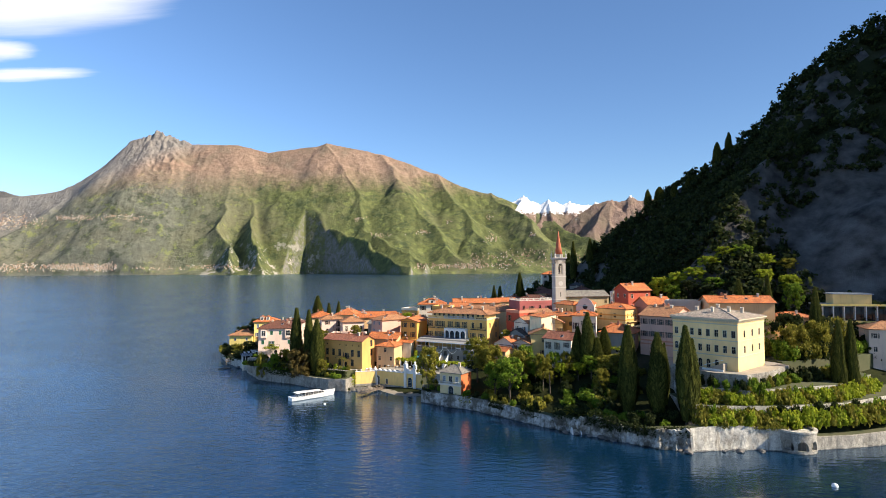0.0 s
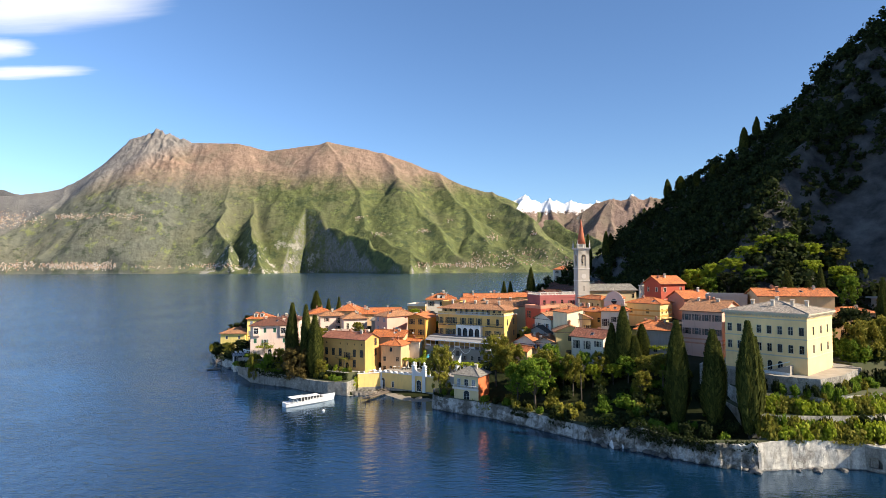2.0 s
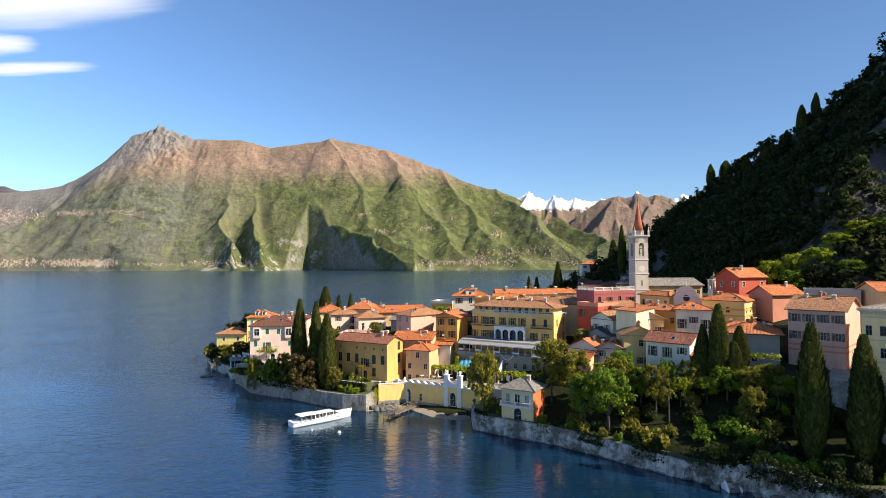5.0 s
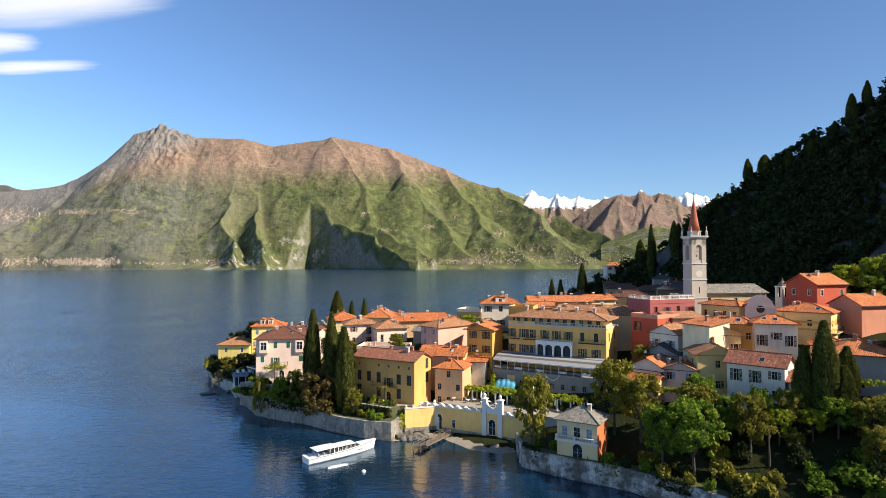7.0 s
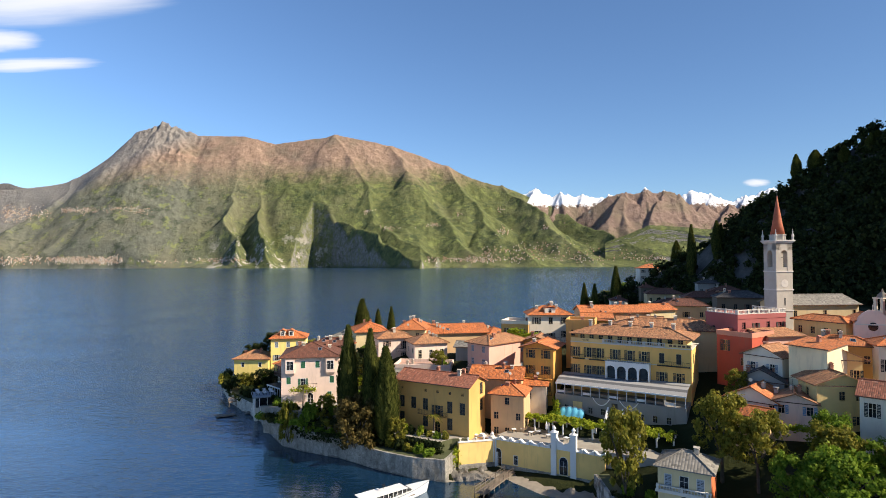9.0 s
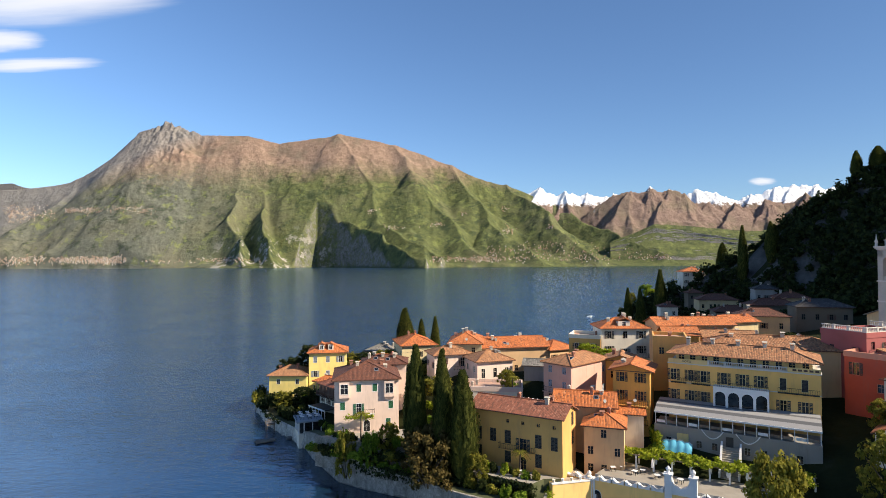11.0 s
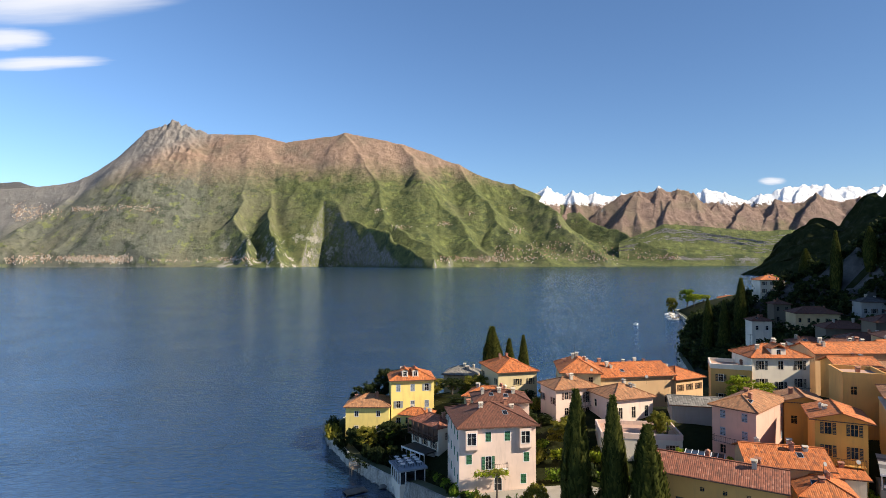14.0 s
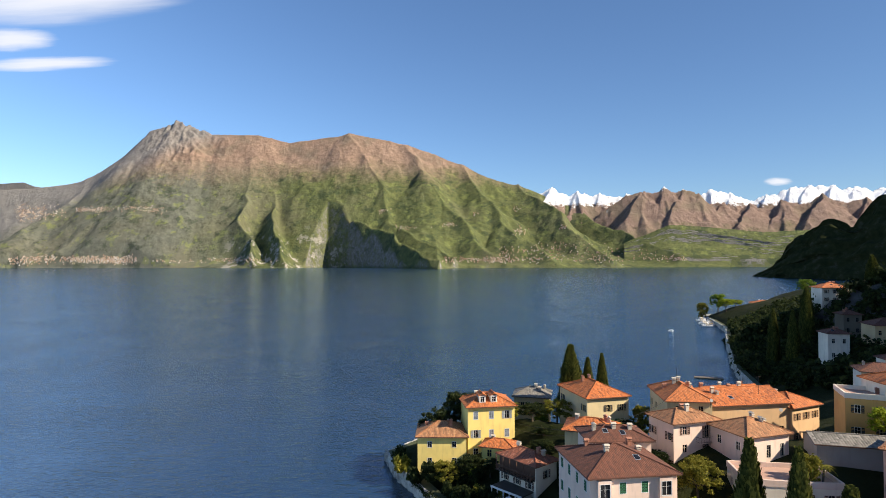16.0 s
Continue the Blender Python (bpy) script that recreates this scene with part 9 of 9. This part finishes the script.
for x, y, top, r, tone in ((104, 157, 36, 4.5, "green"), (110, 154, 39, 4.6, "lime"), (116, 152, 41, 4.8, "lime"), (122, 150, 43, 5.0, "lime"), (128, 150, 46, 4.8, "lime"), (134, 149, 48, 4.6, "lime"),
                           (140, 148, 50, 4.6, "green"), (147, 145, 48, 4.4, "lime"), (154, 142, 45, 4.2, "olive"), (118, 145, 38, 4.4, "dark"), (126, 142, 39, 4.4, "green"), (134, 141, 41, 4.4, "dark"),
                           (143, 139, 42, 4.2, "lime"), (150, 134, 40, 4.4, "lime"), (146, 126, 37, 4.0, "green"), (112, 147, 36, 4.0, "green")):
    tree(x, y, max(top, ground_at(x, y) + 6.0), r, tone, None, "at the foot of the hill")
for x, y, top, r, tone in ((158, 562, 21, 8, "green"), (158, 548, 18, 7, "lime"), (168, 552, 17, 7, "lime"), (142, 556, 14, 6, "olive"), (225, 548, 34, 9, "green"), (240, 552, 28, 8, "dark"), (250, 545, 26, 8, "olive")):
    tree(x, y, top, r, tone, None, "at the boat landing")


def gardens():
    """Shrubs of the terraced gardens, set at random but clear of the houses."""
    rng = random.Random(21)

    def rows(pts, z, r, h, tones, gap):
        for (x0, y0), (x1, y1) in zip(pts, pts[1:]):
            L = math.hypot(x1 - x0, y1 - y0)
            n = max(1, int(L / gap))
            for k in range(n):
                t = (k + 0.5) / n
                bush(x0 + (x1 - x0) * t + rng.uniform(-0.3, 0.3), y0 + (y1 - y0) * t + rng.uniform(-0.3, 0.3), r * rng.uniform(0.8, 1.2), h * rng.uniform(0.8, 1.25), rng.choice(tones), z)

    rows([(83, 63.0), (103, 62.4), (118, 64.4), (138, 70)], 4.6, 2.2, 4.4, ("olive", "lime", "lime"), 2.0)
    rows([(82, 65.6), (90, 64.2), (103, 63.6), (121, 66.4), (138, 74)], 5.2, 1.5, 4.4, ("olive", "green", "dark"), 1.8)
    rows([(84, 69.6), (92, 67.4), (103, 66.4), (122, 70.2), (140, 82)], 8.8, 2.0, 3.9, ("olive", "lime", "lime"), 2.0)
    rows([(84, 71.2), (92, 69.0), (104, 67.8), (124, 72.4), (142, 85)], 9.4, 1.2, 3.6, ("olive", "green"), 1.7)
    rows([(86, 80), (90.5, 70.9), (97.3, 67.0), (105.5, 71.0), (117, 80.6)], 12.6, 0.9, 3.0, ("green", "dark", "olive"), 1.8)
    rows([(92, 69.8), (98, 66.9), (106, 70.6), (117, 79)], 12.5, 0.9, 2.0, ("green", "olive"), 2.2)
    rows([(112, 76), (124, 79), (137, 90)], 12.5, 1.9, 3.4, ("olive", "dark", "green"), 3.2)
    rows([(118, 86), (138, 92), (158, 106)], 16.5, 2.6, 4.8, ("olive", "dark", "green"), 4.0)
    rows([(114, 93), (128, 99), (148, 112)], 16.5, 2.8, 6.2, ("olive", "green", "dark"), 4.2)
    rows([(-84, 207), (-80.5, 196), (-76, 189.6)], 2.9, 2.2, 3.8, ("olive", "dark"), 4.0)
    rows([(-76, 194.5), (-70, 194)], 4.2, 2.3, 3.4, ("olive",), 3.2)
    rows([(-46, 147.2), (-38, 144), (-26, 137.4), (-14, 129.6)], 3.9, 1.3, 2.2, ("dark", "olive", "green"), 2.3)
    rows([(-52, 156), (-47, 150)], 7.0, 1.6, 2.6, ("dark", "green"), 2.4)
    rows([(-24, 139.4), (-11, 132.4)], 6.2, 0.9, 1.9, ("green", "olive", "lime", "dark"), 1.7)
    rows([(-24, 141), (-12, 134)], 6.2, 0.6, 1.4, ("green", "olive", "dark"), 2.6)
    rows([(-72, 200), (-60, 202), (-52, 208), (-40, 210)], 5.4, 1.8, 3.0, ("dark", "green", "olive"), 2.6)
    rows([(-76, 192.5), (-70, 190.5), (-64, 188)], 4.0, 2.0, 3.2, ("dark", "dark", "olive"), 2.2)
    rows([(-72, 186.5), (-66, 181), (-62, 184)], 2.9, 1.6, 3.0, ("dark",), 1.8)
    rows([(-56, 166), (-53, 161), (-51.6, 157)], 6.2, 1.2, 1.8, ("dark", "green"), 1.6)
    rows([(-36, 163), (-33, 170), (-36, 180), (-44, 186), (-40, 195)], 9.5, 1.7, 2.6, ("dark", "green", "olive"), 2.4)
    rows([(-27, 166), (-24, 171), (-31, 182)], 11.0, 1.5, 2.4, ("dark", "green"), 2.4)
    rows([(-55, 151.6), (-50, 147.6), (-44, 145.6), (-35, 144.6), (-26, 144.8)], 5.6, 1.6, 2.0, ("dark", "green", "dark", "olive"), 1.6)
    rows([(-52, 152.6), (-46, 148.4), (-38, 146.6), (-28, 146.6)], 7.6, 1.0, 1.9, ("dark", "green"), 1.6)
    rows([(-66, 184), (-62, 180), (-60, 184)], 4.2, 1.3, 2.4, ("dark", "green", "olive"), 1.7)
    rows([(-34, 150), (-24, 146)], 8.0, 1.3, 2.2, ("dark", "green"), 2.4)
    rows([(54, 79.5), (60, 76), (66, 72), (74, 66.5)], 4.4, 1.9, 2.8, ("dark", "dark", "olive", "green"), 2.6)
    rows([(17, 113), (26, 106.5), (36, 97), (49, 84)], 3.5, 1.3, 2.4, ("dark", "olive", "green"), 3.4)
    blocks = [(54, 70, 98, 114), (18, 31, 100, 110)]
    for _ in range(230):
        x, y = rng.uniform(28, 84), rng.uniform(66, 106)
        d = float(shore_distance(np.array([x]), np.array([y]))[0])
        if d < 4 or d > 27 or x > 80 and y < 90:
            continue
        if any(x0 < x < x1 and y0 < y < y1 for x0, x1, y0, y1 in blocks) and x < 54:
            continue
        r = rng.uniform(0.9, 2.2)
        bush(x, y, r, r * rng.uniform(1.1, 1.7), rng.choice(("dark", "dark", "dark", "green", "olive")))
    for x, y, r, h, tone in ((62, 86, 3.6, 3.4, "green"), (57, 86, 2.2, 2.6, "green"), (48, 87.5, 3.0, 4.2, "olive"), (27.5, 100.8, 2.6, 4.0, "olive"), (52.5, 90, 1.7, 2.3, "olive"), (40, 91.5, 1.4, 2.2, "russet"), (68, 66.6, 2.0, 2.2, "olive")):
        bush(x, y, r, h, tone)
    for x, y in ((70, 194), (66, 188), (-60, 205), (-57, 210), (-48, 212), (-40, 183), (-33, 184), (-36, 192), (-20, 182), (-12, 165), (2, 171), (16, 168), (22, 166), (-28, 158), (-25, 162), (14, 153.5), (12, 140), (-55, 190), (-66, 190)):
        bush(x, y, rng.uniform(1.4, 2.4), rng.uniform(2.0, 3.6), rng.choice(("dark", "green", "olive")))


gardens()
hedge([(-20, 135.0), (-12.4, 130.6)], 1.2, 2.5, L_DARK, "clipped dark green hedge on the quay garden", 4.0)
hedge([(-9.6, 130.6), (-9.2, 134.6), (-8.2, 137.4)], 1.5, 3.6, L_LIME, "bright creeper hanging over the quay corner", 1.6, 5)
hedge([(-34.5, 158.5), (-27, 158), (-21, 155)], 1.1, 2.0, L_GREEN, "clipped green hedge along the drive", 8.4, 6)
hedge([(-33, 162.5), (-26, 161), (-21.5, 158)], 1.0, 1.6, L_LIME, "sunlit yellow-green hedge on the terrace", 11.0, 7)
hedge([(12.2, 139.5), (13.0, 146.5)], 0.9, 4.0, L_LIME, "bright ivy on the hotel's garden stair", 8.0, 8)
hedge([(-47.8, 152.2), (-42.6, 153.0)], 1.1, 1.3, L_LIME, "vine arbour before the rose house", 11.2, 9)
hedge([(44.5, 114.6), (49.5, 112.0)], 1.0, 1.0, L_LIME, "vine arbour below the rose cottage", 13.6, 10)
hedge([(72, 100.6), (78, 97.4)], 1.2, 1.0, L_LIME, "bright green vine canopy by the pale house", 18.0, 11)
hedge([(58, 75), (66, 69), (70, 66)], 1.6, 3.0, L_DARK, "dark ivy hanging over the garden bank", 2.0, 12)
hedge([(16, 112.6), (18, 108.6)], 1.0, 2.2, L_DARK, "dark ivy hanging over the white lake wall", 2.2, 13)
hedge([(27.5, 102.2), (30.5, 100.4)], 1.1, 2.6, L_OLIVE, "olive-green creeper hanging over the white lake wall", 1.6, 14)
hedge([(36, 95.2), (39.5, 91.6)], 1.0, 2.4, L_DARK, "dark ivy hanging over the white lake wall", 2.0, 15)
hedge([(44, 87.2), (48, 83)], 1.2, 2.6, L_DARK, "dark ivy hanging over the white lake wall", 1.8, 16)
hedge([(52, 79), (57, 75.6), (60.5, 72.8), (65, 69.2)], 1.8, 3.2, L_DARK, "dark ivy on the limestone bank", 3.0, 17)
hedge([(66, 68), (70, 64.8), (73, 63.2)], 1.3, 2.2, L_DARK, "dark ivy on the limestone bank", 2.6, 18)
hedge([(75, 62.4), (79.4, 60.4)], 1.2, 2.0, L_DARK, "dark ivy over the corner of the villa wall", 3.4, 19)
hedge([(86, 61.4), (90, 61.6)], 1.0, 1.2, L_OLIVE, "olive shrubs hanging over the villa wall", 4.9, 20)
hedge([(95, 61.2), (102, 60.4)], 1.1, 1.3, L_OLIVE, "olive shrubs hanging over the villa wall", 4.6, 21)
hedge([(-79, 194.5), (-75.5, 188), (-70, 181)], 1.2, 1.6, L_DARK, "dark ivy on the wall of the point", 1.8, 22)
hedge([(-44, 145.6), (-38, 142.4), (-33, 140)], 1.2, 1.8, L_DARK, "dark ivy hanging over the quay wall", 3.0, 23)
for tone_, (tv, tf) in THICKET.items():
    tagged(new("shrub_thicket", mesh_from("shrub_thicket", tv, tf, BROAD[tone_][0][1].materials[0])), f"{WORDS[tone_]} undergrowth filling the terraced gardens", "shrubs", kind="stuff")


def palm(x, y, top):
    z = ground_at(x, y)
    t = thing("palm_tree", x, y, z, (x * 31) % 360, "slim palm tree with drooping fronds", "palm", group="palms")
    h = top - z
    bm = bmesh.new()
    for k in range(6):
        tube(bm, (0.05 * k, 0, h * k / 6 - (0.8 if k == 0 else 0)), (0.05 * (k + 1), 0, h * (k + 1) / 6), 0.20 - 0.01 * k, 0.18 - 0.01 * k, 7)
    part("trunk", bm, BARK, t)
    rng = random.Random(int(x * 10))
    verts, faces = [], []
    for k in range(22):
        a, lift = 6.283 * k / 22 + rng.uniform(-0.1, 0.1), rng.uniform(-0.2, 1.0)
        L = rng.uniform(1.3, 1.9)
        for q in range(7):
            u0 = q / 7
            r0 = L * u0
            zc = h + lift * r0 * 0.7 - 0.55 * r0 * r0
            for sg in (-1, 1):
                b = len(verts)
                ca, sa = math.cos(a), math.sin(a)
                w = 0.42 * (1 - 0.6 * u0)
                verts += [(ca * r0 + 0.3, sa * r0, zc), (ca * (r0 + 0.2) + 0.3, sa * (r0 + 0.2), zc - 0.06), (ca * (r0 + 0.3) - sg * sa * w + 0.3, sa * (r0 + 0.3) + sg * ca * w, zc - 0.25)]
                faces.append((b, b + 1, b + 2))
    sub("crown", mesh_from("crown", verts, faces, L_OLIVE), t)


for x, y, top in ((-14, 136, 10.4), (53.5, 93.5, 12.8), (64.5, 100.5, 17.5), (-12.5, 161, 18.5), (-44.5, 149.4, 13.5), (72, 87.6, 14.5)):
    palm(x, y, top)


def hill_woods():
    """The wood on the hill: crowns of leaf sprays, thicker in the hollows, with gaps where the rock shows."""
    rng = random.Random(17)
    verts, faces = [], []
    count = 0
    while count < 6800:
        x, y = rng.uniform(50, 345), rng.uniform(70, 400)
        if count % 3 == 0:
            x, y = rng.uniform(45, 190), rng.uniform(110, 480)
        d = float(shore_distance(np.array([x]), np.array([y]))[0])
        z = ground_at(x, y)
        hill = float(hill_height(np.array([x]), np.array([y]))[0])
        bay = 225 < y < 480 and d > 1.5 and x > 52
        if not bay and (d < 1.5 or hill < z - 7 or hill < 6):
            continue
        if any(min(a[0], b[0]) - 2 < x < max(a[0], b[0]) + 2 and min(a[1], b[1]) - 4 < y < max(a[1], b[1]) + dd + 1 for a, b, dd, *_ in SH):
            continue
        if fbm(x * 0.03, y * 0.03, 8.0, 3) < -0.42 or crag(x, y) > rng.uniform(0.10, 0.75):
            continue
        count += 1
        r = rng.uniform(2.0, 4.2)
        h = r * rng.uniform(0.9, 1.5)
        zz = z + 1.0 + (fbm(x * 0.03, y * 0.03, 3.0, 5) * 9 * min(1, max(0, (z - 34) / 30)))
        lumps = [(x + rng.uniform(-1, 1) * r * 0.5, y + rng.uniform(-1, 1) * r * 0.5, zz + h * rng.uniform(0.2, 1.0), r * rng.uniform(0.4, 0.65), 0.9) for _ in range(4)]
        v, f = leaf_cloud(rng, lumps, 14, 0.54)
        b = len(verts)
        verts += v
        faces += [tuple(q + b for q in ff) for ff in f]
    # dark thickets between the houses of the bay
    for _ in range(1500):
        x, y = rng.uniform(48, 210), rng.uniform(218, 350)
        if float(shore_distance(np.array([x]), np.array([y]))[0]) < 1.5:
            continue
        if any(min(a[0], b[0]) - 1 < x < max(a[0], b[0]) + 1 and min(a[1], b[1]) - 2 < y < max(a[1], b[1]) + dd + 1 for a, b, dd, *_ in SH):
            continue
        z, r = ground_at(x, y), rng.uniform(1.4, 3.0)
        z += fbm(x * 0.03, y * 0.03, 3.0, 5) * 9 * min(1, max(0, (z - 34) / 30))
        lumps = [(x + rng.uniform(-1, 1) * r * 0.5, y + rng.uniform(-1, 1) * r * 0.5, z + r * rng.uniform(0.2, 1.6), r * rng.uniform(0.4, 0.65), 0.9) for _ in range(4)]
        v, f = leaf_cloud(rng, lumps, 18, 0.45)
        b = len(verts)
        verts += v
        faces += [tuple(q + b for q in ff) for ff in f]
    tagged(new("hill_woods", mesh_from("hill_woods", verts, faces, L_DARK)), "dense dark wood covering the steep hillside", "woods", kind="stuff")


hill_woods()
